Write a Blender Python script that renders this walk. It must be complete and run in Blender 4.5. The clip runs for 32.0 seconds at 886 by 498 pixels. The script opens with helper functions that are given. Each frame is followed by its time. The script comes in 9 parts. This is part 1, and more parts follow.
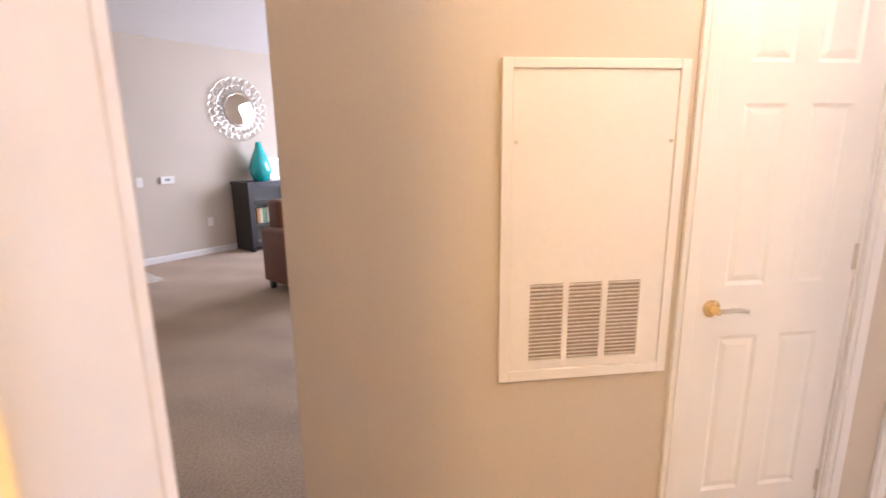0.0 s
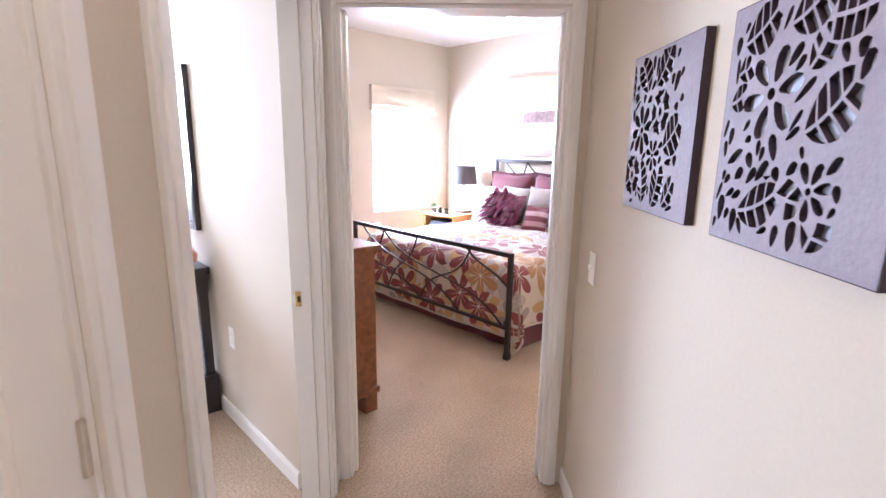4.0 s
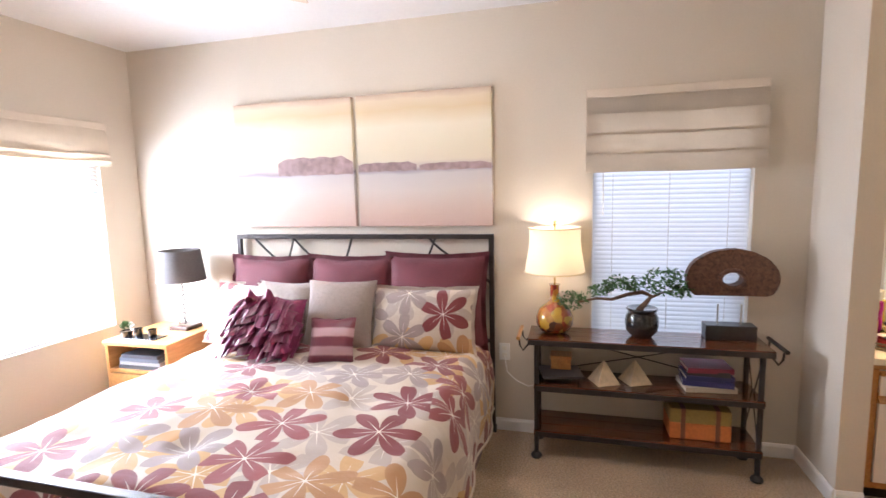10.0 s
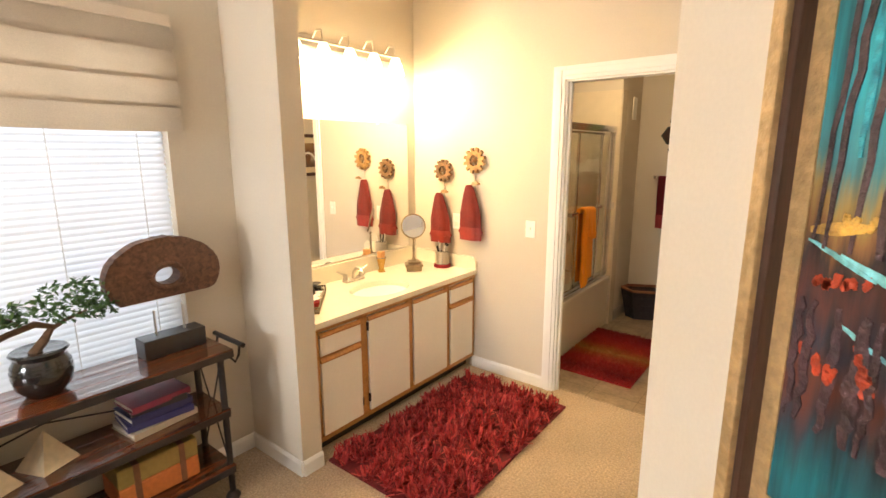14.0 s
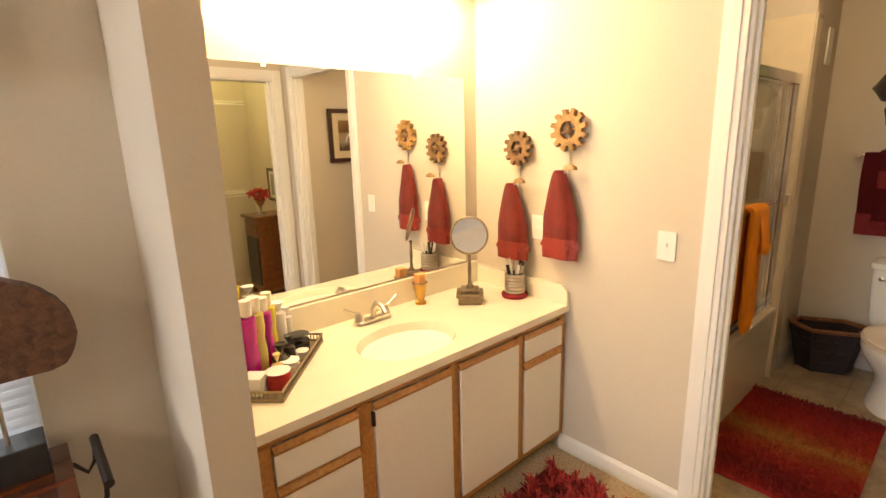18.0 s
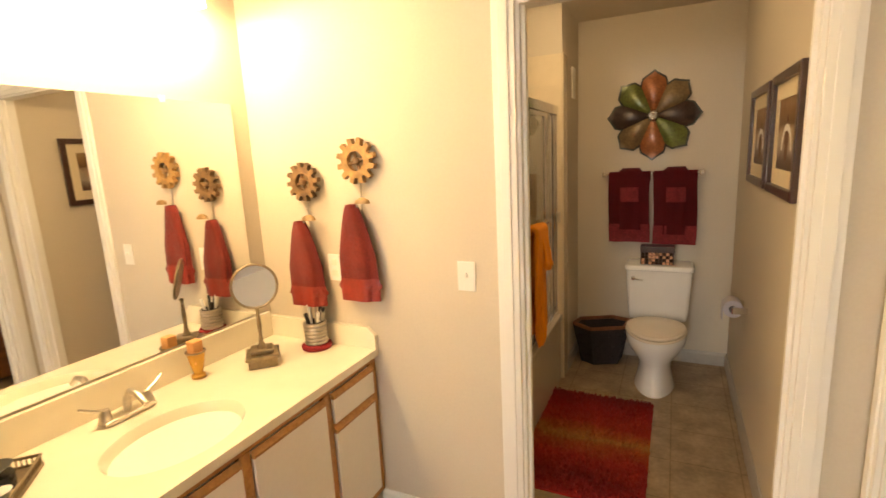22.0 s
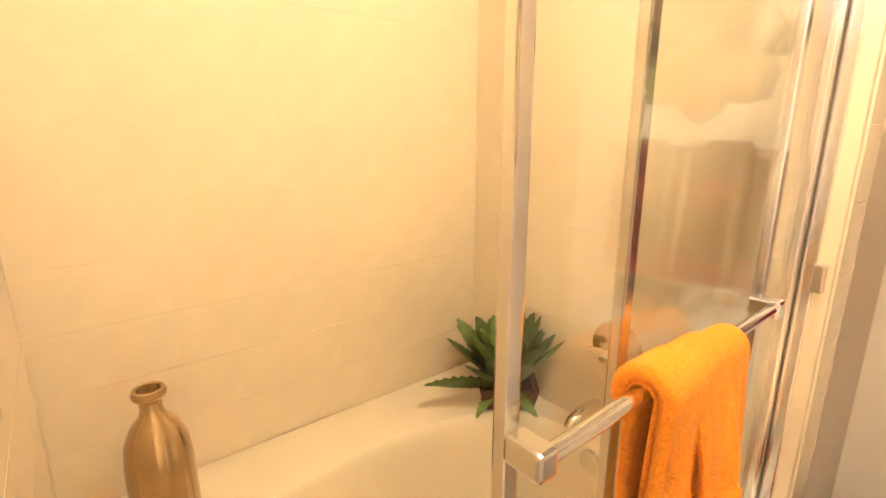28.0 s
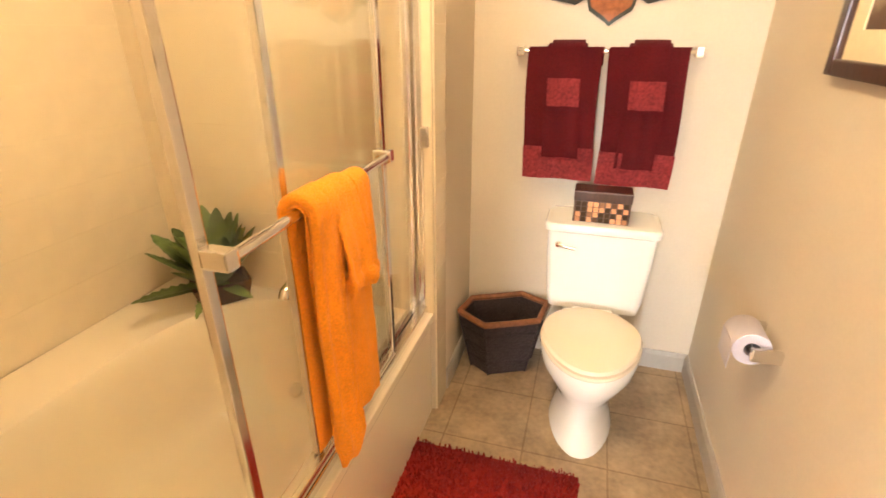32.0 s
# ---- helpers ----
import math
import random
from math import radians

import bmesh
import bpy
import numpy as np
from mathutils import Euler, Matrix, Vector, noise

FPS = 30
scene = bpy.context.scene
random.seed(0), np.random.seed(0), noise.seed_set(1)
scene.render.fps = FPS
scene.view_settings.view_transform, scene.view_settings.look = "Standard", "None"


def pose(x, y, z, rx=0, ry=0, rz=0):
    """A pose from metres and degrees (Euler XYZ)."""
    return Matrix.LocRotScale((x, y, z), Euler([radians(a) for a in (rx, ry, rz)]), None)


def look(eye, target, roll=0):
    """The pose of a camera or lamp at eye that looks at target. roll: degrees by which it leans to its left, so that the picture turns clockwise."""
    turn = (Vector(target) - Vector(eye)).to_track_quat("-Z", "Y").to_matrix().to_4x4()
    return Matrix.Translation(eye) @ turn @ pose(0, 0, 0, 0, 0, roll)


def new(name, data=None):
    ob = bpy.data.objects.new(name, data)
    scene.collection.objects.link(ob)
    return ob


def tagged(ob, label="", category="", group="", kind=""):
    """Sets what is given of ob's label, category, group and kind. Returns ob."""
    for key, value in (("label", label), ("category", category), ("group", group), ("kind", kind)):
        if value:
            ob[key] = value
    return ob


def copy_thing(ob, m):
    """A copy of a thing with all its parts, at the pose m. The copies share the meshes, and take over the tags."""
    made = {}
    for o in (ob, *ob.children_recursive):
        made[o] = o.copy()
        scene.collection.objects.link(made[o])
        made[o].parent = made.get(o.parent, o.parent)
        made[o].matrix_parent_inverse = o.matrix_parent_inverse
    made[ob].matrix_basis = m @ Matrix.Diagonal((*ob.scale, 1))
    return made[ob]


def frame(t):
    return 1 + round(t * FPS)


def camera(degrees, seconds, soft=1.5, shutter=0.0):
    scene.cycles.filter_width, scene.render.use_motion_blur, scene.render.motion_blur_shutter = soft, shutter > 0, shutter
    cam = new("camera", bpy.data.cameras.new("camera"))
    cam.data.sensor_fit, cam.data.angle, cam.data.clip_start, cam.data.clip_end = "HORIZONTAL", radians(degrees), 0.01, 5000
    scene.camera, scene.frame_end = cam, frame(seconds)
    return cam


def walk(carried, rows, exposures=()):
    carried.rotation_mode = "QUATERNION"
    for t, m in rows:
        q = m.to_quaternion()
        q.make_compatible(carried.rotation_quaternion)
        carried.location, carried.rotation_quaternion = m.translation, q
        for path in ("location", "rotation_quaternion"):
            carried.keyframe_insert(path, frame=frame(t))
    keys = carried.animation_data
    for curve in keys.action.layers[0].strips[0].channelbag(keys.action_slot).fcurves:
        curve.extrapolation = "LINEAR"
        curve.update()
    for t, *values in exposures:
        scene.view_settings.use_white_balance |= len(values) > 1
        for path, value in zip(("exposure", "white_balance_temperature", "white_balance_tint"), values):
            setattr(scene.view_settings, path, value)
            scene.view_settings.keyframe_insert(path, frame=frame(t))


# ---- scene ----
cam = camera(84.7, 32.0, 1.5, 0.25)
PATH = [
    (0, (0.77, 1.145, 1.464), (-0.423, 2.693, 1.036), -0.7),
    (0.3, (0.75, 1.252, 1.474), (-0.289, 2.915, 1.082), -0.8),
    (0.6, (0.738, 1.385, 1.501), (-0.17, 3.12, 1.096), -1),
    (1, (0.722, 1.48, 1.432), (0.024, 3.322, 1.084), -2.0),
    (1.5, (0.629, 1.69, 1.445), (0.332, 3.63, 1.058), -1.7),
    (2, (0.603, 1.836, 1.441), (0.728, 3.799, 1.078), -1.9),
    (2.5, (0.598, 2.021, 1.464), (1.157, 3.895, 1.046), -0.1),
    (3, (0.692, 2.149, 1.49), (1.605, 3.871, 1.041), -0.8),
    (3.5, (0.762, 2.293, 1.485), (1.961, 3.827, 1.024), 0.6),
    (4, (0.839, 2.48, 1.493), (2.194, 3.891, 1.076), 0.8),
    (4.5, (0.965, 2.679, 1.515), (2.386, 4.039, 1.155), -2.0),
    (6.5, (1.75, 3.388, 1.546), (3.238, 4.684, 1.225), -1.3),
    (7, (1.911, 3.563, 1.515), (3.414, 4.858, 1.265), -1.1),
    (7.5, (2.072, 3.633, 1.588), (3.577, 4.932, 1.379), -1.3),
    (8, (2.181, 3.731, 1.601), (3.725, 4.992, 1.446), -1.5),
    (8.5, (2.251, 3.814, 1.586), (3.869, 4.985, 1.471), -1.8),
    (9, (2.295, 3.912, 1.582), (4.026, 4.906, 1.464), -1.2),
    (9.5, (2.317, 3.981, 1.578), (4.161, 4.74, 1.421), -1.0),
    (10, (2.384, 3.997, 1.629), (4.303, 4.505, 1.39), -1.4),
    (10.5, (2.468, 3.94, 1.662), (4.425, 4.226, 1.365), -2.0),
    (11, (2.553, 3.973, 1.669), (4.526, 3.981, 1.343), -1.9),
    (11.5, (2.646, 4.051, 1.649), (4.596, 3.759, 1.312), -1.4),
    (12, (2.75, 4.054, 1.643), (4.633, 3.487, 1.283), -1.5),
    (12.5, (2.872, 4.183, 1.656), (4.603, 3.265, 1.252), -0.5),
    (13, (2.958, 4.225, 1.653), (4.481, 3.006, 1.211), 0.3),
    (13.5, (3.039, 4.162, 1.644), (4.335, 2.698, 1.22), 0.4),
    (14, (3.178, 3.998, 1.629), (4.382, 2.452, 1.23), -0.1),
    (14.5, (3.22, 3.837, 1.604), (4.387, 2.254, 1.243), -0.5),
    (16.5, (3.704, 3.22, 1.527), (4.93, 1.684, 1.154), -0.5),
    (17, (3.803, 3.113, 1.529), (5.113, 1.655, 1.132), -0.7),
    (17.5, (3.853, 3.018, 1.535), (5.246, 1.65, 1.096), -1.3),
    (18, (3.903, 2.959, 1.541), (5.359, 1.663, 1.092), -1.5),
    (18.5, (3.945, 2.949, 1.559), (5.441, 1.688, 1.147), -1.5),
    (19, (3.982, 2.96, 1.59), (5.501, 1.705, 1.25), -1.4),
    (19.5, (3.983, 2.959, 1.601), (5.508, 1.692, 1.339), -1.6),
    (20, (3.976, 2.947, 1.61), (5.473, 1.64, 1.391), -1.8),
    (20.5, (3.995, 2.98, 1.604), (5.384, 1.559, 1.376), -1.9),
    (21, (3.996, 2.929, 1.583), (5.248, 1.394, 1.308), -2.4),
    (21.5, (3.965, 2.857, 1.563), (5.036, 1.201, 1.231), -2.7),
    (22, (3.996, 2.743, 1.558), (4.847, 0.973, 1.183), -2.9),
    (22.5, (4.005, 2.579, 1.574), (4.654, 0.732, 1.167), -3.0),
    (23, (3.997, 2.415, 1.577), (4.471, 0.52, 1.149), -3.1),
    (23.5, (4.029, 2.231, 1.549), (4.313, 0.295, 1.136), -2.8),
    (24, (4.098, 1.991, 1.516), (4.234, 0.04, 1.099), -1.7),
    (24.5, (4.068, 1.775, 1.53), (4.213, -0.165, 1.069), -1.9),
    (26.5, (4.274, 1.014, 1.464), (5.109, -0.759, 1.067), 1.5),
    (27, (4.26, 0.984, 1.519), (5.457, -0.555, 1.07), -0.3),
    (27.5, (4.335, 0.91, 1.486), (5.759, -0.427, 1.057), -0.5),
    (28, (4.381, 0.885, 1.46), (5.899, -0.322, 0.968), -0.0),
    (28.5, (4.408, 0.88, 1.425), (5.924, -0.253, 0.777), 0.4),
    (29, (4.425, 0.885, 1.38), (5.891, -0.185, 0.54), -0.3),
    (29.5, (4.425, 0.921, 1.35), (5.807, -0.159, 0.388), -0.6),
    (30, (4.404, 0.972, 1.335), (5.67, -0.217, 0.344), -0.5),
    (30.5, (4.355, 1.014, 1.339), (5.476, -0.326, 0.366), -0.4),
    (31, (4.308, 1.043, 1.368), (5.243, -0.461, 0.438), -0.1),
    (31.5, (4.243, 1.049, 1.407), (4.971, -0.586, 0.516), 0.3),
    (32, (4.165, 1.072, 1.445), (4.687, -0.675, 0.623), -0.2),
]
EXPOSURES = [(0.0, 1.18, 5650, 26), (1.0, 1.02, 5500, 24), (2.0, 0.90, 5250, 20), (3.0, 0.75, 5200, 21), (4.5, 0.52, 5250, 20), (7.0, 0.74, 5250, 12), (9.0, 0.20, 5300, 11), (10.0, 0.10, 5750, 16), (11.0, 0.10, 5900, 13), (13.0, 0.45, 6500, 10), (17.0, 0.15, 6900, 12), (20.0, 0.1, 7200, 12), (24.5, 0.0, 7700, 9), (26.5, 1.6, 6700, 14), (28.0, 2.17, 6350, 12), (29.5, 2.2, 6500, 14), (32.0, 2.0, 6800, 13)]
walk(cam, [(t, look(eye, aim, roll)) for t, eye, aim, roll in PATH], EXPOSURES)

HALL = pose(0, 0, 0, 0, 0, 45)
# ---- world and lights ----
world = bpy.data.worlds.new("world")
scene.world = world
world.use_nodes = True
wn = world.node_tree.nodes
sky = wn.new("ShaderNodeTexSky")
sky.sky_type = "NISHITA"
sky.sun_disc = False
sky.sun_elevation, sky.sun_rotation = radians(50), radians(200)
wn["Background"].inputs[1].default_value = 0.12
world.node_tree.links.new(sky.outputs[0], wn["Background"].inputs[0])


def lamp(name, kind, m, energy, colour=(1, 1, 1), size=0.1, size_y=None):
    data = bpy.data.lights.new(name, kind)
    data.energy, data.color = energy, colour
    if kind == "AREA":
        data.shape, data.size = "RECTANGLE", size
        data.size_y = size_y or size
    elif kind == "SUN":
        data.angle = size
    else:
        data.shadow_soft_size = size
    ob = new(name, data)
    ob.matrix_world = m
    return ob


DAY = (0.92, 0.96, 1.0)
WARM = (1.0, 0.76, 0.46)
# daylight standing in the window openings
lamp("window_light", "AREA", look((4.755, 7.37, 1.27), (4.755, 5.0, 1.1)), 250, DAY, 0.86, 1.12)
lamp("window_light", "AREA", look((5.61, 3.43, 1.37), (4.0, 3.43, 1.2)), 6, DAY, 0.84, 1.36)
lamp("window_light", "AREA", look((0.69, 7.36, 1.5), (0.9, 5.0, 1.2)), 120, DAY, 0.95, 1.15)
# added daylight fill for the living room; its north wall has no opening
lamp("patio_light", "AREA", look((-3.2, 7.45, 1.4), (-3.2, 4.0, 0.8)), 105, DAY, 2.4, 2.0)
# lamps
lamp("lamp_bulb_light", "POINT", pose(5.37, 4.09, 1.335), 7.5, (1.0, 0.85, 0.66), 0.02)
lamp("coral_lamp_light", "POINT", pose(2.14, 4.735, 1.465), 2.5, WARM, 0.015)
for k in range(5):
    lamp("vanity_bulb_light", "POINT", pose(5.595, 1.42 + k * 0.205, 2.12), 15, WARM, 0.03)
# hall, bath and closet points are added fill; their real sources are unseen
lamp("hall_ceiling_light", "POINT", HALL @ pose(2.35, 1.18, 2.55), 12, (1.0, 0.84, 0.64), 0.12)
lamp("kitchen_light", "POINT", HALL @ pose(0.8, -0.6, 2.5), 52, (1.0, 0.64, 0.22), 0.15)
lamp("bath_ceiling_light", "POINT", pose(4.54, 0.26, 2.32), 14, (1.0, 0.77, 0.47), 0.10)
lamp("closet_light", "POINT", pose(2.7, 1.6, 2.55), 20, (1.0, 0.86, 0.36), 0.10)
# unseen fill point under the fan, added to brighten the bedroom
lamp("fan_light", "POINT", pose(4.05, 5.10, 2.40), 33, (1.0, 0.92, 0.82), 0.08)
# ---- materials ----
def mat(name, colour, rough=0.6, metal=0.0, grain=0.0, grain_size=60.0, blotch=0.0, blotch_size=2.0, bump=0.0, bump_size=None, stretch=(1, 1, 1), spec=0.5, vary=0.0, sheen=0.0, coat=0.0):
    """A surface with colour variation at two scales, and fine relief."""
    m = bpy.data.materials.new(name)
    m.use_nodes = True
    nt = m.node_tree
    b = nt.nodes["Principled BSDF"]
    b.inputs["Roughness"].default_value = rough
    b.inputs["Metallic"].default_value = metal
    b.inputs["Specular IOR Level"].default_value = spec
    b.inputs["Sheen Weight"].default_value = sheen
    b.inputs["Coat Weight"].default_value = coat
    tc = nt.nodes.new("ShaderNodeTexCoord")
    mp = nt.nodes.new("ShaderNodeMapping")
    mp.inputs["Scale"].default_value = stretch
    nt.links.new(tc.outputs["Object"], mp.inputs[0])
    last = None

    def noisy(size, detail=4.0):
        n = nt.nodes.new("ShaderNodeTexNoise")
        n.inputs["Scale"].default_value = size
        n.inputs["Detail"].default_value = detail
        nt.links.new(mp.outputs[0], n.inputs["Vector"])
        return n.outputs["Fac"]

    def mixed(fac, amount, prev):
        ramp = nt.nodes.new("ShaderNodeMapRange")
        ramp.inputs["From Min"].default_value, ramp.inputs["From Max"].default_value = 0.3, 0.7
        ramp.inputs["To Min"].default_value, ramp.inputs["To Max"].default_value = 1 - amount, 1 + amount
        nt.links.new(fac, ramp.inputs["Value"])
        mx = nt.nodes.new("ShaderNodeVectorMath")
        mx.operation = "SCALE"
        if prev is None:
            mx.inputs[0].default_value = colour[:3]
        else:
            nt.links.new(prev, mx.inputs[0])
        nt.links.new(ramp.outputs[0], mx.inputs["Scale"])
        return mx.outputs[0]

    if grain:
        last = mixed(noisy(grain_size), grain, last)
    if blotch:
        last = mixed(noisy(blotch_size, 3.0), blotch, last)
    if vary:
        oi = nt.nodes.new("ShaderNodeObjectInfo")
        last = mixed(oi.outputs["Random"], vary, last)
    if last is None:
        b.inputs["Base Color"].default_value = (*colour[:3], 1)
    else:
        nt.links.new(last, b.inputs["Base Color"])
    if bump:
        bp = nt.nodes.new("ShaderNodeBump")
        bp.inputs["Strength"].default_value = bump
        bp.inputs["Distance"].default_value = 0.01
        nt.links.new(noisy(bump_size or grain_size), bp.inputs["Height"])
        nt.links.new(bp.outputs[0], b.inputs["Normal"])
    return m


def glow(name, colour, strength):
    m = bpy.data.materials.new(name)
    m.use_nodes = True
    b = m.node_tree.nodes["Principled BSDF"]
    b.inputs["Base Color"].default_value = (*colour, 1)
    b.inputs["Emission Color"].default_value = (*colour, 1)
    b.inputs["Emission Strength"].default_value = strength
    return m



def nodes_of(m):
    return m.node_tree, m.node_tree.nodes, m.node_tree.links


def wood(name, dark, light, rough=0.35, scale=6.0, stretch=(1, 12, 12), coat=0.15):
    """Wood with long grain along local x."""
    m = mat(name, light, rough, coat=coat)
    nt, ns, lk = nodes_of(m)
    tc, mp = ns.new("ShaderNodeTexCoord"), ns.new("ShaderNodeMapping")
    mp.inputs["Scale"].default_value = stretch
    n1, n2 = ns.new("ShaderNodeTexNoise"), ns.new("ShaderNodeTexNoise")
    n1.inputs["Scale"].default_value, n1.inputs["Detail"].default_value, n1.inputs["Distortion"].default_value = scale, 8, 0.6
    n2.inputs["Scale"].default_value = scale * 5
    lk.new(tc.outputs["Object"], mp.inputs[0])
    lk.new(mp.outputs[0], n1.inputs["Vector"])
    lk.new(mp.outputs[0], n2.inputs["Vector"])
    add = ns.new("ShaderNodeMath")
    add.operation = "MULTIPLY_ADD"
    add.inputs[1].default_value = 0.3
    lk.new(n2.outputs["Fac"], add.inputs[0])
    lk.new(n1.outputs["Fac"], add.inputs[2])
    ramp = ns.new("ShaderNodeValToRGB")
    ramp.color_ramp.elements[0].position, ramp.color_ramp.elements[1].position = 0.42, 0.85
    ramp.color_ramp.elements[0].color, ramp.color_ramp.elements[1].color = (*dark, 1), (*light, 1)
    lk.new(add.outputs[0], ramp.inputs[0])
    b = ns["Principled BSDF"]
    lk.new(ramp.outputs[0], b.inputs["Base Color"])
    bp = ns.new("ShaderNodeBump")
    bp.inputs["Strength"].default_value, bp.inputs["Distance"].default_value = 0.08, 0.004
    lk.new(n2.outputs["Fac"], bp.inputs["Height"])
    lk.new(bp.outputs[0], b.inputs["Normal"])
    return m


def ramp_fill(m, fac_socket, stops, into="Base Color"):
    nt, ns, lk = nodes_of(m)
    r = ns.new("ShaderNodeValToRGB")
    while len(r.color_ramp.elements) < len(stops):
        r.color_ramp.elements.new(0.5)
    for e, (pos, col) in zip(r.color_ramp.elements, stops):
        e.position, e.color = pos, (*col, 1)
    lk.new(fac_socket, r.inputs[0])
    lk.new(r.outputs[0], ns["Principled BSDF"].inputs[into])
    return r


def vmath(ns, lk, op, a, b=None):
    n = ns.new("ShaderNodeMath")
    n.operation = op
    for i, v in enumerate((a, b)):
        if v is None:
            continue
        if isinstance(v, (int, float)):
            n.inputs[i].default_value = v
        else:
            lk.new(v, n.inputs[i])
    return n.outputs[0]


def floral(name, scale=3.4):
    """Printed cotton: large six-petalled blooms in wine, taupe and gold on cream."""
    m = mat(name, (0.7, 0.6, 0.5), 0.8, sheen=0.2)
    nt, ns, lk = nodes_of(m)
    b = ns["Principled BSDF"]
    uv = ns.new("ShaderNodeUVMap")
    cols = []
    ground = ns.new("ShaderNodeTexNoise")
    ground.inputs["Scale"].default_value = 3.0
    lk.new(uv.outputs[0], ground.inputs["Vector"])
    base = ns.new("ShaderNodeMix")
    base.data_type = "RGBA"
    base.inputs[6].default_value, base.inputs[7].default_value = (0.48, 0.40, 0.31, 1), (0.58, 0.50, 0.41, 1)
    lk.new(ground.outputs["Fac"], base.inputs[0])
    last = base.outputs[2]
    for layer, (sc, off, palette) in enumerate((
        (scale * 0.95, 3.3, [(0.0, (0.46, 0.27, 0.10)), (0.35, (0.40, 0.33, 0.28)), (0.7, (0.50, 0.31, 0.13))]),
        (scale, 7.7, [(0.0, (0.18, 0.030, 0.032)), (0.30, (0.29, 0.23, 0.21)), (0.62, (0.23, 0.05, 0.05)), (0.80, (0.38, 0.20, 0.08))]),
    )):
        add = ns.new("ShaderNodeVectorMath")
        add.operation = "ADD"
        add.inputs[1].default_value = (off, off * 0.37, 0)
        lk.new(uv.outputs[0], add.inputs[0])
        vo = ns.new("ShaderNodeTexVoronoi")
        vo.voronoi_dimensions = "2D"
        vo.inputs["Scale"].default_value, vo.inputs["Randomness"].default_value = sc, 0.55
        lk.new(add.outputs[0], vo.inputs["Vector"])
        sub = ns.new("ShaderNodeVectorMath")
        sub.operation = "SUBTRACT"
        lk.new(add.outputs[0], sub.inputs[0])
        lk.new(vo.outputs["Position"], sub.inputs[1])
        xyz = ns.new("ShaderNodeSeparateXYZ")
        lk.new(sub.outputs[0], xyz.inputs[0])
        col = ns.new("ShaderNodeSeparateColor")
        lk.new(vo.outputs["Color"], col.inputs[0])
        ang = vmath(ns, lk, "ARCTAN2", xyz.outputs[1], xyz.outputs[0])
        ang = vmath(ns, lk, "ADD", ang, vmath(ns, lk, "MULTIPLY", col.outputs[1], 6.28))
        wave = vmath(ns, lk, "ABSOLUTE", vmath(ns, lk, "COSINE", vmath(ns, lk, "MULTIPLY", ang, 3.0)))
        wave = vmath(ns, lk, "POWER", wave, 0.72)
        r = vmath(ns, lk, "MULTIPLY", vo.outputs["Distance"], 1.0)
        reach = vmath(ns, lk, "MULTIPLY", wave, 0.58)
        inside = vmath(ns, lk, "LESS_THAN", r, reach)
        vein = vmath(ns, lk, "GREATER_THAN", vmath(ns, lk, "MULTIPLY", vmath(ns, lk, "ABSOLUTE", vmath(ns, lk, "SINE", vmath(ns, lk, "MULTIPLY", ang, 3.0))), r), vmath(ns, lk, "SUBTRACT", 0.026, vmath(ns, lk, "MULTIPLY", r, 0.075)))
        rp = ns.new("ShaderNodeValToRGB")
        rp.color_ramp.interpolation = "CONSTANT"
        while len(rp.color_ramp.elements) < len(palette):
            rp.color_ramp.elements.new(0.5)
        for e, (pos, c) in zip(rp.color_ramp.elements, palette):
            e.position, e.color = pos, (*c, 1)
        lk.new(col.outputs[0], rp.inputs[0])
        pet = ns.new("ShaderNodeMix")
        pet.data_type = "RGBA"
        pet.inputs[6].default_value = (0.72, 0.66, 0.57, 1)
        lk.new(vein, pet.inputs[0])
        lk.new(rp.outputs[0], pet.inputs[7])
        mx = ns.new("ShaderNodeMix")
        mx.data_type = "RGBA"
        lk.new(inside, mx.inputs[0])
        lk.new(last, mx.inputs[6])
        lk.new(pet.outputs[2], mx.inputs[7])
        last = mx.outputs[2]
    lk.new(last, b.inputs["Base Color"])
    n = ns.new("ShaderNodeTexNoise")
    n.inputs["Scale"].default_value, n.inputs["Detail"].default_value = 9, 6
    lk.new(uv.outputs[0], n.inputs["Vector"])
    bp = ns.new("ShaderNodeBump")
    bp.inputs["Strength"].default_value, bp.inputs["Distance"].default_value = 0.5, 0.02
    lk.new(n.outputs["Fac"], bp.inputs["Height"])
    lk.new(bp.outputs[0], b.inputs["Normal"])
    return m


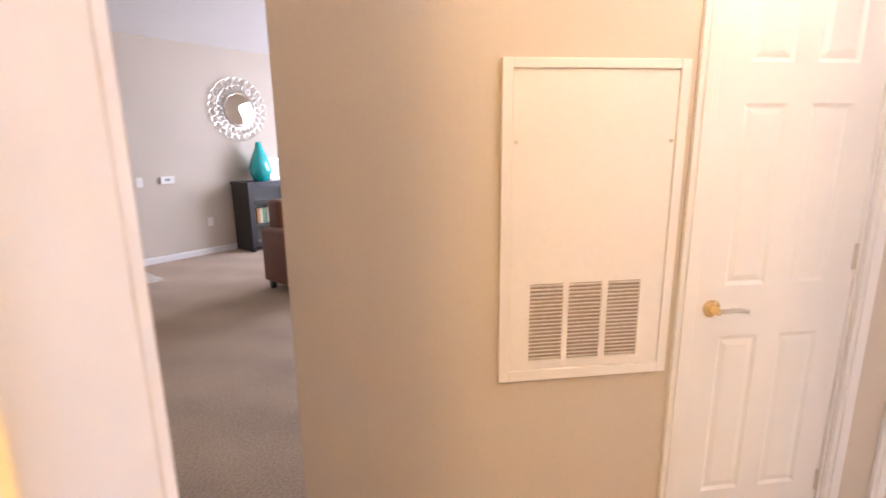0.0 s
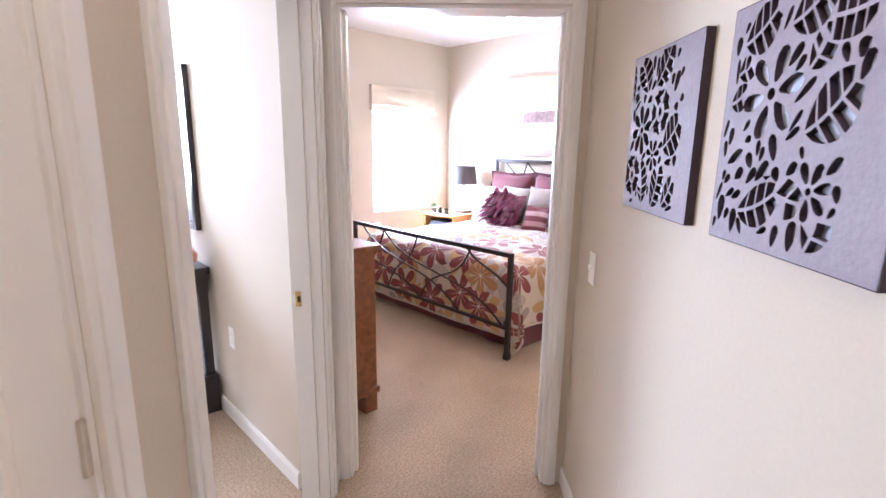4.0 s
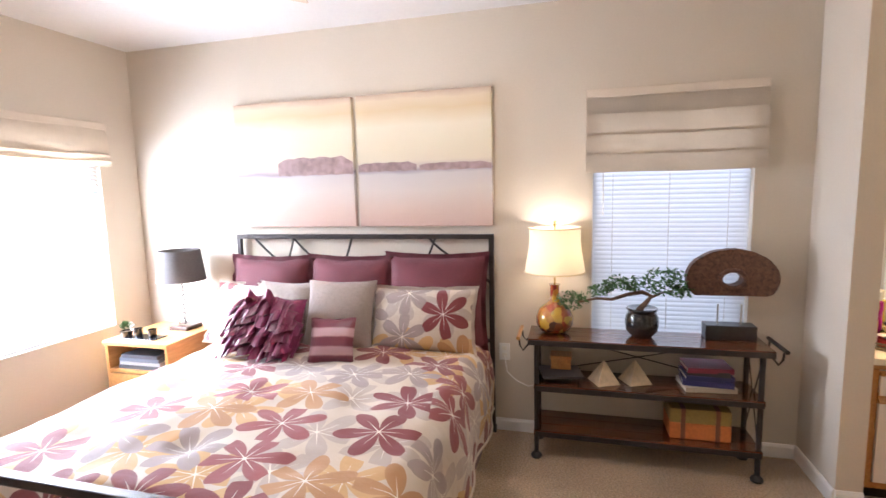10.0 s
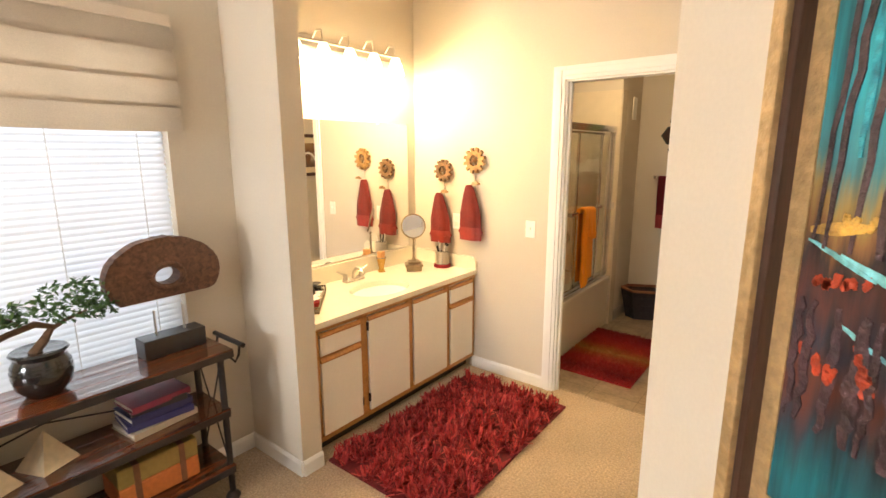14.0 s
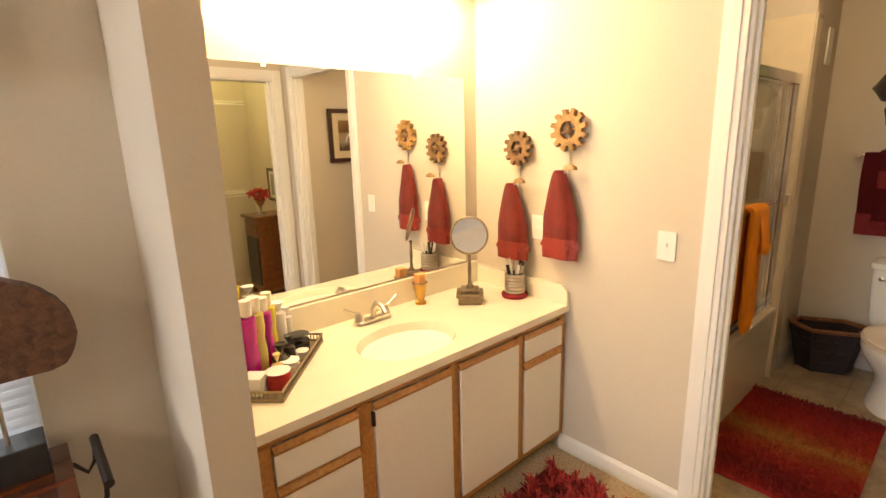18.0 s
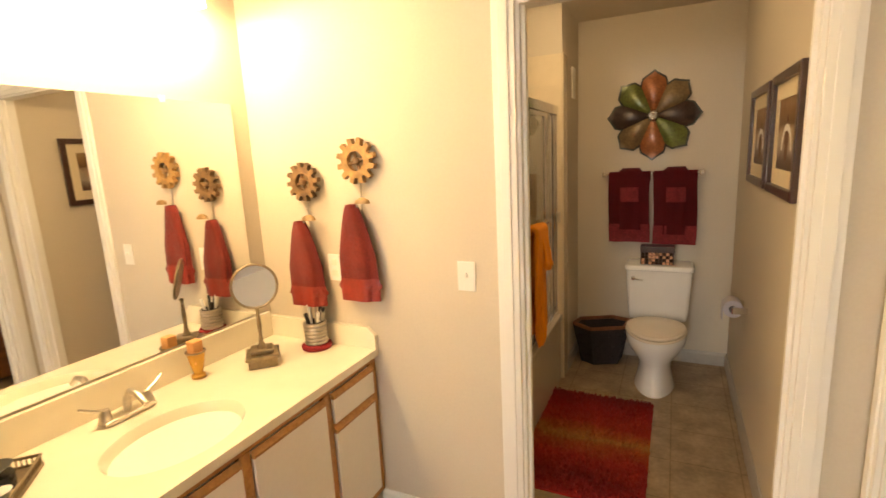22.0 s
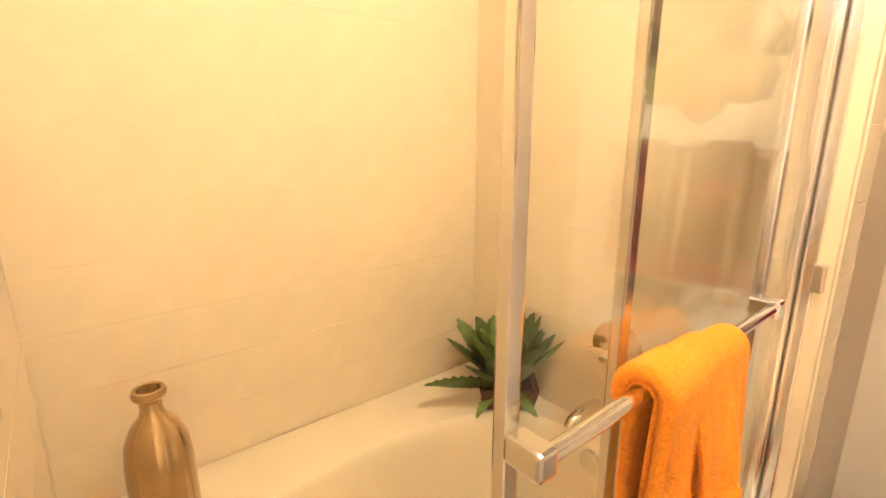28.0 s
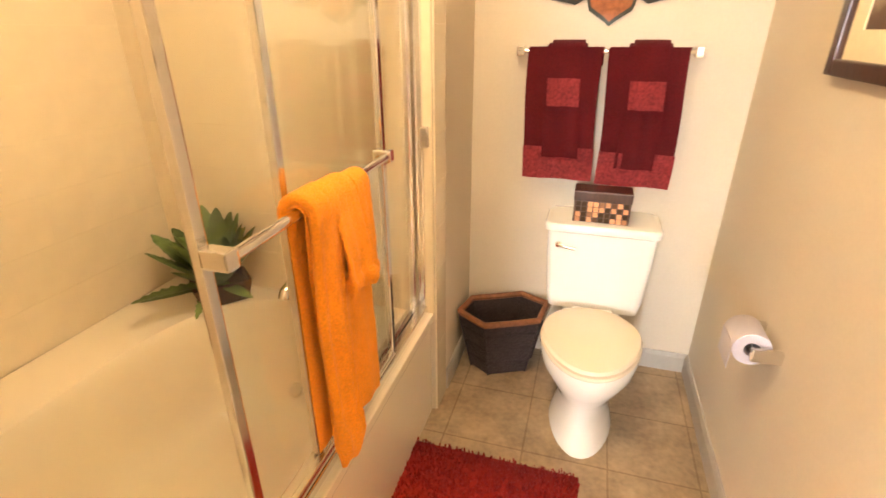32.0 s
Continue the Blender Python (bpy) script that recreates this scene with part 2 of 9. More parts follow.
def banded(name, stops, axis="Z", lo=0.0, hi=1.0, wobble=0.06, scale=2.5, rough=0.8, stretch=(1, 1, 1), grain=6.0):
    """Colours laid in bands along a local axis, with soft uneven edges, as in a painted canvas or a dyed rug."""
    m = mat(name, (0.5, 0.5, 0.5), rough)
    nt, ns, lk = nodes_of(m)
    tc, mp = ns.new("ShaderNodeTexCoord"), ns.new("ShaderNodeMapping")
    mp.inputs["Scale"].default_value = stretch
    lk.new(tc.outputs["Object"], mp.inputs[0])
    n1, n2 = ns.new("ShaderNodeTexNoise"), ns.new("ShaderNodeTexNoise")
    n1.inputs["Scale"].default_value, n1.inputs["Detail"].default_value = scale, 6
    n2.inputs["Scale"].default_value, n2.inputs["Detail"].default_value = scale * grain, 6
    lk.new(mp.outputs[0], n1.inputs["Vector"])
    lk.new(mp.outputs[0], n2.inputs["Vector"])
    xyz = ns.new("ShaderNodeSeparateXYZ")
    lk.new(tc.outputs["Object"], xyz.inputs[0])
    mr = ns.new("ShaderNodeMapRange")
    mr.inputs["From Min"].default_value, mr.inputs["From Max"].default_value = lo, hi
    lk.new(xyz.outputs["XYZ".index(axis)], mr.inputs["Value"])
    w = vmath(ns, lk, "MULTIPLY", vmath(ns, lk, "SUBTRACT", n1.outputs["Fac"], 0.5), wobble * 4)
    w2 = vmath(ns, lk, "MULTIPLY", vmath(ns, lk, "SUBTRACT", n2.outputs["Fac"], 0.5), wobble * 1.2)
    fac = vmath(ns, lk, "ADD", vmath(ns, lk, "ADD", mr.outputs[0], w), w2)
    ramp_fill(m, fac, stops)
    bp = ns.new("ShaderNodeBump")
    bp.inputs["Strength"].default_value, bp.inputs["Distance"].default_value = 0.3, 0.003
    lk.new(n2.outputs["Fac"], bp.inputs["Height"])
    lk.new(bp.outputs[0], ns["Principled BSDF"].inputs["Normal"])
    return m


def glass(name, tint=(0.98, 0.99, 0.98), rough=0.0):
    """Thin clear pane: mostly seen through, with a faint mirror image."""
    m = bpy.data.materials.new(name)
    m.use_nodes = True
    nt, ns, lk = nodes_of(m)
    ns.remove(ns["Principled BSDF"])
    t, g, mx, f = ns.new("ShaderNodeBsdfTransparent"), ns.new("ShaderNodeBsdfGlossy"), ns.new("ShaderNodeMixShader"), ns.new("ShaderNodeLayerWeight")
    p, a = ns.new("ShaderNodeMath"), ns.new("ShaderNodeMath")
    p.operation, a.operation = "POWER", "MULTIPLY_ADD"
    p.inputs[1].default_value, a.inputs[1].default_value, a.inputs[2].default_value = 4.0, 0.7, 0.035
    t.inputs[0].default_value = (*tint, 1)
    g.inputs["Roughness"].default_value = rough
    f.inputs["Blend"].default_value = 0.5
    lk.new(f.outputs["Facing"], p.inputs[0])
    lk.new(p.outputs[0], a.inputs[0])
    lk.new(a.outputs[0], mx.inputs[0])
    lk.new(t.outputs[0], mx.inputs[1])
    lk.new(g.outputs[0], mx.inputs[2])
    lk.new(mx.outputs[0], ns["Material Output"].inputs[0])
    return m


def sheer(name, colour, part_through=0.5):
    """Cloth, paper or plastic that lets light shine through."""
    m = mat(name, colour, 0.8)
    nt, ns, lk = nodes_of(m)
    t, mx = ns.new("ShaderNodeBsdfTranslucent"), ns.new("ShaderNodeMixShader")
    t.inputs[0].default_value = (*colour, 1)
    mx.inputs[0].default_value = part_through
    lk.new(ns["Principled BSDF"].outputs[0], mx.inputs[1])
    lk.new(t.outputs[0], mx.inputs[2])
    lk.new(mx.outputs[0], ns["Material Output"].inputs[0])
    return m


def tiles(name, colour, joint, size, rough, gap=0.012, offset=0.0, blotch=0.1, plane="XY"):
    """Square sheet-vinyl pattern pressed into one surface."""
    m = mat(name, colour, rough)
    nt, ns, lk = nodes_of(m)
    b = ns["Principled BSDF"]
    tc = ns.new("ShaderNodeTexCoord")
    n1, n2 = ns.new("ShaderNodeTexNoise"), ns.new("ShaderNodeTexNoise")
    n1.inputs["Scale"].default_value, n1.inputs["Detail"].default_value = 7, 8
    n2.inputs["Scale"].default_value, n2.inputs["Detail"].default_value = 45, 6
    for n in (n1, n2):
        lk.new(tc.outputs["Object"], n.inputs["Vector"])
    br = ns.new("ShaderNodeTexBrick")
    br.offset = offset
    br.inputs["Scale"].default_value = 1.0
    br.inputs["Brick Width"].default_value = br.inputs["Row Height"].default_value = size
    br.inputs["Mortar Size"].default_value = gap * size
    br.inputs["Color1"].default_value = br.inputs["Color2"].default_value = (1, 1, 1, 1)
    br.inputs["Mortar"].default_value = (*joint, 1)
    lk.new(tc.outputs["Object"], br.inputs["Vector"])
    fac = vmath(ns, lk, "ADD", vmath(ns, lk, "MULTIPLY", n1.outputs["Fac"], 0.7), vmath(ns, lk, "MULTIPLY", n2.outputs["Fac"], 0.4))
    rp = ns.new("ShaderNodeValToRGB")
    rp.color_ramp.elements[0].position, rp.color_ramp.elements[1].position = 0.4, 0.75
    rp.color_ramp.elements[0].color = (*[c * (1 - blotch * 2) for c in colour], 1)
    rp.color_ramp.elements[1].color = (*[min(1, c * (1 + blotch * 2)) for c in colour], 1)
    lk.new(fac, rp.inputs[0])
    mul = ns.new("ShaderNodeMix")
    mul.data_type, mul.blend_type = "RGBA", "MULTIPLY"
    mul.inputs[0].default_value = 1.0
    lk.new(rp.outputs[0], mul.inputs[6])
    lk.new(br.outputs["Color"], mul.inputs[7])
    lk.new(mul.outputs[2], b.inputs["Base Color"])
    bp = ns.new("ShaderNodeBump")
    bp.inputs["Strength"].default_value, bp.inputs["Distance"].default_value = 0.25, 0.002
    lk.new(n2.outputs["Fac"], bp.inputs["Height"])
    lk.new(bp.outputs[0], b.inputs["Normal"])
    return m


M_WALL = mat("wall_paint", (0.60, 0.53, 0.43), 0.85, 0, 0.02, 90, 0.03, 1.2, 0.05, 140)
M_CEIL = mat("ceiling_paint", (0.82, 0.81, 0.79), 0.9, 0, 0.02, 60, 0.02, 1.0, 0.22, 70)
M_TRIM = mat("trim_paint", (0.80, 0.78, 0.74), 0.38, 0, 0.008, 14, 0.015, 2)
M_CARPET = mat("carpet", (0.45, 0.325, 0.205), 0.95, 0, 0.34, 95, 0.08, 3.0, 0.9, 150, sheen=0.2)
# broad vacuum tracks in the carpet pile
nt_, ns_, lk_ = nodes_of(M_CARPET)
track, geo_, turn_ = ns_.new("ShaderNodeTexWave"), ns_.new("ShaderNodeTexCoord"), ns_.new("ShaderNodeMapping")
track.inputs["Scale"].default_value, track.inputs["Distortion"].default_value = 0.55, 2.2
track.inputs["Detail"].default_value, track.inputs["Detail Scale"].default_value = 3.0, 1.2
turn_.inputs["Rotation"].default_value = (0, 0, radians(62))
lk_.new(geo_.outputs["Object"], turn_.inputs["Vector"])
lk_.new(turn_.outputs[0], track.inputs["Vector"])
shade_, tint_ = ns_.new("ShaderNodeMapRange"), ns_.new("ShaderNodeMix")
shade_.inputs["To Min"].default_value, shade_.inputs["To Max"].default_value = 0.93, 1.05
lk_.new(track.outputs["Fac"], shade_.inputs[0])
tint_.data_type, tint_.blend_type = "RGBA", "MULTIPLY"
tint_.inputs[0].default_value = 1.0
socket_ = ns_["Principled BSDF"].inputs["Base Color"]
lk_.new(socket_.links[0].from_socket, tint_.inputs[6])
lk_.new(shade_.outputs[0], tint_.inputs[7])
lk_.new(tint_.outputs[2], socket_)
M_VINYL = tiles("stone_vinyl", (0.34, 0.25, 0.16), (0.72, 0.68, 0.62), 0.305, 0.32, 0.012, 0.0, 0.16)
M_ENTRY = tiles("entry_tile", (0.62, 0.57, 0.50), (0.8, 0.78, 0.74), 0.305, 0.3)
M_PLASTIC = mat("white_plastic", (0.82, 0.80, 0.75), 0.3, 0, 0.01, 30)
M_PORCELAIN = mat("porcelain", (0.84, 0.82, 0.78), 0.08, 0, 0.01, 5, spec=0.6, coat=0.4)
M_MARBLE = mat("cultured_marble", (0.80, 0.74, 0.60), 0.18, 0, 0.03, 9, 0.03, 2, coat=0.3)
M_LAMINATE = mat("white_laminate", (0.80, 0.76, 0.70), 0.4, 0, 0.015, 60, 0.02, 2)
M_OAK = wood("oak_trim", (0.36, 0.15, 0.04), (0.52, 0.26, 0.08), 0.4, 5)
M_CHROME = mat("chrome", (0.78, 0.76, 0.74), 0.12, 1.0, 0.03, 20)
M_NICKEL = mat("brushed_nickel", (0.62, 0.57, 0.50), 0.28, 1.0, 0.05, 80)
M_BRASS = mat("brass", (0.80, 0.58, 0.24), 0.22, 1.0, 0.05, 40)
M_IRON = mat("dark_iron", (0.040, 0.033, 0.030), 0.42, 0.55, 0.15, 60, 0.1, 6, 0.1, 90)
M_BLACKWOOD = mat("black_wood", (0.018, 0.017, 0.018), 0.35, 0, 0.2, 40, coat=0.2)
M_MIRROR = mat("mirror_glass", (0.90, 0.90, 0.88), 0.015, 1.0)
M_GLASS = glass("clear_glass")
M_WALNUT = wood("walnut_shelf", (0.036, 0.009, 0.0035), (0.165, 0.044, 0.013), 0.20, 5, (10, 1, 10), 0.7)
M_CHERRY = wood("cherry_dresser", (0.13, 0.04, 0.012), (0.26, 0.09, 0.028), 0.3, 3, (8, 1, 8), 0.3)
M_NIGHT = wood("nightstand_wood", (0.42, 0.20, 0.06), (0.60, 0.32, 0.11), 0.35, 4, (1, 10, 10))
M_FLORAL = floral("floral_cotton")
M_WINE = mat("wine_cloth", (0.115, 0.014, 0.022), 0.75, 0, 0.12, 220, 0.12, 9, 0.3, 260, sheen=0.15)
M_SKIRT = mat("skirt_cloth", (0.10, 0.012, 0.018), 0.8, 0, 0.1, 120, 0.1, 6, 0.2, 90, sheen=0.3)
M_TAUPE = mat("taupe_quilt", (0.26, 0.20, 0.165), 0.75, 0, 0.10, 160, 0.10, 8, 0.7, 42, sheen=0.3)
M_PLUM = mat("plum_taffeta", (0.150, 0.013, 0.052), 0.27, 0, 0.15, 40, 0.15, 12, 0.2, 60, sheen=0.1)
M_BLACKC = mat("black_ceramic", (0.012, 0.012, 0.013), 0.15, 0, 0.1, 20, coat=0.5)
M_LEAF = mat("leaf_green", (0.06, 0.14, 0.035), 0.5, 0, 0.25, 30, 0.2, 6, vary=0.2)
M_BARK = mat("bark", (0.14, 0.075, 0.04), 0.8, 0, 0.3, 40, 0.2, 8, 0.6, 50)
M_LINEN = mat("shade_linen", (0.66, 0.57, 0.46), 0.85, 0, 0.06, 240, 0.05, 5, 0.25, 240)
M_SHADE = sheer("lamp_linen", (0.88, 0.82, 0.70), 0.6)
M_CORAL = sheer("coral_shade", (0.88, 0.33, 0.16), 0.45)
M_SLAT = sheer("blind_slat", (0.78, 0.80, 0.84), 0.30)
M_BLACKFRAME = mat("black_frame", (0.02, 0.017, 0.016), 0.3, 0, 0.1, 30, coat=0.2)
M_BROWNFRAME = wood("brown_frame", (0.03, 0.014, 0.01), (0.075, 0.032, 0.022), 0.3, 6, (10, 10, 1))
M_PAPER = mat("mat_board", (0.80, 0.76, 0.66), 0.85, 0, 0.02, 60)
# near-black for dark small parts, and for shade coloured into recesses
M_DARK = mat("dark_parts_and_shade", (0.03, 0.026, 0.022), 0.8, 0, 0.1, 30)
# ---- mesh tools ----
def to_mesh(name, bm, material, smooth=False):
    me = bpy.data.meshes.new(name)
    bmesh.ops.recalc_face_normals(bm, faces=bm.faces)
    bm.to_mesh(me)
    bm.free()
    for one in material if isinstance(material, (list, tuple)) else [material]:
        me.materials.append(one)
    if smooth:
        me.shade_smooth()
        me.set_sharp_from_angle(angle=radians(40))
    return me


def part(name, bm, material, parent=None, label="", smooth=False, m=None):
    """Links a bmesh as one mesh object, under a thing or a part."""
    ob = new(name, to_mesh(name, bm, material, smooth))
    if parent is not None:
        ob.parent = parent
    if m is not None:
        ob.matrix_basis = m
    if label:
        ob["label"] = label
    return ob


def thing(name, m, label, category, group="", kind=""):
    ob = new(name)
    ob.empty_display_size = 0.1
    ob.matrix_basis = m
    return tagged(ob, label, category, group, kind)


def whole(name, bm, material, m, label, category, group="", kind="", smooth=False):
    ob = part(name, bm, material, None, "", smooth, m)
    return tagged(ob, label, category, group, kind)


def box(bm, x0, y0, z0, x1, y1, z1, bevel=0.0, seg=2, mi=0):
    lo, hi = (min(x0, x1), min(y0, y1), min(z0, z1)), (max(x0, x1), max(y0, y1), max(z0, z1))
    vs = [bm.verts.new((x, y, z)) for z in (lo[2], hi[2]) for y in (lo[1], hi[1]) for x in (lo[0], hi[0])]
    fs = [bm.faces.new([vs[i] for i in q]) for q in ((0, 2, 3, 1), (4, 5, 7, 6), (0, 1, 5, 4), (2, 6, 7, 3), (0, 4, 6, 2), (1, 3, 7, 5))]
    for f in fs:
        f.material_index = mi
    if bevel:
        es = list({e for f in fs for e in f.edges})
        bmesh.ops.bevel(bm, geom=es, offset=bevel, segments=seg, affect="EDGES", profile=0.6)
    return bm


def boxed(*a, **k):
    return box(bmesh.new(), *a, **k)


def prism(bm, pts, z0, z1, bevel=0.0):
    """A flat outline in x, y raised from z0 to z1."""
    lo = [bm.verts.new((x, y, z0)) for x, y in pts]
    hi = [bm.verts.new((x, y, z1)) for x, y in pts]
    n = len(pts)
    fs = [bm.faces.new(lo[::-1]), bm.faces.new(hi)]
    fs += [bm.faces.new((lo[i], lo[(i + 1) % n], hi[(i + 1) % n], hi[i])) for i in range(n)]
    if bevel:
        bmesh.ops.bevel(bm, geom=list(fs[1].edges), offset=bevel, segments=2, affect="EDGES")
    return bm


def lathe(bm, profile, seg=32, at=(0, 0, 0), sx=1.0, sy=1.0):
    """Turns a profile of (radius, z) about the upright through at."""
    rings = []
    for r, z in profile:
        if r < 1e-5:
            rings.append([bm.verts.new((at[0], at[1], at[2] + z))])
        else:
            rings.append([bm.verts.new((at[0] + sx * r * math.cos(a), at[1] + sy * r * math.sin(a), at[2] + z)) for a in (2 * math.pi * i / seg for i in range(seg))])
    for a, b in zip(rings, rings[1:]):
        for i in range(seg):
            j = (i + 1) % seg
            if len(a) == 1 and len(b) == 1:
                continue
            if len(a) == 1:
                bm.faces.new((a[0], b[j], b[i]))
            elif len(b) == 1:
                bm.faces.new((a[i], a[j], b[0]))
            else:
                bm.faces.new((a[i], a[j], b[j], b[i]))
    return bm


def tube(bm, path, r, seg=10, taper=None, cap=True):
    """A round bar along a path of points."""
    path = [Vector(p) for p in path]
    rings, side = [], None
    for i, p in enumerate(path):
        d = (path[min(i + 1, len(path) - 1)] - path[max(i - 1, 0)]).normalized()
        if side is None:
            side = d.orthogonal().normalized()
        side = (side - d * side.dot(d)).normalized()
        up = d.cross(side)
        rr = r if taper is None else r + (taper - r) * i / (len(path) - 1)
        rings.append([bm.verts.new(p + rr * (math.cos(a) * side + math.sin(a) * up)) for a in (2 * math.pi * k / seg for k in range(seg))])
    for a, b in zip(rings, rings[1:]):
        for k in range(seg):
            bm.faces.new((a[k], a[(k + 1) % seg], b[(k + 1) % seg], b[k]))
    if cap:
        bm.faces.new(rings[0][::-1])
        bm.faces.new(rings[-1])
    return bm


def arc(cx, cy, r, a0, a1, n):
    return [(cx + r * math.cos(radians(a0 + (a1 - a0) * i / n)), cy + r * math.sin(radians(a0 + (a1 - a0) * i / n))) for i in range(n + 1)]


def grid_sheet(bm, nx, ny, fn, mi=0):
    """A sheet of nx by ny cells whose corners fn(u, v) gives, u and v from 0 to 1."""
    vs = [[bm.verts.new(fn(i / nx, j / ny)) for i in range(nx + 1)] for j in range(ny + 1)]
    for j in range(ny):
        for i in range(nx):
            bm.faces.new((vs[j][i], vs[j][i + 1], vs[j + 1][i + 1], vs[j + 1][i])).material_index = mi
    return bm


def moved(bm, m, start=0):
    bm.verts.ensure_lookup_table()
    bmesh.ops.transform(bm, matrix=m, verts=bm.verts[start:])
    return bm


def wall(name, x0, y0, x1, y1, thick, z1, holes=(), z0=0.0, m=Matrix(), material=None, label="", bull=0.0):
    """A wall from (x0, y0) to (x1, y1); it is thick to the left of that way. holes: (from, to, bottom, top) along it."""
    bm = bmesh.new()
    length = math.hypot(x1 - x0, y1 - y0)
    cuts = sorted({0.0, length, *(h[0] for h in holes), *(h[1] for h in holes)})
    for a, b in zip(cuts, cuts[1:]):
        mid = (a + b) / 2
        mine = [h for h in holes if h[0] < mid < h[1]]
        spans = [(z0, z1)]
        for h in mine:
            spans = [s for lo, hi in spans for s in ((lo, min(hi, h[2])), (max(lo, h[3]), hi)) if s[1] - s[0] > 1e-4]
        for lo, hi in spans:
            box(bm, a, 0, lo, b, thick, hi)
    bmesh.ops.remove_doubles(bm, verts=bm.verts, dist=1e-4)
    seen = {}
    for f in bm.faces:
        seen.setdefault(tuple(sorted(v.index for v in f.verts)), []).append(f)
    ang = math.degrees(math.atan2(y1 - y0, x1 - x0))
    ob = part(name, bm, material or M_WALL, m=m @ pose(x0, y0, 0, 0, 0, ang))
    return tagged(ob, label or "smooth painted beige interior wall", "wall", "", "structure")


def uv_sheet(bm, nx, ny, fn, uvs, mi=0):
    """As grid_sheet, with uvs(u, v) laid on it in metres."""
    layer = bm.loops.layers.uv.verify()
    vs = [[bm.verts.new(fn(i / nx, j / ny)) for i in range(nx + 1)] for j in range(ny + 1)]
    for j in range(ny):
        for i in range(nx):
            f = bm.faces.new((vs[j][i], vs[j][i + 1], vs[j + 1][i + 1], vs[j + 1][i]))
            f.material_index = mi
            for lp, (a, b) in zip(f.loops, ((i, j), (i + 1, j), (i + 1, j + 1), (i, j + 1))):
                lp[layer].uv = uvs(a / nx, b / ny)
    return bm


def picture_frame(name, w, h, bar, deep, outer, inner, m, label, mat_w=0.0, canvas=None, group="", inner2=None, b2=0.018):
    """A framed picture in local x (across) and z (up), facing local -y, its back at y = 0."""
    t = thing(name, m, label, "picture", group)
    for k, (x0, z0, x1, z1) in enumerate(((0, 0, bar, h), (w - bar, 0, w, h), (bar, 0, w - bar, bar), (bar, h - bar, w - bar, h))):
        part("frame_bar", boxed(x0, -deep, z0, x1, 0, z1, 0.004), outer, t)
    if inner2:
        for x0, z0, x1, z1 in ((bar, bar, bar + b2, h - bar), (w - bar - b2, bar, w - bar, h - bar), (bar + b2, bar, w - bar - b2, bar + b2), (bar + b2, h - bar - b2, w - bar - b2, h - bar)):
            part("inner_bar", boxed(x0, -deep * 0.75, z0, x1, -0.003, z1, 0.002), inner2, t)
        bar = bar + b2
    if mat_w:
        for x0, z0, x1, z1 in ((bar, bar, bar + mat_w, h - bar), (w - bar - mat_w, bar, w - bar, h - bar), (bar + mat_w, bar, w - bar - mat_w, bar + mat_w), (bar + mat_w, h - bar - mat_w, w - bar - mat_w, h - bar)):
            part("mat_strip", boxed(x0, -0.010, z0, x1, -0.004, z1), inner, t)
    e = bar + mat_w
    part("print", boxed(e, -0.007, e, w - e, -0.002, h - e), canvas or inner, t)
    return t


def outlet(name, m, label, kind="outlet"):
    """A cover plate in local x, z facing local -y."""
    t = thing(name, m, label, kind)
    part("plate", boxed(-0.036, -0.006, -0.058, 0.036, 0, 0.058, 0.003), M_PLASTIC, t)
    if kind == "outlet":
        for z in (-0.024, 0.024):
            part("socket", boxed(-0.016, -0.008, z - 0.014, 0.016, -0.005, z + 0.014, 0.002), M_PAPER, t)
    else:
        part("toggle", boxed(-0.005, -0.018, -0.004, 0.005, -0.004, 0.014, 0.002), M_PLASTIC, t)
    return t


def casing(name, m, w, h, wide=0.062, deep=0.016, both=None):
    """Door casing round an opening w by h in local x, z; it stands proud of y = 0 towards -y."""
    t = thing(name, m, "white painted moulded door casing around the opening", "door casing", "", "structure")
    for x0, x1 in ((-wide, 0), (w, w + wide)):
        bm = boxed(x0, -deep, 0.0, x1, 0, h + wide, 0.003)
        box(bm, x0 + wide * 0.28, -deep - 0.006, 0.0, x0 + wide * 0.72, -deep + 0.004, h + wide * 0.72, 0.003)
        part("side_casing", bm, M_TRIM, t)
    bm = boxed(0, -deep, h, w, 0, h + wide, 0.003)
    box(bm, 0, -deep - 0.006, h + wide * 0.28, w, -deep + 0.004, h + wide * 0.72, 0.003)
    part("head_casing", bm, M_TRIM, t)
    if both:
        for x0, x1 in ((0, 0.012), (w - 0.012, w)):
            part("jamb", boxed(x0, 0, 0, x1, both, h - 0.012), M_TRIM, t)
        part("head_jamb", boxed(0, 0, h - 0.012, w, both, h), M_TRIM, t)
        for x0, x1 in ((0.012, 0.024), (w - 0.024, w - 0.012)):
            part("stop", boxed(x0, both * 0.35, 0, x1, both * 0.65, h - 0.012), M_TRIM, t)
    return t


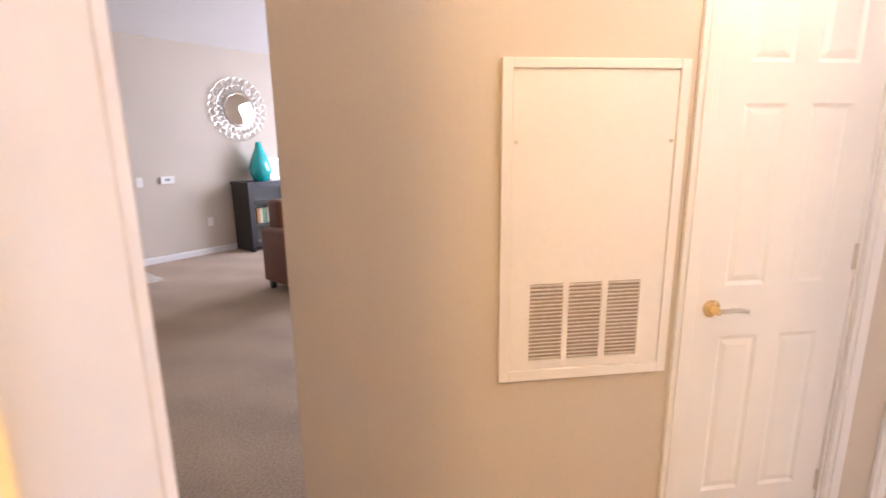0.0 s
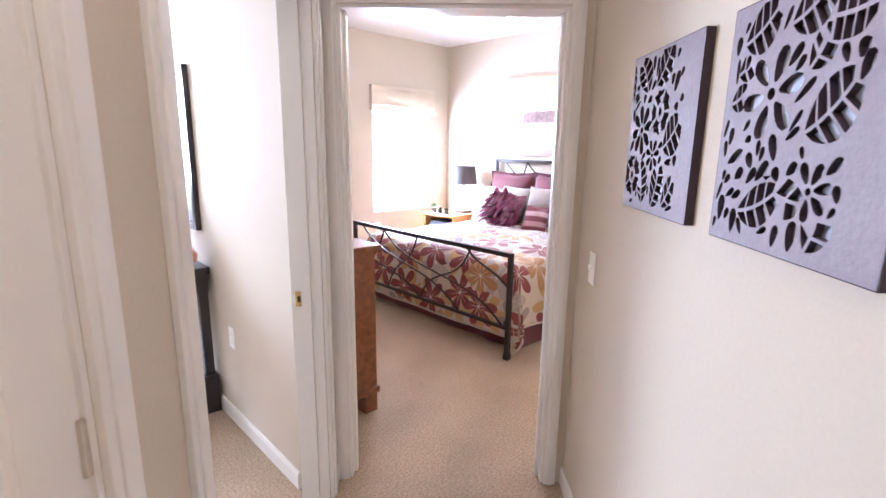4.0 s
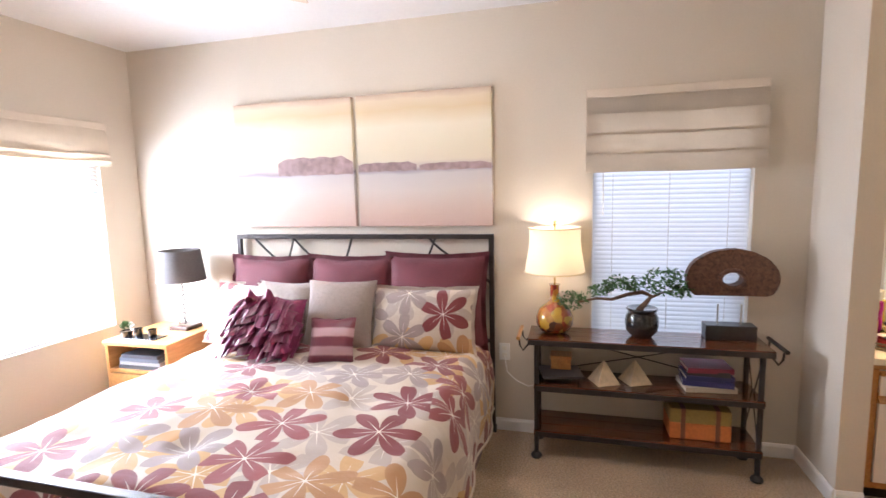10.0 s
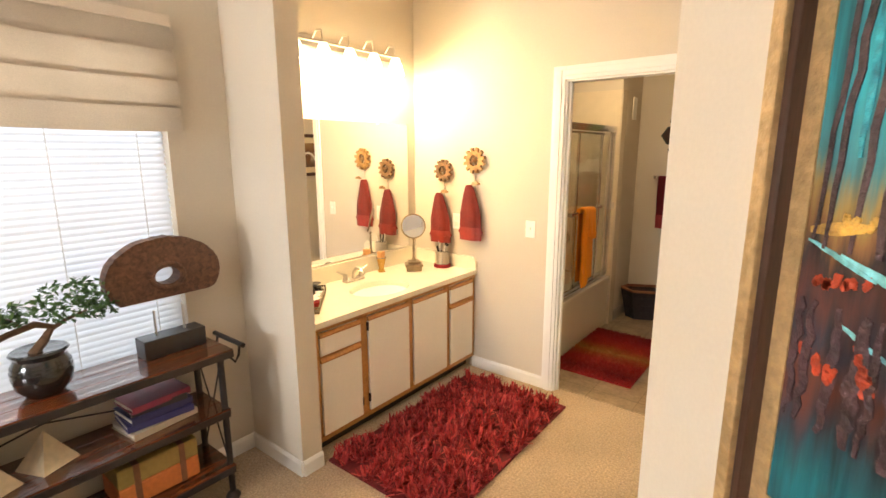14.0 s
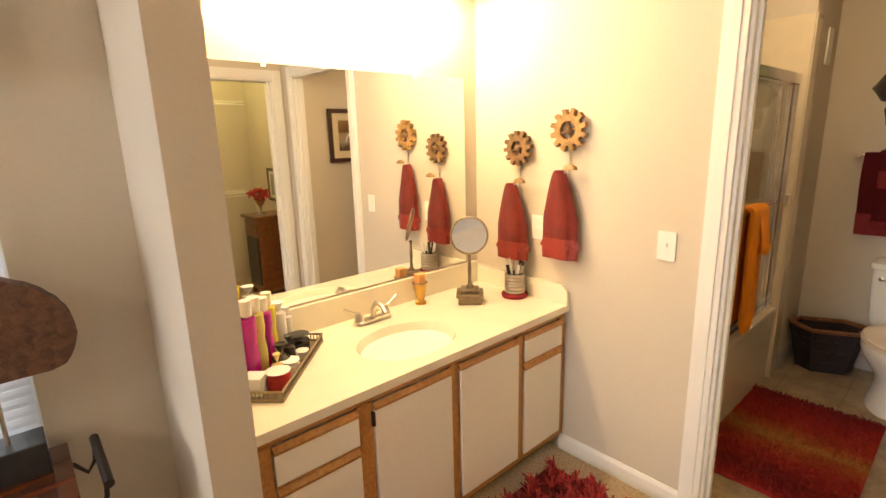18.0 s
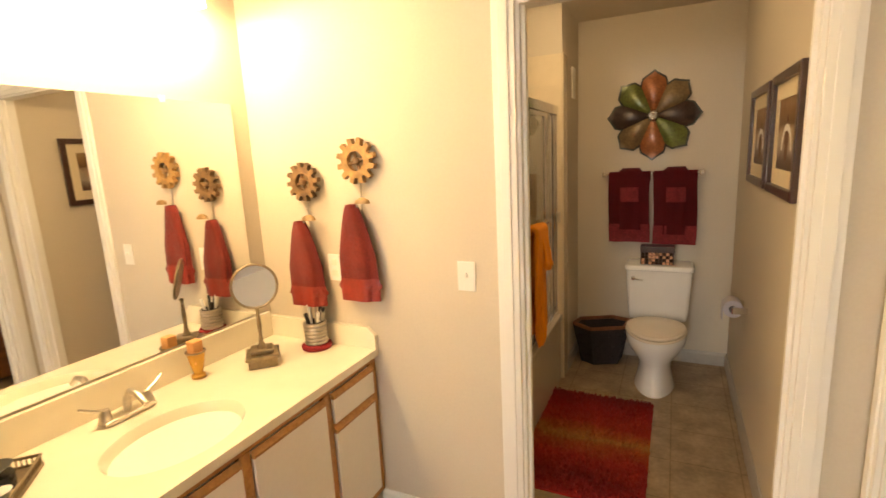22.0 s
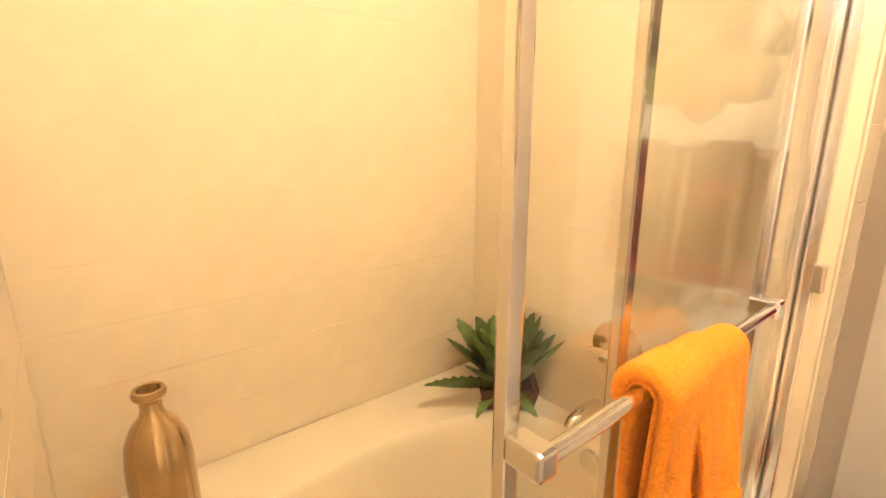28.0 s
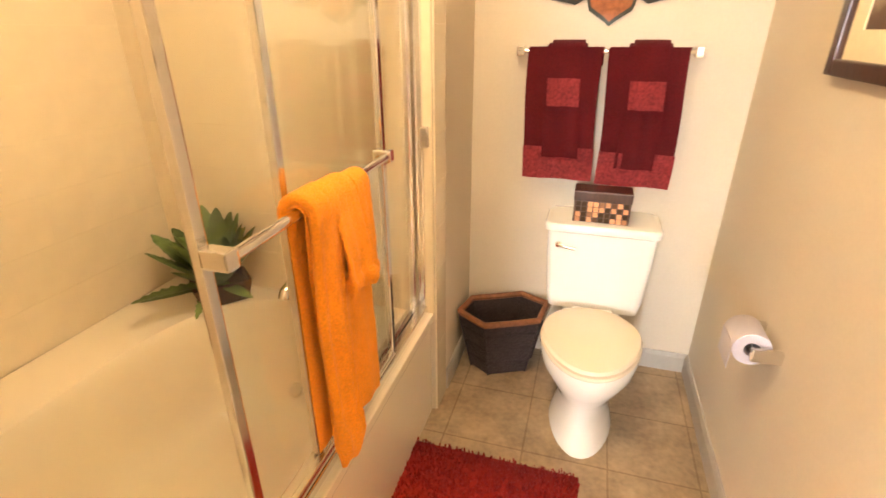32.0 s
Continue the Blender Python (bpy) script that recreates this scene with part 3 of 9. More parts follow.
def skirting(x0, y0, x1, y1, m=Matrix(), high=0.083, material=None):
    """Baseboard along a line; it stands to the right of that way."""
    length = math.hypot(x1 - x0, y1 - y0)
    bm = bmesh.new()
    prof = [(0, 0), (-0.013, 0), (-0.013, high * 0.8), (-0.006, high), (0, high)]
    a = [bm.verts.new((0, y, z)) for y, z in prof]
    b = [bm.verts.new((length, y, z)) for y, z in prof]
    bm.faces.new(a), bm.faces.new(b[::-1])
    for i in range(len(prof)):
        j = (i + 1) % len(prof)
        bm.faces.new((a[i], a[j], b[j], b[i]))
    ob = part("baseboard", bm, material or M_TRIM, m=m @ pose(x0, y0, 0, 0, 0, math.degrees(math.atan2(y1 - y0, x1 - x0))))
    return tagged(ob, "white painted wooden baseboard along the wall", "baseboard", "", "structure")



# ---- the shell ----
EAST, NORTH, CEIL, BACK, BCEIL = 5.53, 7.31, 2.74, -0.98, 2.43
S2 = math.sqrt(0.5)
floor = whole("floor", boxed(-6.2, -1.5, -0.1, 6.3, 8.2, 0.0), M_CARPET, Matrix(), "beige plush wall-to-wall carpet with vacuum tracks", "floor", "", "structure")
bath_floor = whole("bath_floor", boxed(3.50, -1.1, 0.0, 4.68, 1.04, 0.006), M_VINYL, Matrix(), "mottled tan stone-look sheet vinyl floor", "floor", "", "structure")
entry_floor = whole("entry_floor", boxed(-5.8, 1.6, 0.0, -4.9, 3.4, 0.01), M_ENTRY, Matrix(), "pale square entry tiles by the front door", "floor", "", "structure")
# bedroom
wall("wall_east", EAST, 2.70, EAST, 7.50, -0.16, CEIL, [(0.29, 1.17, 0.64, 2.10)])
wall("wall_north", -0.41, NORTH, EAST, NORTH, 0.16, CEIL, [(4.71, 5.62, 0.675, 2.10), (0.6, 1.6, 0.9, 2.1)])
wall("wall_west", 1.80, 4.25, 1.80, NORTH, 0.10, CEIL)
wall("wall_return", 5.09, 2.70, 5.855, 2.70, -0.12, CEIL)
wall("wall_slant", 4.42, 1.665, 4.42, -0.485, -0.12, CEIL, [(0.055, 0.930, -0.1, 2.005)], m=HALL)
wall("wall_hall_left", 1.083, 1.665, 4.30, 1.665, 0.12, CEIL, [(1.277, 1.877, -0.1, 2.03), (2.147, 3.077, -0.1, 2.005)], m=HALL)
wall("wall_hall_right", 1.89, 0.645, 4.30, 0.645, -0.12, CEIL, m=HALL)
wall("wall_kitchen", -1.6, 0.64, 1.13, 0.64, -0.12, CEIL, m=HALL)
# den, living room, closet
wall("wall_den_west", -0.41, 2.12, -0.41, NORTH, -0.12, CEIL)
wall("wall_living", -5.8, -1.4, -5.8, 7.9, 0.15, CEIL)
wall("wall_living_north", -5.8, 7.6, -0.41, 7.6, 0.15, CEIL)
wall("wall_south", -5.8, -1.25, 3.5, -1.25, -0.12, CEIL)
wall("wall_closet_west", 1.95, 0.75, 1.95, 2.30, 0.1, CEIL)
wall("wall_closet_south", 1.85, 0.86, 3.34, 0.86, -0.1, CEIL)
wall("wall_closet_north", 1.85, 2.30, 3.34, 2.30, 0.1, CEIL)
# vanity and bath
wall("wall_mirror", 5.715, 1.10, 5.715, 2.58, -0.14, CEIL)
wall("wall_gear", 3.34, 1.095, 5.715, 1.095, -0.083, CEIL, [(0.31, 1.145, -0.1, 2.045)])
wall("wall_closet", 3.46, 1.095, 3.46, 2.788, 0.12, CEIL, [(0.095, 0.805, -0.1, 2.03)])
wall("wall_bath_west", 3.62, -1.1, 3.62, 1.012, 0.12, CEIL)
wall("wall_bath_back", 3.5, BACK, 6.0, BACK, -0.12, CEIL)
wall("wall_tub_back", 5.82, -0.98, 5.82, 1.012, -0.14, CEIL)
wall("wall_tub_end", 4.645, -0.425, 5.82, -0.425, -0.555, CEIL)
wall("wall_tub_front", 5.715, 1.012, 5.96, 1.012, 0.088, CEIL)
ceiling = whole("ceiling", boxed(-6.0, -1.5, CEIL, 6.1, 7.8, CEIL + 0.1), M_CEIL, Matrix(), "white textured drywall ceiling", "ceiling", "", "structure")
ceil2 = whole("ceiling_bath", boxed(3.62, BACK, BCEIL, 5.82, 1.012, BCEIL + 0.05), M_WALL, Matrix(), "low beige painted bathroom ceiling", "ceiling", "", "structure")

# casings
casing("door_casing_bedroom", HALL @ pose(4.30, 1.610, 0, 0, 0, -90), 0.875, 2.005, 0.054, both=0.12)
casing("door_casing_bedroom_inner", HALL @ pose(4.42, 0.735, 0, 0, 0, 90), 0.875, 2.005, 0.054)
casing("door_casing_den", HALL @ pose(3.23, 1.665, 0), 0.93, 2.005, both=0.12)
casing("door_casing_hall_closet", HALL @ pose(2.36, 1.665, 0), 0.60, 2.03, 0.064, both=0.12)
casing("door_casing_bath", pose(4.485, 1.095, 0, 0, 0, 180), 0.835, 2.045, 0.08, both=0.083)
casing("door_casing_closet", pose(3.46, 1.19, 0, 0, 0, 90), 0.71, 2.03, 0.075, both=0.12)
# end post of the kitchen opening
jamb = whole("door_trim", boxed(1.13, 0.505, 0, 1.168, 0.655, 2.2, 0.004), M_TRIM, HALL, "white painted trim on the end of a wall", "trim", "", "structure")
part("side_casing", boxed(1.085, 0.64, 0, 1.17, 0.664, 2.2, 0.004), M_TRIM, jamb)

# baseboards
skirting(1.78, NORTH, EAST, NORTH)
skirting(EAST, NORTH, EAST, 2.70)
skirting(EAST, 2.70, 5.09, 2.70)
skirting(5.09, 2.70, 5.09, 2.58)
skirting(1.80, 4.47, 1.80, NORTH)
skirting(5.15, 1.095, 4.566, 1.095)
skirting(3.46, 1.98, 3.46, 2.79)
skirting(4.42, -0.485, 4.42, 0.67, HALL)
skirting(1.083, 1.665, 2.296, 1.665, HALL)
skirting(3.01, 1.665, 3.168, 1.665, HALL)
skirting(4.222, 1.665, 4.284, 1.665, HALL)
skirting(4.30, 0.645, 1.89, 0.645, HALL)
skirting(1.89, 0.645, 1.89, 0.525, HALL)
skirting(-5.8, 3.42, -5.8, 7.6)
skirting(1.70, NORTH, 1.70, 4.26)
M_GREYBASE = mat("grey_vinyl_base", (0.40, 0.37, 0.33), 0.5, 0, 0.03, 40)
skirting(4.645, BACK, 3.62, BACK, high=0.10, material=M_GREYBASE)
skirting(3.62, BACK, 3.62, 1.012, high=0.10, material=M_GREYBASE)
skirting(4.645, -0.56, 4.645, BACK, high=0.10, material=M_GREYBASE)
# ---- hall ----
def six_panel_door(name, m, w, h, label, knob_x, hinge_x, lever=1, knob_mat=None):
    """A six-panel door in local x, z whose face looks to -y at y = 0."""
    d = thing(name, m, label, "door", "", "structure")
    bm = boxed(0, 0.006, 0, w, 0.036, h)
    st, mid = w * 0.175, w * 0.14
    pw = (w - 2 * st - mid) / 2
    cols = [(st, st + pw), (w - st - pw, w - st)]
    rows = [(0.20, 0.80), (0.98, 1.56), (1.68, 1.90)]
    xs = [0, st, st + pw, w - st - pw, w - st, w]
    zs = [0, 0.20, 0.80, 0.98, 1.56, 1.68, 1.90, h]
    for i in range(5):
        for j in range(7):
            if i in (1, 3) and j in (1, 3, 5):
                continue
            box(bm, xs[i], 0.0, zs[j], xs[i + 1], 0.008, zs[j + 1])
    bmesh.ops.remove_doubles(bm, verts=bm.verts[:], dist=1e-5)
    part("leaf", bm, M_TRIM, d)
    for a, b in cols:
        for z0, z1 in rows:
            p = bmesh.new()
            v = [[p.verts.new((x, y, z)) for x, z in ((a + e, z0 + e), (b - e, z0 + e), (b - e, z1 - e), (a + e, z1 - e))] for e, y in ((0.0, 0.0005), (0.012, 0.0055), (0.016, 0.0055), (0.034, 0.0015))]
            for r0, r1 in zip(v, v[1:]):
                for k in range(4):
                    p.faces.new((r0[k], r0[(k + 1) % 4], r1[(k + 1) % 4], r1[k]))
            p.faces.new(v[-1])
            part("door_panel", p, M_TRIM, d)
    km = knob_mat or M_BRASS
    kn = part("handle", lathe(bmesh.new(), [(0, 0), (0.028, 0.0), (0.030, 0.006), (0.016, 0.012), (0.011, 0.045), (0, 0.05)], 20), km, d, "polished brass rosette", True, pose(knob_x, 0, 0.905, 90))
    part("lever", tube(bmesh.new(), [(0, 0, 0.04), (0.02 * lever, 0.002, 0.045), (0.05 * lever, 0.004, 0.046), (0.085 * lever, 0.002, 0.045), (0.105 * lever, -0.004, 0.042)], 0.008, 10), M_NICKEL, kn, "brushed steel lever", True)
    for z in (0.2, 1.06, 1.77):
        part("hinge", boxed(hinge_x - 0.008, -0.008, z - 0.045, hinge_x + 0.008, 0.002, z + 0.045, 0.003), M_NICKEL, d)
    return d


six_panel_door("door_hall_closet", HALL @ pose(2.372, 1.675, 0.01), 0.576, 2.0, "closed white six-panel closet door with brass lever", 0.06, 0.574)
for nm, m in (("strike_plate", HALL @ pose(4.147, 1.755, 0.90, 0, 0, -90)),):
    t = thing(nm, m, "small brass strike plate on the white door jamb", "strike plate", "", "structure")
    part("plate", boxed(-0.015, -0.003, -0.03, 0.015, 0, 0.03, 0.001), M_BRASS, t)
    # dark block coloured as the shade inside the hole
    part("latch_hole", boxed(-0.006, -0.004, -0.012, 0.006, -0.002, 0.012), M_DARK, t)

# return-air panel
panel = thing("access_panel", HALL @ pose(1.715, 1.665, 0.727), "cream metal access panel with louvred return grille", "access panel")
PW, PH = 0.547, 0.96
for x0, z0, x1, z1 in ((-0.009, -0.013, 0.022, PH + 0.006), (PW - 0.022, -0.013, PW + 0.009, PH + 0.006), (0.022, -0.013, PW - 0.022, 0.022), (0.022, PH - 0.022, PW - 0.022, PH + 0.006)):
    part("frame_bar", boxed(x0, -0.016, z0, x1, 0, z1, 0.003), M_LAMINATE, panel)
door = bmesh.new()
gx, gz = [(0.088, 0.196), (0.214, 0.322), (0.342, 0.450)], (0.054, 0.307)
box(door, 0.0235, -0.011, gz[1], PW - 0.0235, -0.002, PH - 0.0235)
box(door, 0.0235, -0.011, 0.0235, PW - 0.0235, -0.002, gz[0])
for a, b in ((0.0235, gx[0][0]), (gx[0][1], gx[1][0]), (gx[1][1], gx[2][0]), (gx[2][1], PW - 0.0235)):
    box(door, a, -0.011, gz[0], b, -0.002, gz[1])
bmesh.ops.remove_doubles(door, verts=door.verts[:], dist=1e-5)
leaf = part("panel_door", door, M_LAMINATE, panel)
part("backing", boxed(0.08, -0.0035, gz[0] - 0.01, 0.46, -0.001, gz[1] + 0.01), mat("filter_backing", (0.46, 0.36, 0.26), 0.9, 0, 0.1, 60), panel)
slat = to_mesh("louvre", moved(boxed(0, -0.007, -0.0008, 0.108, 0.004, 0.0012), pose(0, 0, 0, -38)), M_LAMINATE)
for a, b in gx:
    for k in range(20):
        s = new("louvre", slat)
        s.parent, s.location = leaf, (a, -0.0085, gz[0] + 0.006 + k * (gz[1] - gz[0] - 0.008) / 19.5)
for x in (0.034, PW - 0.034):
    part("latch", lathe(bmesh.new(), [(0, 0.0), (0.006, 0.0), (0.006, 0.004), (0, 0.005)], 12), M_NICKEL, panel, "", True, pose(x, -0.010, 0.735, 90))

outlet("light_switch", HALL @ pose(4.085, 0.645, 1.06, 0, 0, 180), "white toggle light switch beside the bedroom door", "light switch")
outlet("wall_outlet", pose(1.70, 4.95, 0.50, 0, 0, -90), "white wall outlet on the pale den wall")

# three relief canvases
M_LILAC = mat("lilac_canvas", (0.26, 0.225, 0.255), 0.6, 0, 0.06, 80, 0.08, 4, 0.2, 120)
M_INK = mat("ink_relief", (0.035, 0.018, 0.026), 0.6, 0, 0.1, 60)
M_WHITE = mat("white_relief", (0.50, 0.47, 0.52), 0.6, 0, 0.03, 60)


def petal(bm, cx, cz, length, wide, ang, y0, y1, curl=0.0, n=7):
    """A raised leaf shape in x, z with a bent spine."""
    left, right = [], []
    for i in range(n + 1):
        s = i / n
        a = ang + curl * s
        px = cx + length * s * math.cos(ang + curl * s / 2)
        pz = cz + length * s * math.sin(ang + curl * s / 2)
        w = wide * math.sin(math.pi * min(1, max(0.02, s * 0.97 + 0.015))) ** 0.8
        left.append((px - w * math.sin(a), pz + w * math.cos(a)))
        right.append((px + w * math.sin(a), pz - w * math.cos(a)))
    ring = left + right[::-1]
    lo = [bm.verts.new((x, y0, z)) for x, z in ring]
    hi = [bm.verts.new((x, y1, z)) for x, z in ring]
    bm.faces.new(hi)
    for i in range(len(ring)):
        j = (i + 1) % len(ring)
        bm.faces.new((lo[i], lo[j], hi[j], hi[i]))


def crescent(bm, cx, cz, r, wide, a0, a1, y0, y1, n=9):
    pts = []
    for i in range(n + 1):
        a = a0 + (a1 - a0) * i / n
        w = wide * math.sin(math.pi * (0.06 + 0.88 * i / n))
        pts.append((cx + (r + w) * math.cos(a), cz + (r + w) * math.sin(a), cx + (r - w) * math.cos(a), cz + (r - w) * math.sin(a)))
    ring = [(p[0], p[1]) for p in pts] + [(p[2], p[3]) for p in pts[::-1]]
    lo = [bm.verts.new((x, y0, z)) for x, z in ring]
    hi = [bm.verts.new((x, y1, z)) for x, z in ring]
    bm.faces.new(hi)
    for i in range(len(ring)):
        j = (i + 1) % len(ring)
        bm.faces.new((lo[i], lo[j], hi[j], hi[i]))


def ribbon(bm, pts, wide, y0, y1):
    """A raised rib of tapering width along a path in x, z."""
    n = len(pts)
    left, right = [], []
    for i, (x, z) in enumerate(pts):
        p, q = pts[max(0, i - 1)], pts[min(n - 1, i + 1)]
        d = math.hypot(q[0] - p[0], q[1] - p[1]) or 1.0
        w = wide * (0.45 + 0.55 * math.sin(math.pi * i / (n - 1)))
        nx, nz = -(q[1] - p[1]) / d * w, (q[0] - p[0]) / d * w
        left.append((x + nx, z + nz))
        right.append((x - nx, z - nz))
    ring = left + right[::-1]
    lo = [bm.verts.new((x, y0, z)) for x, z in ring]
    hi = [bm.verts.new((x, y1, z)) for x, z in ring]
    for i in range(n - 1):
        j = 2 * n - 1 - i
        bm.faces.new((hi[i], hi[i + 1], hi[j - 1], hi[j]))
    for i in range(2 * n):
        j = (i + 1) % (2 * n)
        bm.faces.new((lo[i], lo[j], hi[j], hi[i]))
    return bm


def inside(p, poly):
    hit, j = False, len(poly) - 1
    for i in range(len(poly)):
        (xi, zi), (xj, zj) = poly[i], poly[j]
        if (zi > p[1]) != (zj > p[1]) and p[0] < (xj - xi) * (p[1] - zi) / (zj - zi) + xi:
            hit = not hit
        j = i
    return hit


def petal_hole(cx, cz, ang, r0, r1, wide, n=6):
    """A drop-shaped opening pointing away from (cx, cz)."""
    out = []
    for k in range(2 * n):
        a = math.pi * k / n
        s = (1 - math.cos(a)) / 2
        w = wide * math.sin(a) * (0.55 + 0.65 * s)
        r = r0 + (r1 - r0) * s
        out.append((cx + r * math.cos(ang) - w * math.sin(ang), cz + r * math.sin(ang) + w * math.cos(ang)))
    return out


def leaf_holes(cx, cz, length, wide, ang, bars, bend=0.3):
    """Openings between the ribs of a leaf, either side of its spine."""
    holes = []
    for side in (1, -1):
        for k in range(bars):
            s0, s1 = 0.06 + 0.90 * k / bars, 0.06 + 0.90 * (k + 0.80) / bars
            near, far = [], []
            for i in range(5):
                s = s0 + (s1 - s0) * i / 4
                lift = 0.16 * side
                a = ang + bend * (s - 0.5)
                w = wide * math.sin(math.pi * min(0.985, s * 0.93 + 0.05)) ** 0.75
                px, pz = cx + length * s * math.cos(a), cz + length * s * math.sin(a)
                far_s = min(0.99, s + 0.09)
                qx, qz = cx + length * far_s * math.cos(a), cz + length * far_s * math.sin(a)
                near.append((px - side * 0.0032 * math.sin(a), pz + side * 0.0032 * math.cos(a)))
                far.append((qx - side * w * math.sin(a), qz + side * w * math.cos(a)))
            holes.append(near + far[::-1])
    return holes


def poppy_holes(cx, cz, r, n=5):
    """A ragged open bloom: outer openings round a small toothed heart."""
    holes = []
    for k in range(n):
        a0, a1 = math.tau * (k + 0.08) / n, math.tau * (k + 0.92) / n
        outer = [(cx + r * (1 + 0.07 * math.sin(i * 2.3 + k)) * math.cos(a0 + (a1 - a0) * i / 6), cz + r * (1 + 0.07 * math.sin(i * 2.3 + k)) * math.sin(a0 + (a1 - a0) * i / 6)) for i in range(7)]
        inner = [(cx + r * 0.45 * math.cos(a0 + (a1 - a0) * i / 6), cz + r * 0.45 * math.sin(a0 + (a1 - a0) * i / 6)) for i in range(7)]
        holes.append(outer + inner[::-1])
    heart = [(cx + r * (0.24 if i % 2 else 0.13) * math.cos(math.tau * i / 20), cz + r * (0.24 if i % 2 else 0.13) * math.sin(math.tau * i / 20)) for i in range(20)]
    return holes + [heart]


CW_, CH_ = 0.382, 0.397
MOTIFS = (
    (("daisy", 0.24, 0.52, 0.170, 8), ("poppy", 0.52, 0.62, 0.135, 5), ("leaf", 0.30, 0.74, 0.27, 0.105, 2.05, 4), ("leaf", 0.42, 0.78, 0.30, 0.105, 0.75, 4), ("leaf", 0.05, 0.70, 0.26, 0.080, 1.45, 4), ("leaf", 0.60, 0.40, 0.26, 0.115, 0.55, 4), ("daisy", 0.46, 0.36, 0.105, 7), ("poppy", 0.13, 0.22, 0.135, 5), ("leaf", 0.34, 0.03, 0.30, 0.095, 1.70, 5), ("leaf", 0.50, 0.03, 0.30, 0.100, 1.15, 5), ("leaf", 0.66, 0.06, 0.22, 0.07, 0.80, 3), ("drop", 0.05, 0.38, 0.09, 0.9), ("drop", 0.70, 0.72, 0.12, 1.2), ("drop", 0.36, 0.88, 0.09, 1.57), ("drop", 0.28, 0.30, 0.09, 1.57), ("drop", 0.04, 0.04, 0.10, 1.2), ("drop", 0.24, 0.05, 0.09, 1.57), ("drop", 0.40, 0.50, 0.08, 0.2), ("drop", 0.66, 0.32, 0.09, 0.1)),
    (("daisy", 0.34, 0.62, 0.190, 6), ("leaf", 0.10, 0.84, 0.24, 0.10, 0.35, 4), ("leaf", 0.40, 0.86, 0.24, 0.10, 0.35, 4), ("globe", 0.70, 0.86, 0.120, 0), ("leaf", 0.08, 0.72, 0.16, 0.07, 0.4, 3), ("leaf", 0.05, 0.60, 0.13, 0.06, 0.3, 3), ("leaf", 0.56, 0.46, 0.28, 0.11, 0.55, 4), ("leaf", 0.54, 0.68, 0.18, 0.07, 0.9, 3), ("leaf", 0.20, 0.14, 0.28, 0.09, 0.25, 4), ("leaf", 0.32, 0.30, 0.30, 0.09, -0.45, 4), ("daisy", 0.64, 0.26, 0.115, 7), ("leaf", 0.66, 0.04, 0.22, 0.08, 1.2, 3), ("drop", 0.08, 0.42, 0.08, 1.4), ("drop", 0.18, 0.48, 0.06, 0.9), ("drop", 0.30, 0.36, 0.10, 1.5), ("drop", 0.42, 0.36, 0.11, 1.9), ("drop", 0.07, 0.08, 0.12, 1.5), ("drop", 0.18, 0.04, 0.11, 1.5), ("drop", 0.30, 0.03, 0.10, 1.5), ("drop", 0.48, 0.03, 0.09, 1.4), ("drop", 0.58, 0.03, 0.12, 1.5)),
    (("daisy", 0.28, 0.64, 0.175, 8), ("poppy", 0.60, 0.72, 0.145, 5), ("leaf", 0.08, 0.08, 0.40, 0.12, 1.15, 5), ("leaf", 0.40, 0.08, 0.40, 0.11, 1.5, 5), ("leaf", 0.62, 0.10, 0.34, 0.10, 1.1, 5), ("leaf", 0.05, 0.46, 0.22, 0.06, 1.6, 3), ("leaf", 0.10, 0.80, 0.20, 0.08, 0.9, 3), ("leaf", 0.36, 0.84, 0.20, 0.07, 0.4, 3), ("drop", 0.46, 0.54, 0.09, 1.2), ("drop", 0.72, 0.50, 0.10, 0.7)),
)
M_BACKING = mat("pale_backing", (0.52, 0.57, 0.70), 0.8, 0, 0.05, 60)


def clear(h, holes):
    """True where an opening keeps a rib of board between itself and the others."""
    if len({(round(p[0], 5), round(p[1], 5)) for p in h}) < len(h):
        return False
    for g in holes:
        if any(inside(p, g) for p in h) or any(inside(p, h) for p in g):
            return False
        if any(math.hypot(p[0] - q[0], p[1] - q[1]) < 0.0020 for q in g for p in h):
            return False
    return True


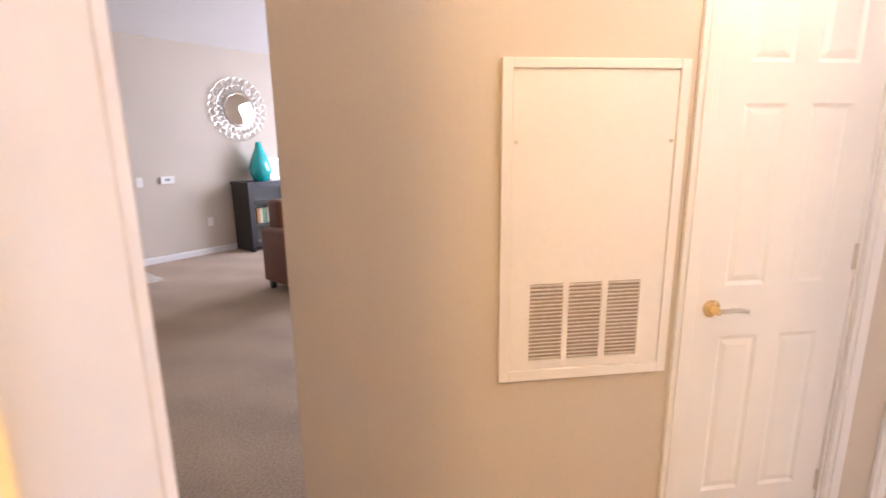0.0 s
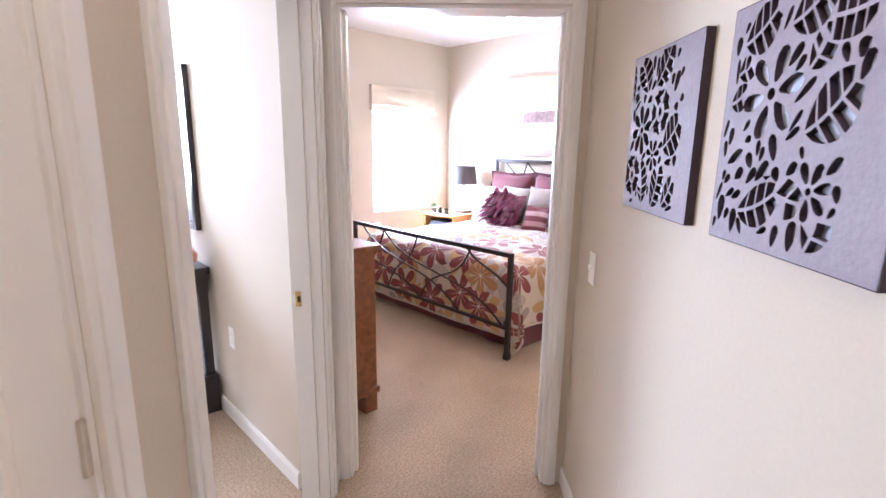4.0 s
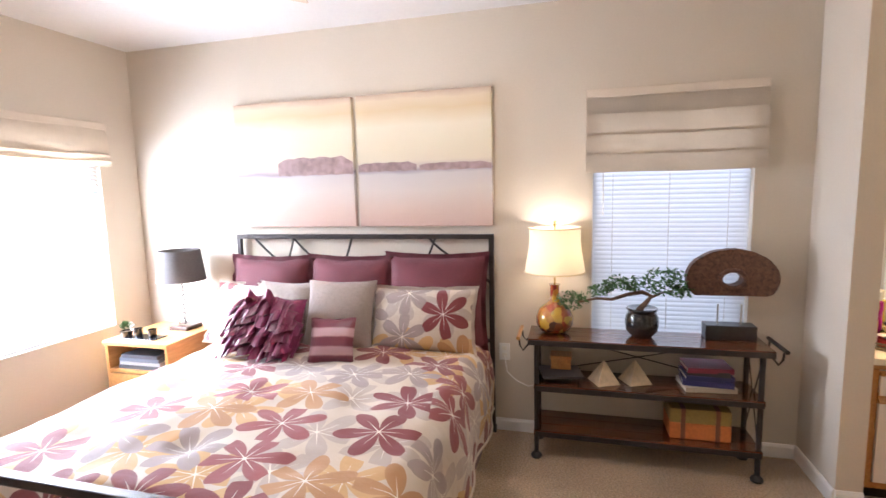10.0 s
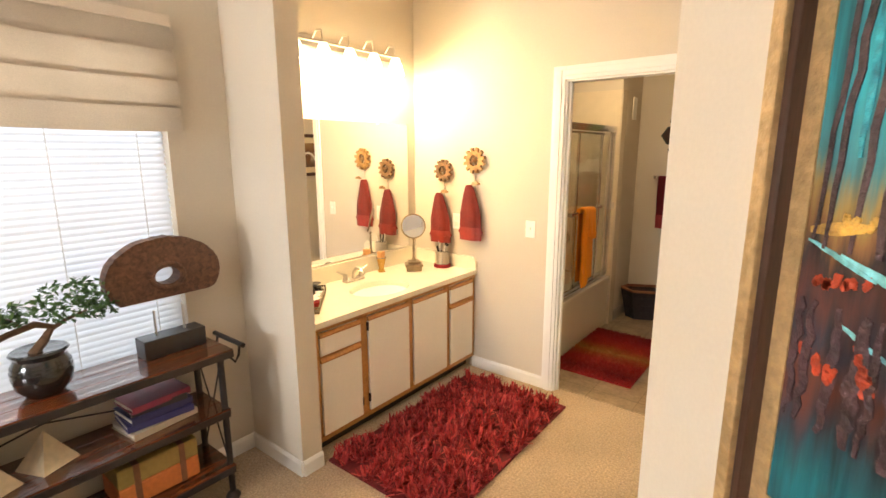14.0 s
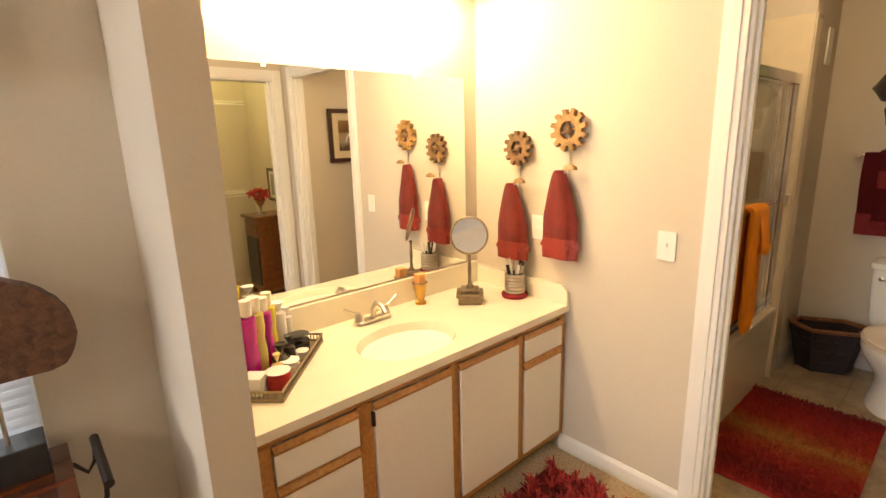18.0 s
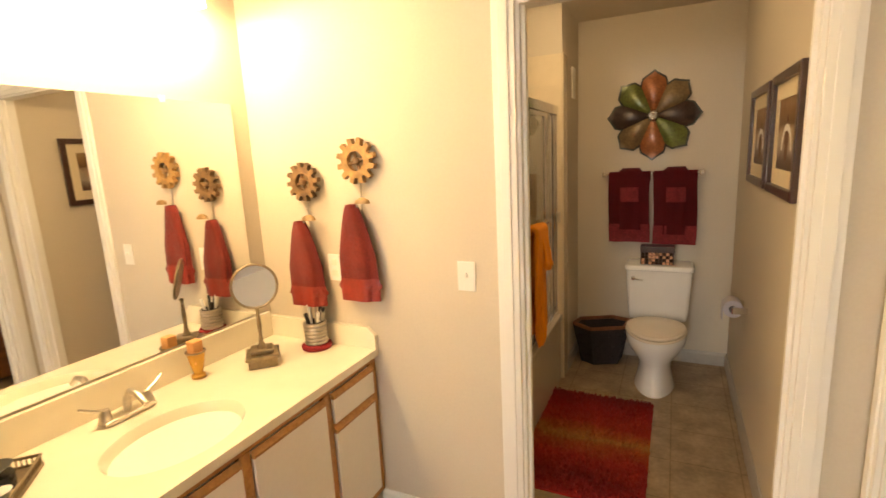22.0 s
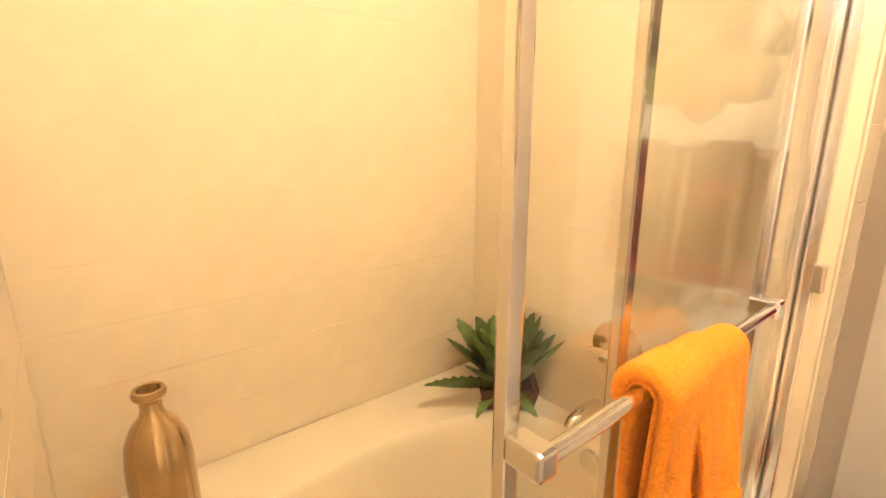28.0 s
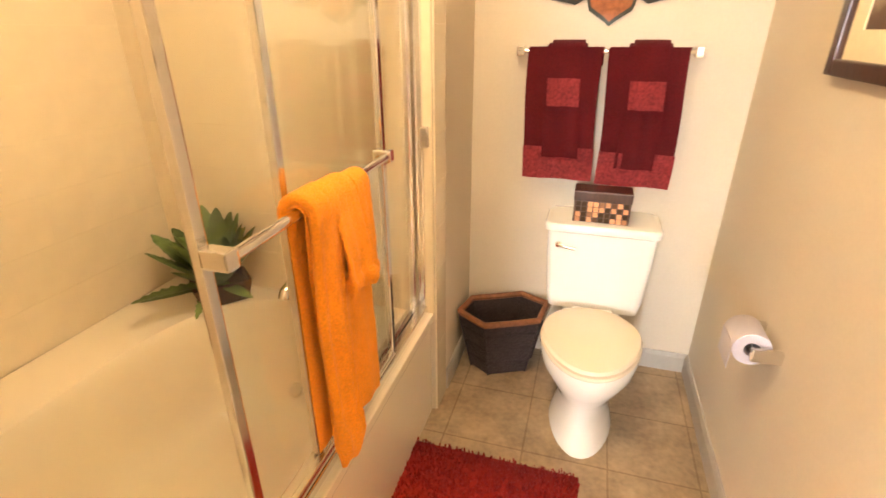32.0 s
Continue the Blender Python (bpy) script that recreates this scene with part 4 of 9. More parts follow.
def relief_canvas(a0, motifs):
    t = thing("relief_canvas", HALL @ pose(a0 + CW_, 0.645, 1.333, 0, 0, 180), "square lilac board with cut-through leaves and flowers", "wall art", "relief canvases in the hall")
    holes = []
    for kind, u, v, r, *rest in motifs:
        x, z = u * CW_, v * CH_
        if kind == "leaf":
            new_ = leaf_holes(x, z, r * CH_, rest[0] * CW_, rest[1], rest[2])
        elif kind == "daisy":
            new_ = [petal_hole(x, z, math.tau * k / rest[0] + 0.2, r * CW_ * 0.24, r * CW_, r * CW_ * 0.21) for k in range(rest[0])]
            new_.append([(x + r * CW_ * 0.13 * math.cos(math.tau * k / 10), z + r * CW_ * 0.13 * math.sin(math.tau * k / 10)) for k in range(10)])
        elif kind == "poppy":
            new_ = poppy_holes(x, z, r * CW_)
        elif kind == "globe":
            new_, rr = [], r * CW_
            for k in range(-2, 3):
                for lo, hi in ((-0.92, -0.28), (-0.14, 0.40), (0.54, 0.95)):
                    ring = []
                    for i, (sx, sz) in enumerate(((-1, lo), (1, lo), (1, hi), (-1, hi))):
                        px = (k + sx * 0.40) * 0.37
                        lim = math.sqrt(max(0.0, 0.98 - min(0.98, px * px)))
                        ring.append((x + rr * px, z + rr * max(-lim, min(lim, sz + 0.10 * px * px))))
                    if abs(ring[0][1] - ring[3][1]) > 0.004 and abs(ring[1][1] - ring[2][1]) > 0.004:
                        new_.append(ring)
        else:
            new_ = [petal_hole(x, z, rest[0], 0.0, r * CH_, r * CW_ * 0.26)]
        for h in new_:
            for size in (1.0, 0.82, 0.66, 0.5):
                mx, mz = sum(p[0] for p in h) / len(h), sum(p[1] for p in h) / len(h)
                g = [(min(CW_ - 0.025, max(0.006, mx + (p[0] - mx) * size)), min(CH_ - 0.006, max(0.006, mz + (p[1] - mz) * size))) for p in h]
                if clear(g, holes):
                    holes.append(g)
                    break
    fill = random.Random(int(a0 * 100))
    for _ in range(420):
        g = petal_hole(fill.uniform(0.02, 0.80) * CW_, fill.uniform(0.02, 0.96) * CH_, fill.choice((0.5, 0.9, 1.3, 1.6, 2.0)) + fill.uniform(-0.2, 0.2), 0.0, fill.uniform(0.018, 0.050), fill.uniform(0.005, 0.011))
        if all(0.008 < p[0] < CW_ * 0.84 and 0.008 < p[1] < CH_ - 0.008 for p in g) and clear(g, holes):
            holes.append(g)
    part("backing", boxed(0.004, -0.008, 0.004, CW_ - 0.004, -0.001, CH_ - 0.004), M_BACKING, t, "pale blue-grey backing board")
    face, rimb = bmesh.new(), bmesh.new()
    edges_ = []
    for loop in [[(0, 0), (CW_, 0), (CW_, CH_), (0, CH_)]] + holes:
        vs = [face.verts.new((x, -0.020, z)) for x, z in loop]
        edges_ += [face.edges.new((vs[k], vs[(k + 1) % len(vs)])) for k in range(len(vs))]
    bmesh.ops.triangle_fill(face, use_beauty=True, use_dissolve=False, edges=edges_)
    part("board", face, M_LILAC, t)
    for loop in holes:
        lo = [rimb.verts.new((x, -0.008, z)) for x, z in loop]
        hi = [rimb.verts.new((x, -0.0202, z)) for x, z in loop]
        for k in range(len(loop)):
            j = (k + 1) % len(loop)
            rimb.faces.new((lo[k], lo[j], hi[j], hi[k]))
    tagged(part("cut_edge", rimb, M_INK, t), "dark sides of the cut-outs", "", "", "stuff")
    for x0, z0, x1, z1 in ((-0.002, 0, 0, CH_), (CW_, 0, CW_ + 0.002, CH_), (0, -0.002, CW_, 0), (0, CH_, CW_, CH_ + 0.002)):
        part("side_edge", boxed(x0, -0.0195, z0, x1, 0, z1), M_INK, t, "black painted edge")


for a0, motifs in zip((3.393, 2.903, 2.412), MOTIFS):
    relief_canvas(a0, motifs)

# ---- den, seen through its door ----
M_MATGREY = mat("silver_mat", (0.34, 0.36, 0.40), 0.5, 0, 0.04, 40)
desk = thing("console_table", pose(1.685, 5.16, 0, 0, 0, 0), "black painted console table against the den wall", "table")
part("tabletop", boxed(-0.42, 0, 0.80, 0, 1.25, 0.84, 0.006), M_BLACKWOOD, desk)
part("apron", boxed(-0.40, 0.02, 0.70, -0.01, 1.23, 0.80), M_BLACKWOOD, desk)
for x in (-0.39, -0.06):
    for y in (0.03, 0.40, 0.80, 1.17):
        part("leg", boxed(x, y, 0.22, x + 0.05, y + 0.05, 0.70, 0.004), M_BLACKWOOD, desk)
part("plinth", boxed(-0.42, 0, 0, 0, 1.25, 0.22, 0.006), M_BLACKWOOD, desk)
M_COPPER = mat("copper", (0.62, 0.27, 0.14), 0.25, 0.9, 0.1, 20)
v = thing("copper_vase", pose(1.565, 5.27, 0.84), "round polished copper vase on the black table", "vase")
part("body", lathe(bmesh.new(), [(0, 0), (0.05, 0.0), (0.09, 0.03), (0.095, 0.06), (0.06, 0.12), (0.03, 0.16), (0.038, 0.18), (0.034, 0.18), (0.02, 0.15)], 24), M_COPPER, v, "", True)
part("ribbon", tube(bmesh.new(), [(0.03, 0.01, 0.15), (0.05, 0.02, 0.19), (0.02, 0.0, 0.17), (-0.05, 0.01, 0.2)], 0.008, 6), M_WHITE, v, "white ribbon tied round the neck", True)
dl = thing("table_lamp", pose(1.44, 5.75, 0.84), "black-shaded table lamp on the black table", "lamp")
part("base", lathe(bmesh.new(), [(0, 0), (0.06, 0), (0.06, 0.01), (0.015, 0.03), (0.02, 0.12), (0.01, 0.2), (0.01, 0.26)], 20), M_CHROME, dl, "", True)
part("shade", lathe(bmesh.new(), [(0.13, 0.22), (0.10, 0.40), (0.098, 0.40), (0.128, 0.22)], 28), M_BLACKC, dl, "black drum shade", True)
picture_frame("framed_picture", 0.66, 0.86, 0.04, 0.03, M_BLACKFRAME, M_MATGREY, pose(1.70, 5.94, 1.02, 0, 0, -90), "large black-framed picture hanging on the den wall", 0.06, mat("den_print", (0.30, 0.36, 0.45), 0.3, 0, 0.1, 5, 0.25, 2))
M_PALE = mat("pale_glaze", (0.75, 0.73, 0.70), 0.3, 0, 0.02, 20)
for x, y, r, h in ((1.40, 5.50, 0.03, 0.10), (1.44, 5.58, 0.025, 0.16), (1.36, 5.63, 0.03, 0.07)):
    whole("candle_holder", lathe(bmesh.new(), [(0, 0), (r, 0), (r * 0.8, h * 0.3), (r, h), (r * 0.85, h), (0, h * 0.9)], 16), M_PALE, pose(x, y, 0.84), "small white glazed candle holder on the table", "candle holder", "white candle holders", smooth=True)

# ---- living room, seen past the wall's end ----
LW = -5.8
fd = six_panel_door("door_front", pose(LW + 0.045, 2.42, 0.01, 0, 0, 90), 0.91, 2.0, "closed white front door with a lever lock", 0.83, 0.0, -1, M_NICKEL)
casing("door_casing_front", pose(LW, 2.42, 0, 0, 0, 90), 0.91, 2.03)
sb = thing("sunburst_mirror", pose(LW + 0.02, 5.0, 1.95), "round wall mirror ringed with silver wire loops", "mirror")
part("mirror_glass", lathe(bmesh.new(), [(0, 0.012), (0.20, 0.010)], 40), M_MIRROR, sb, "", False, pose(0, 0, 0, 0, 90))
ring = bmesh.new()
tube(ring, [(0.012, 0.215 * math.cos(a), 0.215 * math.sin(a)) for a in (2 * math.pi * k / 40 for k in range(41))], 0.014, 8)
part("rim", ring, M_NICKEL, sb, "", True)
loops = bmesh.new()
for k in range(26):
    a = 2 * math.pi * k / 26
    for rr, cr in ((0.285, 0.052), (0.385, 0.06)):
        aa = a + (0.12 if rr > 0.3 else 0)
        cy, cz = rr * math.cos(aa), rr * math.sin(aa)
        tube(loops, [(0.012, cy + cr * math.cos(b) * 0.75, cz + cr * math.sin(b) * 0.75) for b in (2 * math.pi * j / 10 for j in range(11))], 0.006, 5)
part("wire_loops", loops, M_NICKEL, sb, "interlaced silver wire loops")
cab = thing("display_cabinet", pose(LW + 0.02, 4.78, 0), "dark wooden display cabinet with glass doors", "cabinet")
part("side_panel", boxed(0, 0, 0, 0.42, 0.03, 0.93, 0.004), M_BLACKWOOD, cab)
part("side_panel", boxed(0, 1.07, 0, 0.42, 1.10, 0.93, 0.004), M_BLACKWOOD, cab)
part("top", boxed(-0.01, -0.01, 0.93, 0.44, 1.11, 0.965, 0.004), M_BLACKWOOD, cab)
part("back", boxed(0, 0.03, 0.02, 0.015, 1.07, 0.93), M_BLACKWOOD, cab)
for z in (0.06, 0.36, 0.64):
    part("shelf", boxed(0.015, 0.03, z, 0.40, 1.07, z + 0.02), M_BLACKWOOD, cab)
for y0 in (0.03, 0.55):
    dr = part("cabinet_door", boxed(0.405, y0, 0.06, 0.42, y0 + 0.05, 0.93), M_BLACKWOOD, cab)
    part("rail", boxed(0.405, y0 + 0.05, 0.06, 0.42, y0 + 0.47, 0.11), M_BLACKWOOD, dr)
    part("rail", boxed(0.405, y0 + 0.05, 0.88, 0.42, y0 + 0.47, 0.93), M_BLACKWOOD, dr)
    part("rail", boxed(0.405, y0 + 0.47, 0.06, 0.42, y0 + 0.52, 0.93), M_BLACKWOOD, dr)
    part("pane", boxed(0.410, y0 + 0.05, 0.11, 0.413, y0 + 0.47, 0.88), M_GLASS, dr)
for k, (y, c) in enumerate(((0.15, (0.5, 0.2, 0.05)), (0.20, (0.6, 0.55, 0.4)), (0.25, (0.1, 0.25, 0.15)), (0.31, (0.5, 0.42, 0.3)), (0.66, (0.15, 0.3, 0.3)), (0.72, (0.55, 0.3, 0.1)))):
    whole("book", boxed(0, 0, 0, 0.16, 0.04, 0.21, 0.003), mat("book_%d" % k, c, 0.6, 0, 0.05, 40), pose(LW + 0.2, 4.78 + y, 0.38), "upright book on a cabinet shelf", "book", "books in the display cabinet")
M_TEAL = mat("teal_glass", (0.01, 0.42, 0.42), 0.08, 0, 0.08, 8, coat=0.8)
whole("teal_vase", lathe(bmesh.new(), [(0, 0), (0.09, 0), (0.14, 0.08), (0.155, 0.16), (0.12, 0.30), (0.06, 0.44), (0.035, 0.54), (0.03, 0.54), (0.05, 0.44)], 32), M_TEAL, pose(LW + 0.24, 5.12, 0.965), "tall teal teardrop glass vase on the cabinet", "vase", smooth=True)
picture_frame("photo_frame", 0.22, 0.30, 0.03, 0.02, M_NICKEL, M_PAPER, pose(LW + 0.18, 5.30, 0.967, 0, 0, 90), "small silver-framed print standing on the cabinet", 0.02)
M_LEATHER = mat("brown_leather", (0.17, 0.065, 0.03), 0.45, 0, 0.12, 60, 0.12, 5, 0.3, 90)
ac = thing("armchair", pose(-3.7, 3.88, 0), "brown leather armchair standing on the carpet", "armchair")
part("seat", boxed(0.02, 0.18, 0.10, 0.85, 0.76, 0.45, 0.04, 3), M_LEATHER, ac, "", True)
part("armrest", boxed(0.0, 0.0, 0.08, 0.85, 0.18, 0.64, 0.04, 3), M_LEATHER, ac, "", True)
part("armrest", boxed(0.0, 0.76, 0.08, 0.85, 0.94, 0.64, 0.04, 3), M_LEATHER, ac, "", True)
part("backrest", boxed(0.0, 0.10, 0.35, 0.22, 0.86, 0.92, 0.05, 3), M_LEATHER, ac, "", True)
for x in (0.04, 0.75):
    for y in (0.04, 0.84):
        part("leg", boxed(x, y, 0, x + 0.05, y + 0.05, 0.10), M_BLACKWOOD, ac)
outlet("light_switch", pose(LW, 3.62, 1.03, 0, 0, 90), "white toggle light switch by the front door", "light switch")
th = thing("thermostat", pose(LW, 3.94, 1.04, 0, 0, 90), "white rectangular thermostat on the living-room wall", "thermostat")
part("body", boxed(-0.085, -0.025, -0.045, 0.085, 0, 0.045, 0.006), M_PLASTIC, th)
part("display", boxed(-0.03, -0.027, -0.012, 0.03, -0.024, 0.02), mat("lcd", (0.35, 0.40, 0.36), 0.2), th)
outlet("wall_outlet", pose(LW, 4.44, 0.44, 0, 0, 90), "white wall outlet low on the living-room wall")
# ---- bedroom ----
def window_set(tag, m, w, h, slats, shade_w, shade_z0, shade_h, sill_label, folds, tilt):
    """Window, blind and roman shade in local x, z; the room is towards -y, the wall's inner face at y = 0."""
    win = thing("window_%d" % tag, m, "white-framed window set in a painted wall", "window", "", "structure")
    for x0, z0, x1, z1 in ((0, 0, 0.05, h), (w - 0.05, 0, w, h), (0.05, 0, w - 0.05, 0.05), (0.05, h - 0.05, w - 0.05, h), (0.05, h * 0.5 - 0.02, w - 0.05, h * 0.5 + 0.02)):
        part("window_frame", boxed(x0, 0.10, z0, x1, 0.15, z1, 0.004), M_TRIM, win)
    for z0, z1 in ((0.05, h * 0.5 - 0.02), (h * 0.5 + 0.02, h - 0.05)):
        p = part("pane", boxed(0.05, 0.122, z0, w - 0.05, 0.126, z1), M_GLASS, win)
        p.visible_shadow = False
    part("window_sill", boxed(0, 0, -0.0, w, 0.10, 0.012, 0.003), M_TRIM, win)
    bl = thing("venetian_blind", m, "lowered white horizontal slat blind in the window", "blind", "window blinds")
    part("headrail", boxed(0.006, 0.02, h - 0.05, w - 0.006, 0.06, h - 0.005, 0.003), M_PLASTIC, bl)
    sl = bmesh.new()
    prof = [(-0.022, 0.0), (-0.011, 0.0028), (0, 0.0036), (0.011, 0.0028), (0.022, 0.0)]
    a = [sl.verts.new((0.008, y, z)) for y, z in prof]
    b = [sl.verts.new((w - 0.008, y, z)) for y, z in prof]
    for i in range(4):
        sl.faces.new((a[i], a[i + 1], b[i + 1], b[i]))
    me = to_mesh("slat", moved(sl, pose(0, 0, 0, tilt)), M_SLAT)
    step = (h - 0.09) / slats
    for k in range(slats):
        s = new("slat", me)
        s.parent, s.location = bl, (0, 0.042, 0.035 + k * step)
    part("bottom_rail", boxed(0.008, 0.025, 0.014, w - 0.008, 0.058, 0.028, 0.003), M_PLASTIC, bl)
    for x in (0.12, w * 0.5, w - 0.12):
        part("ladder_cord", boxed(x - 0.0015, 0.0165, 0.02, x + 0.0015, 0.0185, h - 0.05), M_PLASTIC, bl)
    part("tilt_wand", tube(bmesh.new(), [(0.06, 0.012, h - 0.06), (0.065, 0.008, h - 0.65)], 0.003, 6), M_PLASTIC, bl)
    sh = thing("roman_shade", m @ pose((w - shade_w) / 2, 0, shade_z0), "raised beige linen roman shade with soft folds", "window shade", "roman shades")
    part("valance", boxed(0, -0.05, shade_h - 0.05, shade_w, -0.004, shade_h, 0.006), M_LINEN, sh)
    edges = [0.0] + folds + [shade_h - 0.02]
    for k, (z0, z1) in enumerate(zip(edges, edges[1:])):
        out = 0.056 - 0.005 * k

        def skin(u, v, z0=z0, z1=z1, out=out):
            bulge = math.sin(math.pi * min(1.0, v * 1.15)) * 0.005
            return (u * shade_w, -out - 0.010 * (1 - v) - bulge + 0.003 * math.sin(9 * u + 5 * v), z0 - 0.018 * (1 - v) * (k > 0) + (z1 - z0) * v + 0.003 * math.sin(7 * u))
        bm = grid_sheet(bmesh.new(), 18, 7, skin)
        bmesh.ops.solidify(bm, geom=bm.faces[:], thickness=0.005)
        part("fold", bm, M_LINEN, sh, "", True)
    for x in (0.0, shade_w - 0.004):
        part("side_return", boxed(x, -0.05, 0.02, x + 0.004, -0.004, shade_h - 0.03), M_LINEN, sh)
    return win


window_set(1, pose(4.30, NORTH, 0.675), 0.91, 1.425, 46, 0.99, 1.185, 0.31, "", [0.05, 0.10], 35)
window_set(2, pose(EAST, 3.87, 0.64, 0, 0, -90), 0.88, 1.46, 48, 0.965, 1.07, 0.49, "", [0.12, 0.235, 0.36], 52)
# bright overcast-white distance outside the windows
M_OUT = glow("bright_sky", (0.93, 0.96, 1.0), 5.0)
M_OUT2 = glow("shaded_outdoors", (0.80, 0.88, 1.0), 1.0)
for nm, m, w in (("backdrop", pose(4.75, NORTH + 1.6, 1.4), 3.2), ("backdrop", pose(EAST + 1.6, 3.4, 1.4, 0, 0, -90), 3.2), ("backdrop", pose(0.7, NORTH + 1.6, 1.4), 3.2)):
    tagged(part(nm, boxed(-w / 2, 0, -1.5, w / 2, 0.02, 1.6), M_OUT2 if m.translation.x > EAST else M_OUT, m=m), "plain bright hazy sky outside the window", "sky", "", "structure")
den_win = thing("window_3", pose(0.19, NORTH, 0.9), "white-framed window in the den wall", "window", "", "structure")
for x0, z0, x1, z1 in ((0, 0, 0.05, 1.2), (0.95, 0, 1.0, 1.2), (0.05, 0, 0.95, 0.05), (0.05, 1.15, 0.95, 1.2)):
    part("window_frame", boxed(x0, 0.06, z0, x1, 0.11, z1, 0.004), M_TRIM, den_win)

# bed
bed = thing("bed", pose(5.45, 5.44, 0), "king bed with curved dark iron headboard and footboard", "bed")
HB, FB, HW = 0.04, -2.03, 0.945


def vines(owner, x, z0, z1, half, r=0.008):
    """Crossing curved rods between two rails."""
    span = z1 - z0
    for s0, h0, s1, h1, bow in ((0.0, 0.68, 0.50, 0.0, 0.05), (0.07, 1.0, 0.74, 0.0, 0.05), (0.24, 1.0, 0.97, 0.0, 0.06), (0.78, 1.0, 1.0, 0.55, 0.03), (0.24, 1.0, 0.06, 0.0, 0.04), (0.48, 1.0, 0.27, 0.0, 0.05), (0.80, 1.0, 0.50, 0.0, 0.06)):
        pts = []
        for i in range(15):
            t = i / 14
            pts.append((x, half * (1 - 2 * (s0 + (s1 - s0) * (t - bow * math.sin(2 * math.pi * t)))), z0 + span * (h0 + (h1 - h0) * (t + bow * math.sin(2 * math.pi * t)))))
        part("vine_rod", tube(bmesh.new(), pts, r, 6), M_IRON, owner, "", True)


for x, top, nm in ((HB, 1.342, "headboard"), (FB, 0.778, "footboard")):
    for y in (-HW, HW):
        post = part("post", boxed(x - 0.016, y - 0.016, 0.0, x + 0.016, y + 0.016, top, 0.003), M_IRON, bed)
        part("post_foot", boxed(x - 0.022, y - 0.022, 0.0, x + 0.022, y + 0.022, 0.045, 0.005), M_IRON, post)
    part("top_rail", boxed(x - 0.018, -HW - 0.016, top - 0.032, x + 0.018, HW + 0.016, top, 0.004), M_IRON, bed)
    lowz = 0.62 if nm == "headboard" else 0.22
    part("lower_rail", boxed(x - 0.012, -HW, lowz, x + 0.012, HW, lowz + 0.022, 0.003), M_IRON, bed)
    vines(bed, x, lowz + 0.02, top - 0.03, HW)
    for s, h in ((0.17, 0.72), (0.40, 0.72), (0.66, 0.66)):
        part("collar", lathe(bmesh.new(), [(0, -0.014), (0.014, 0), (0, 0.014)], 10, (x, HW * (1 - 2 * s), lowz + (top - lowz) * h)), M_IRON, bed, "", True)
for y in (-HW + 0.03, HW - 0.03):
    part("side_rail", boxed(FB, y - 0.012, 0.22, HB, y + 0.012, 0.28), M_IRON, bed)
part("mattress", boxed(-1.80, -0.90, 0.22, 0.0, 0.90, 0.60, 0.06, 3), M_WHITE, bed, "", True)
skirt = bmesh.new()


def skirt_at(u, v):
    per = [(0.0, -0.915), (-1.865, -0.915), (-1.865, 0.915), (0.0, 0.915)]
    lens = [1.865, 1.83, 1.865]
    s = u * sum(lens)
    for (p, q), ln in zip(zip(per, per[1:]), lens):
        if s <= ln + 1e-9:
            break
        s -= ln
    f = s / ln
    x, y = p[0] + (q[0] - p[0]) * f, p[1] + (q[1] - p[1]) * f
    nx, ny = -(q[1] - p[1]) / ln, (q[0] - p[0]) / ln
    k = (1 - v) * 0.007 * math.sin(u * 5.82 * 11 + 1.5 * math.sin(u * 31))
    return (x - nx * k, y - ny * k, 0.012 + v * 0.40)


grid_sheet(skirt, 260, 4, skirt_at)
part("bed_skirt", skirt, M_SKIRT, bed, "gathered burgundy bed skirt", True)

# comforter
CW, CL, DROP, RND = 0.93, 1.875, 0.36, 0.09


def roll_off(o):
    if o <= 0:
        return 0.0, 0.0
    a = min(o / RND, math.pi / 2)
    return RND * math.sin(a), RND * (1 - math.cos(a)) + max(0.0, o - RND * math.pi / 2)


def comforter_at(u, v):
    a = (u - 0.5) * 2 * (CW - RND + DROP + 0.14)
    b = v * (CL - RND + DROP + 0.21)
    ya, da = roll_off(abs(a) - (CW - RND))
    xb, db = roll_off(b - (CL - RND))
    y = math.copysign(min(abs(a), CW - RND) + ya, a)
    x = min(b, CL - RND) + xb
    drop = max(da, db) + 0.35 * min(da, db)
    puff = 0.035 * (1 - (y / CW) ** 2) * max(0, 1 - (x / CL) ** 6)
    w = noise.noise((x * 3.2, y * 3.2, 1.7)) * 0.022 + noise.noise((x * 8, y * 8, 4.2)) * 0.008
    q = 0.02 * math.sin(abs(a) * 3 + b * 11) * min(1, drop * 6)
    out = min(1, drop * 8)
    tuft = -0.02 * max(0, 1 - 14 * ((((x + 0.2) % 0.5) - 0.25) ** 2 + (((y + 0.25) % 0.5) - 0.25) ** 2) * 8) * (1 - out)
    flare = 0.045 * min(1, drop * 4)
    return (-x - (flare + q) * (1 if db > 0.05 else 0) * (db >= da), y + math.copysign(flare + q + 0.5 * w, y) * out * (da >= db), 0.65 + puff + w * (1 - 0.6 * out) + tuft - drop)


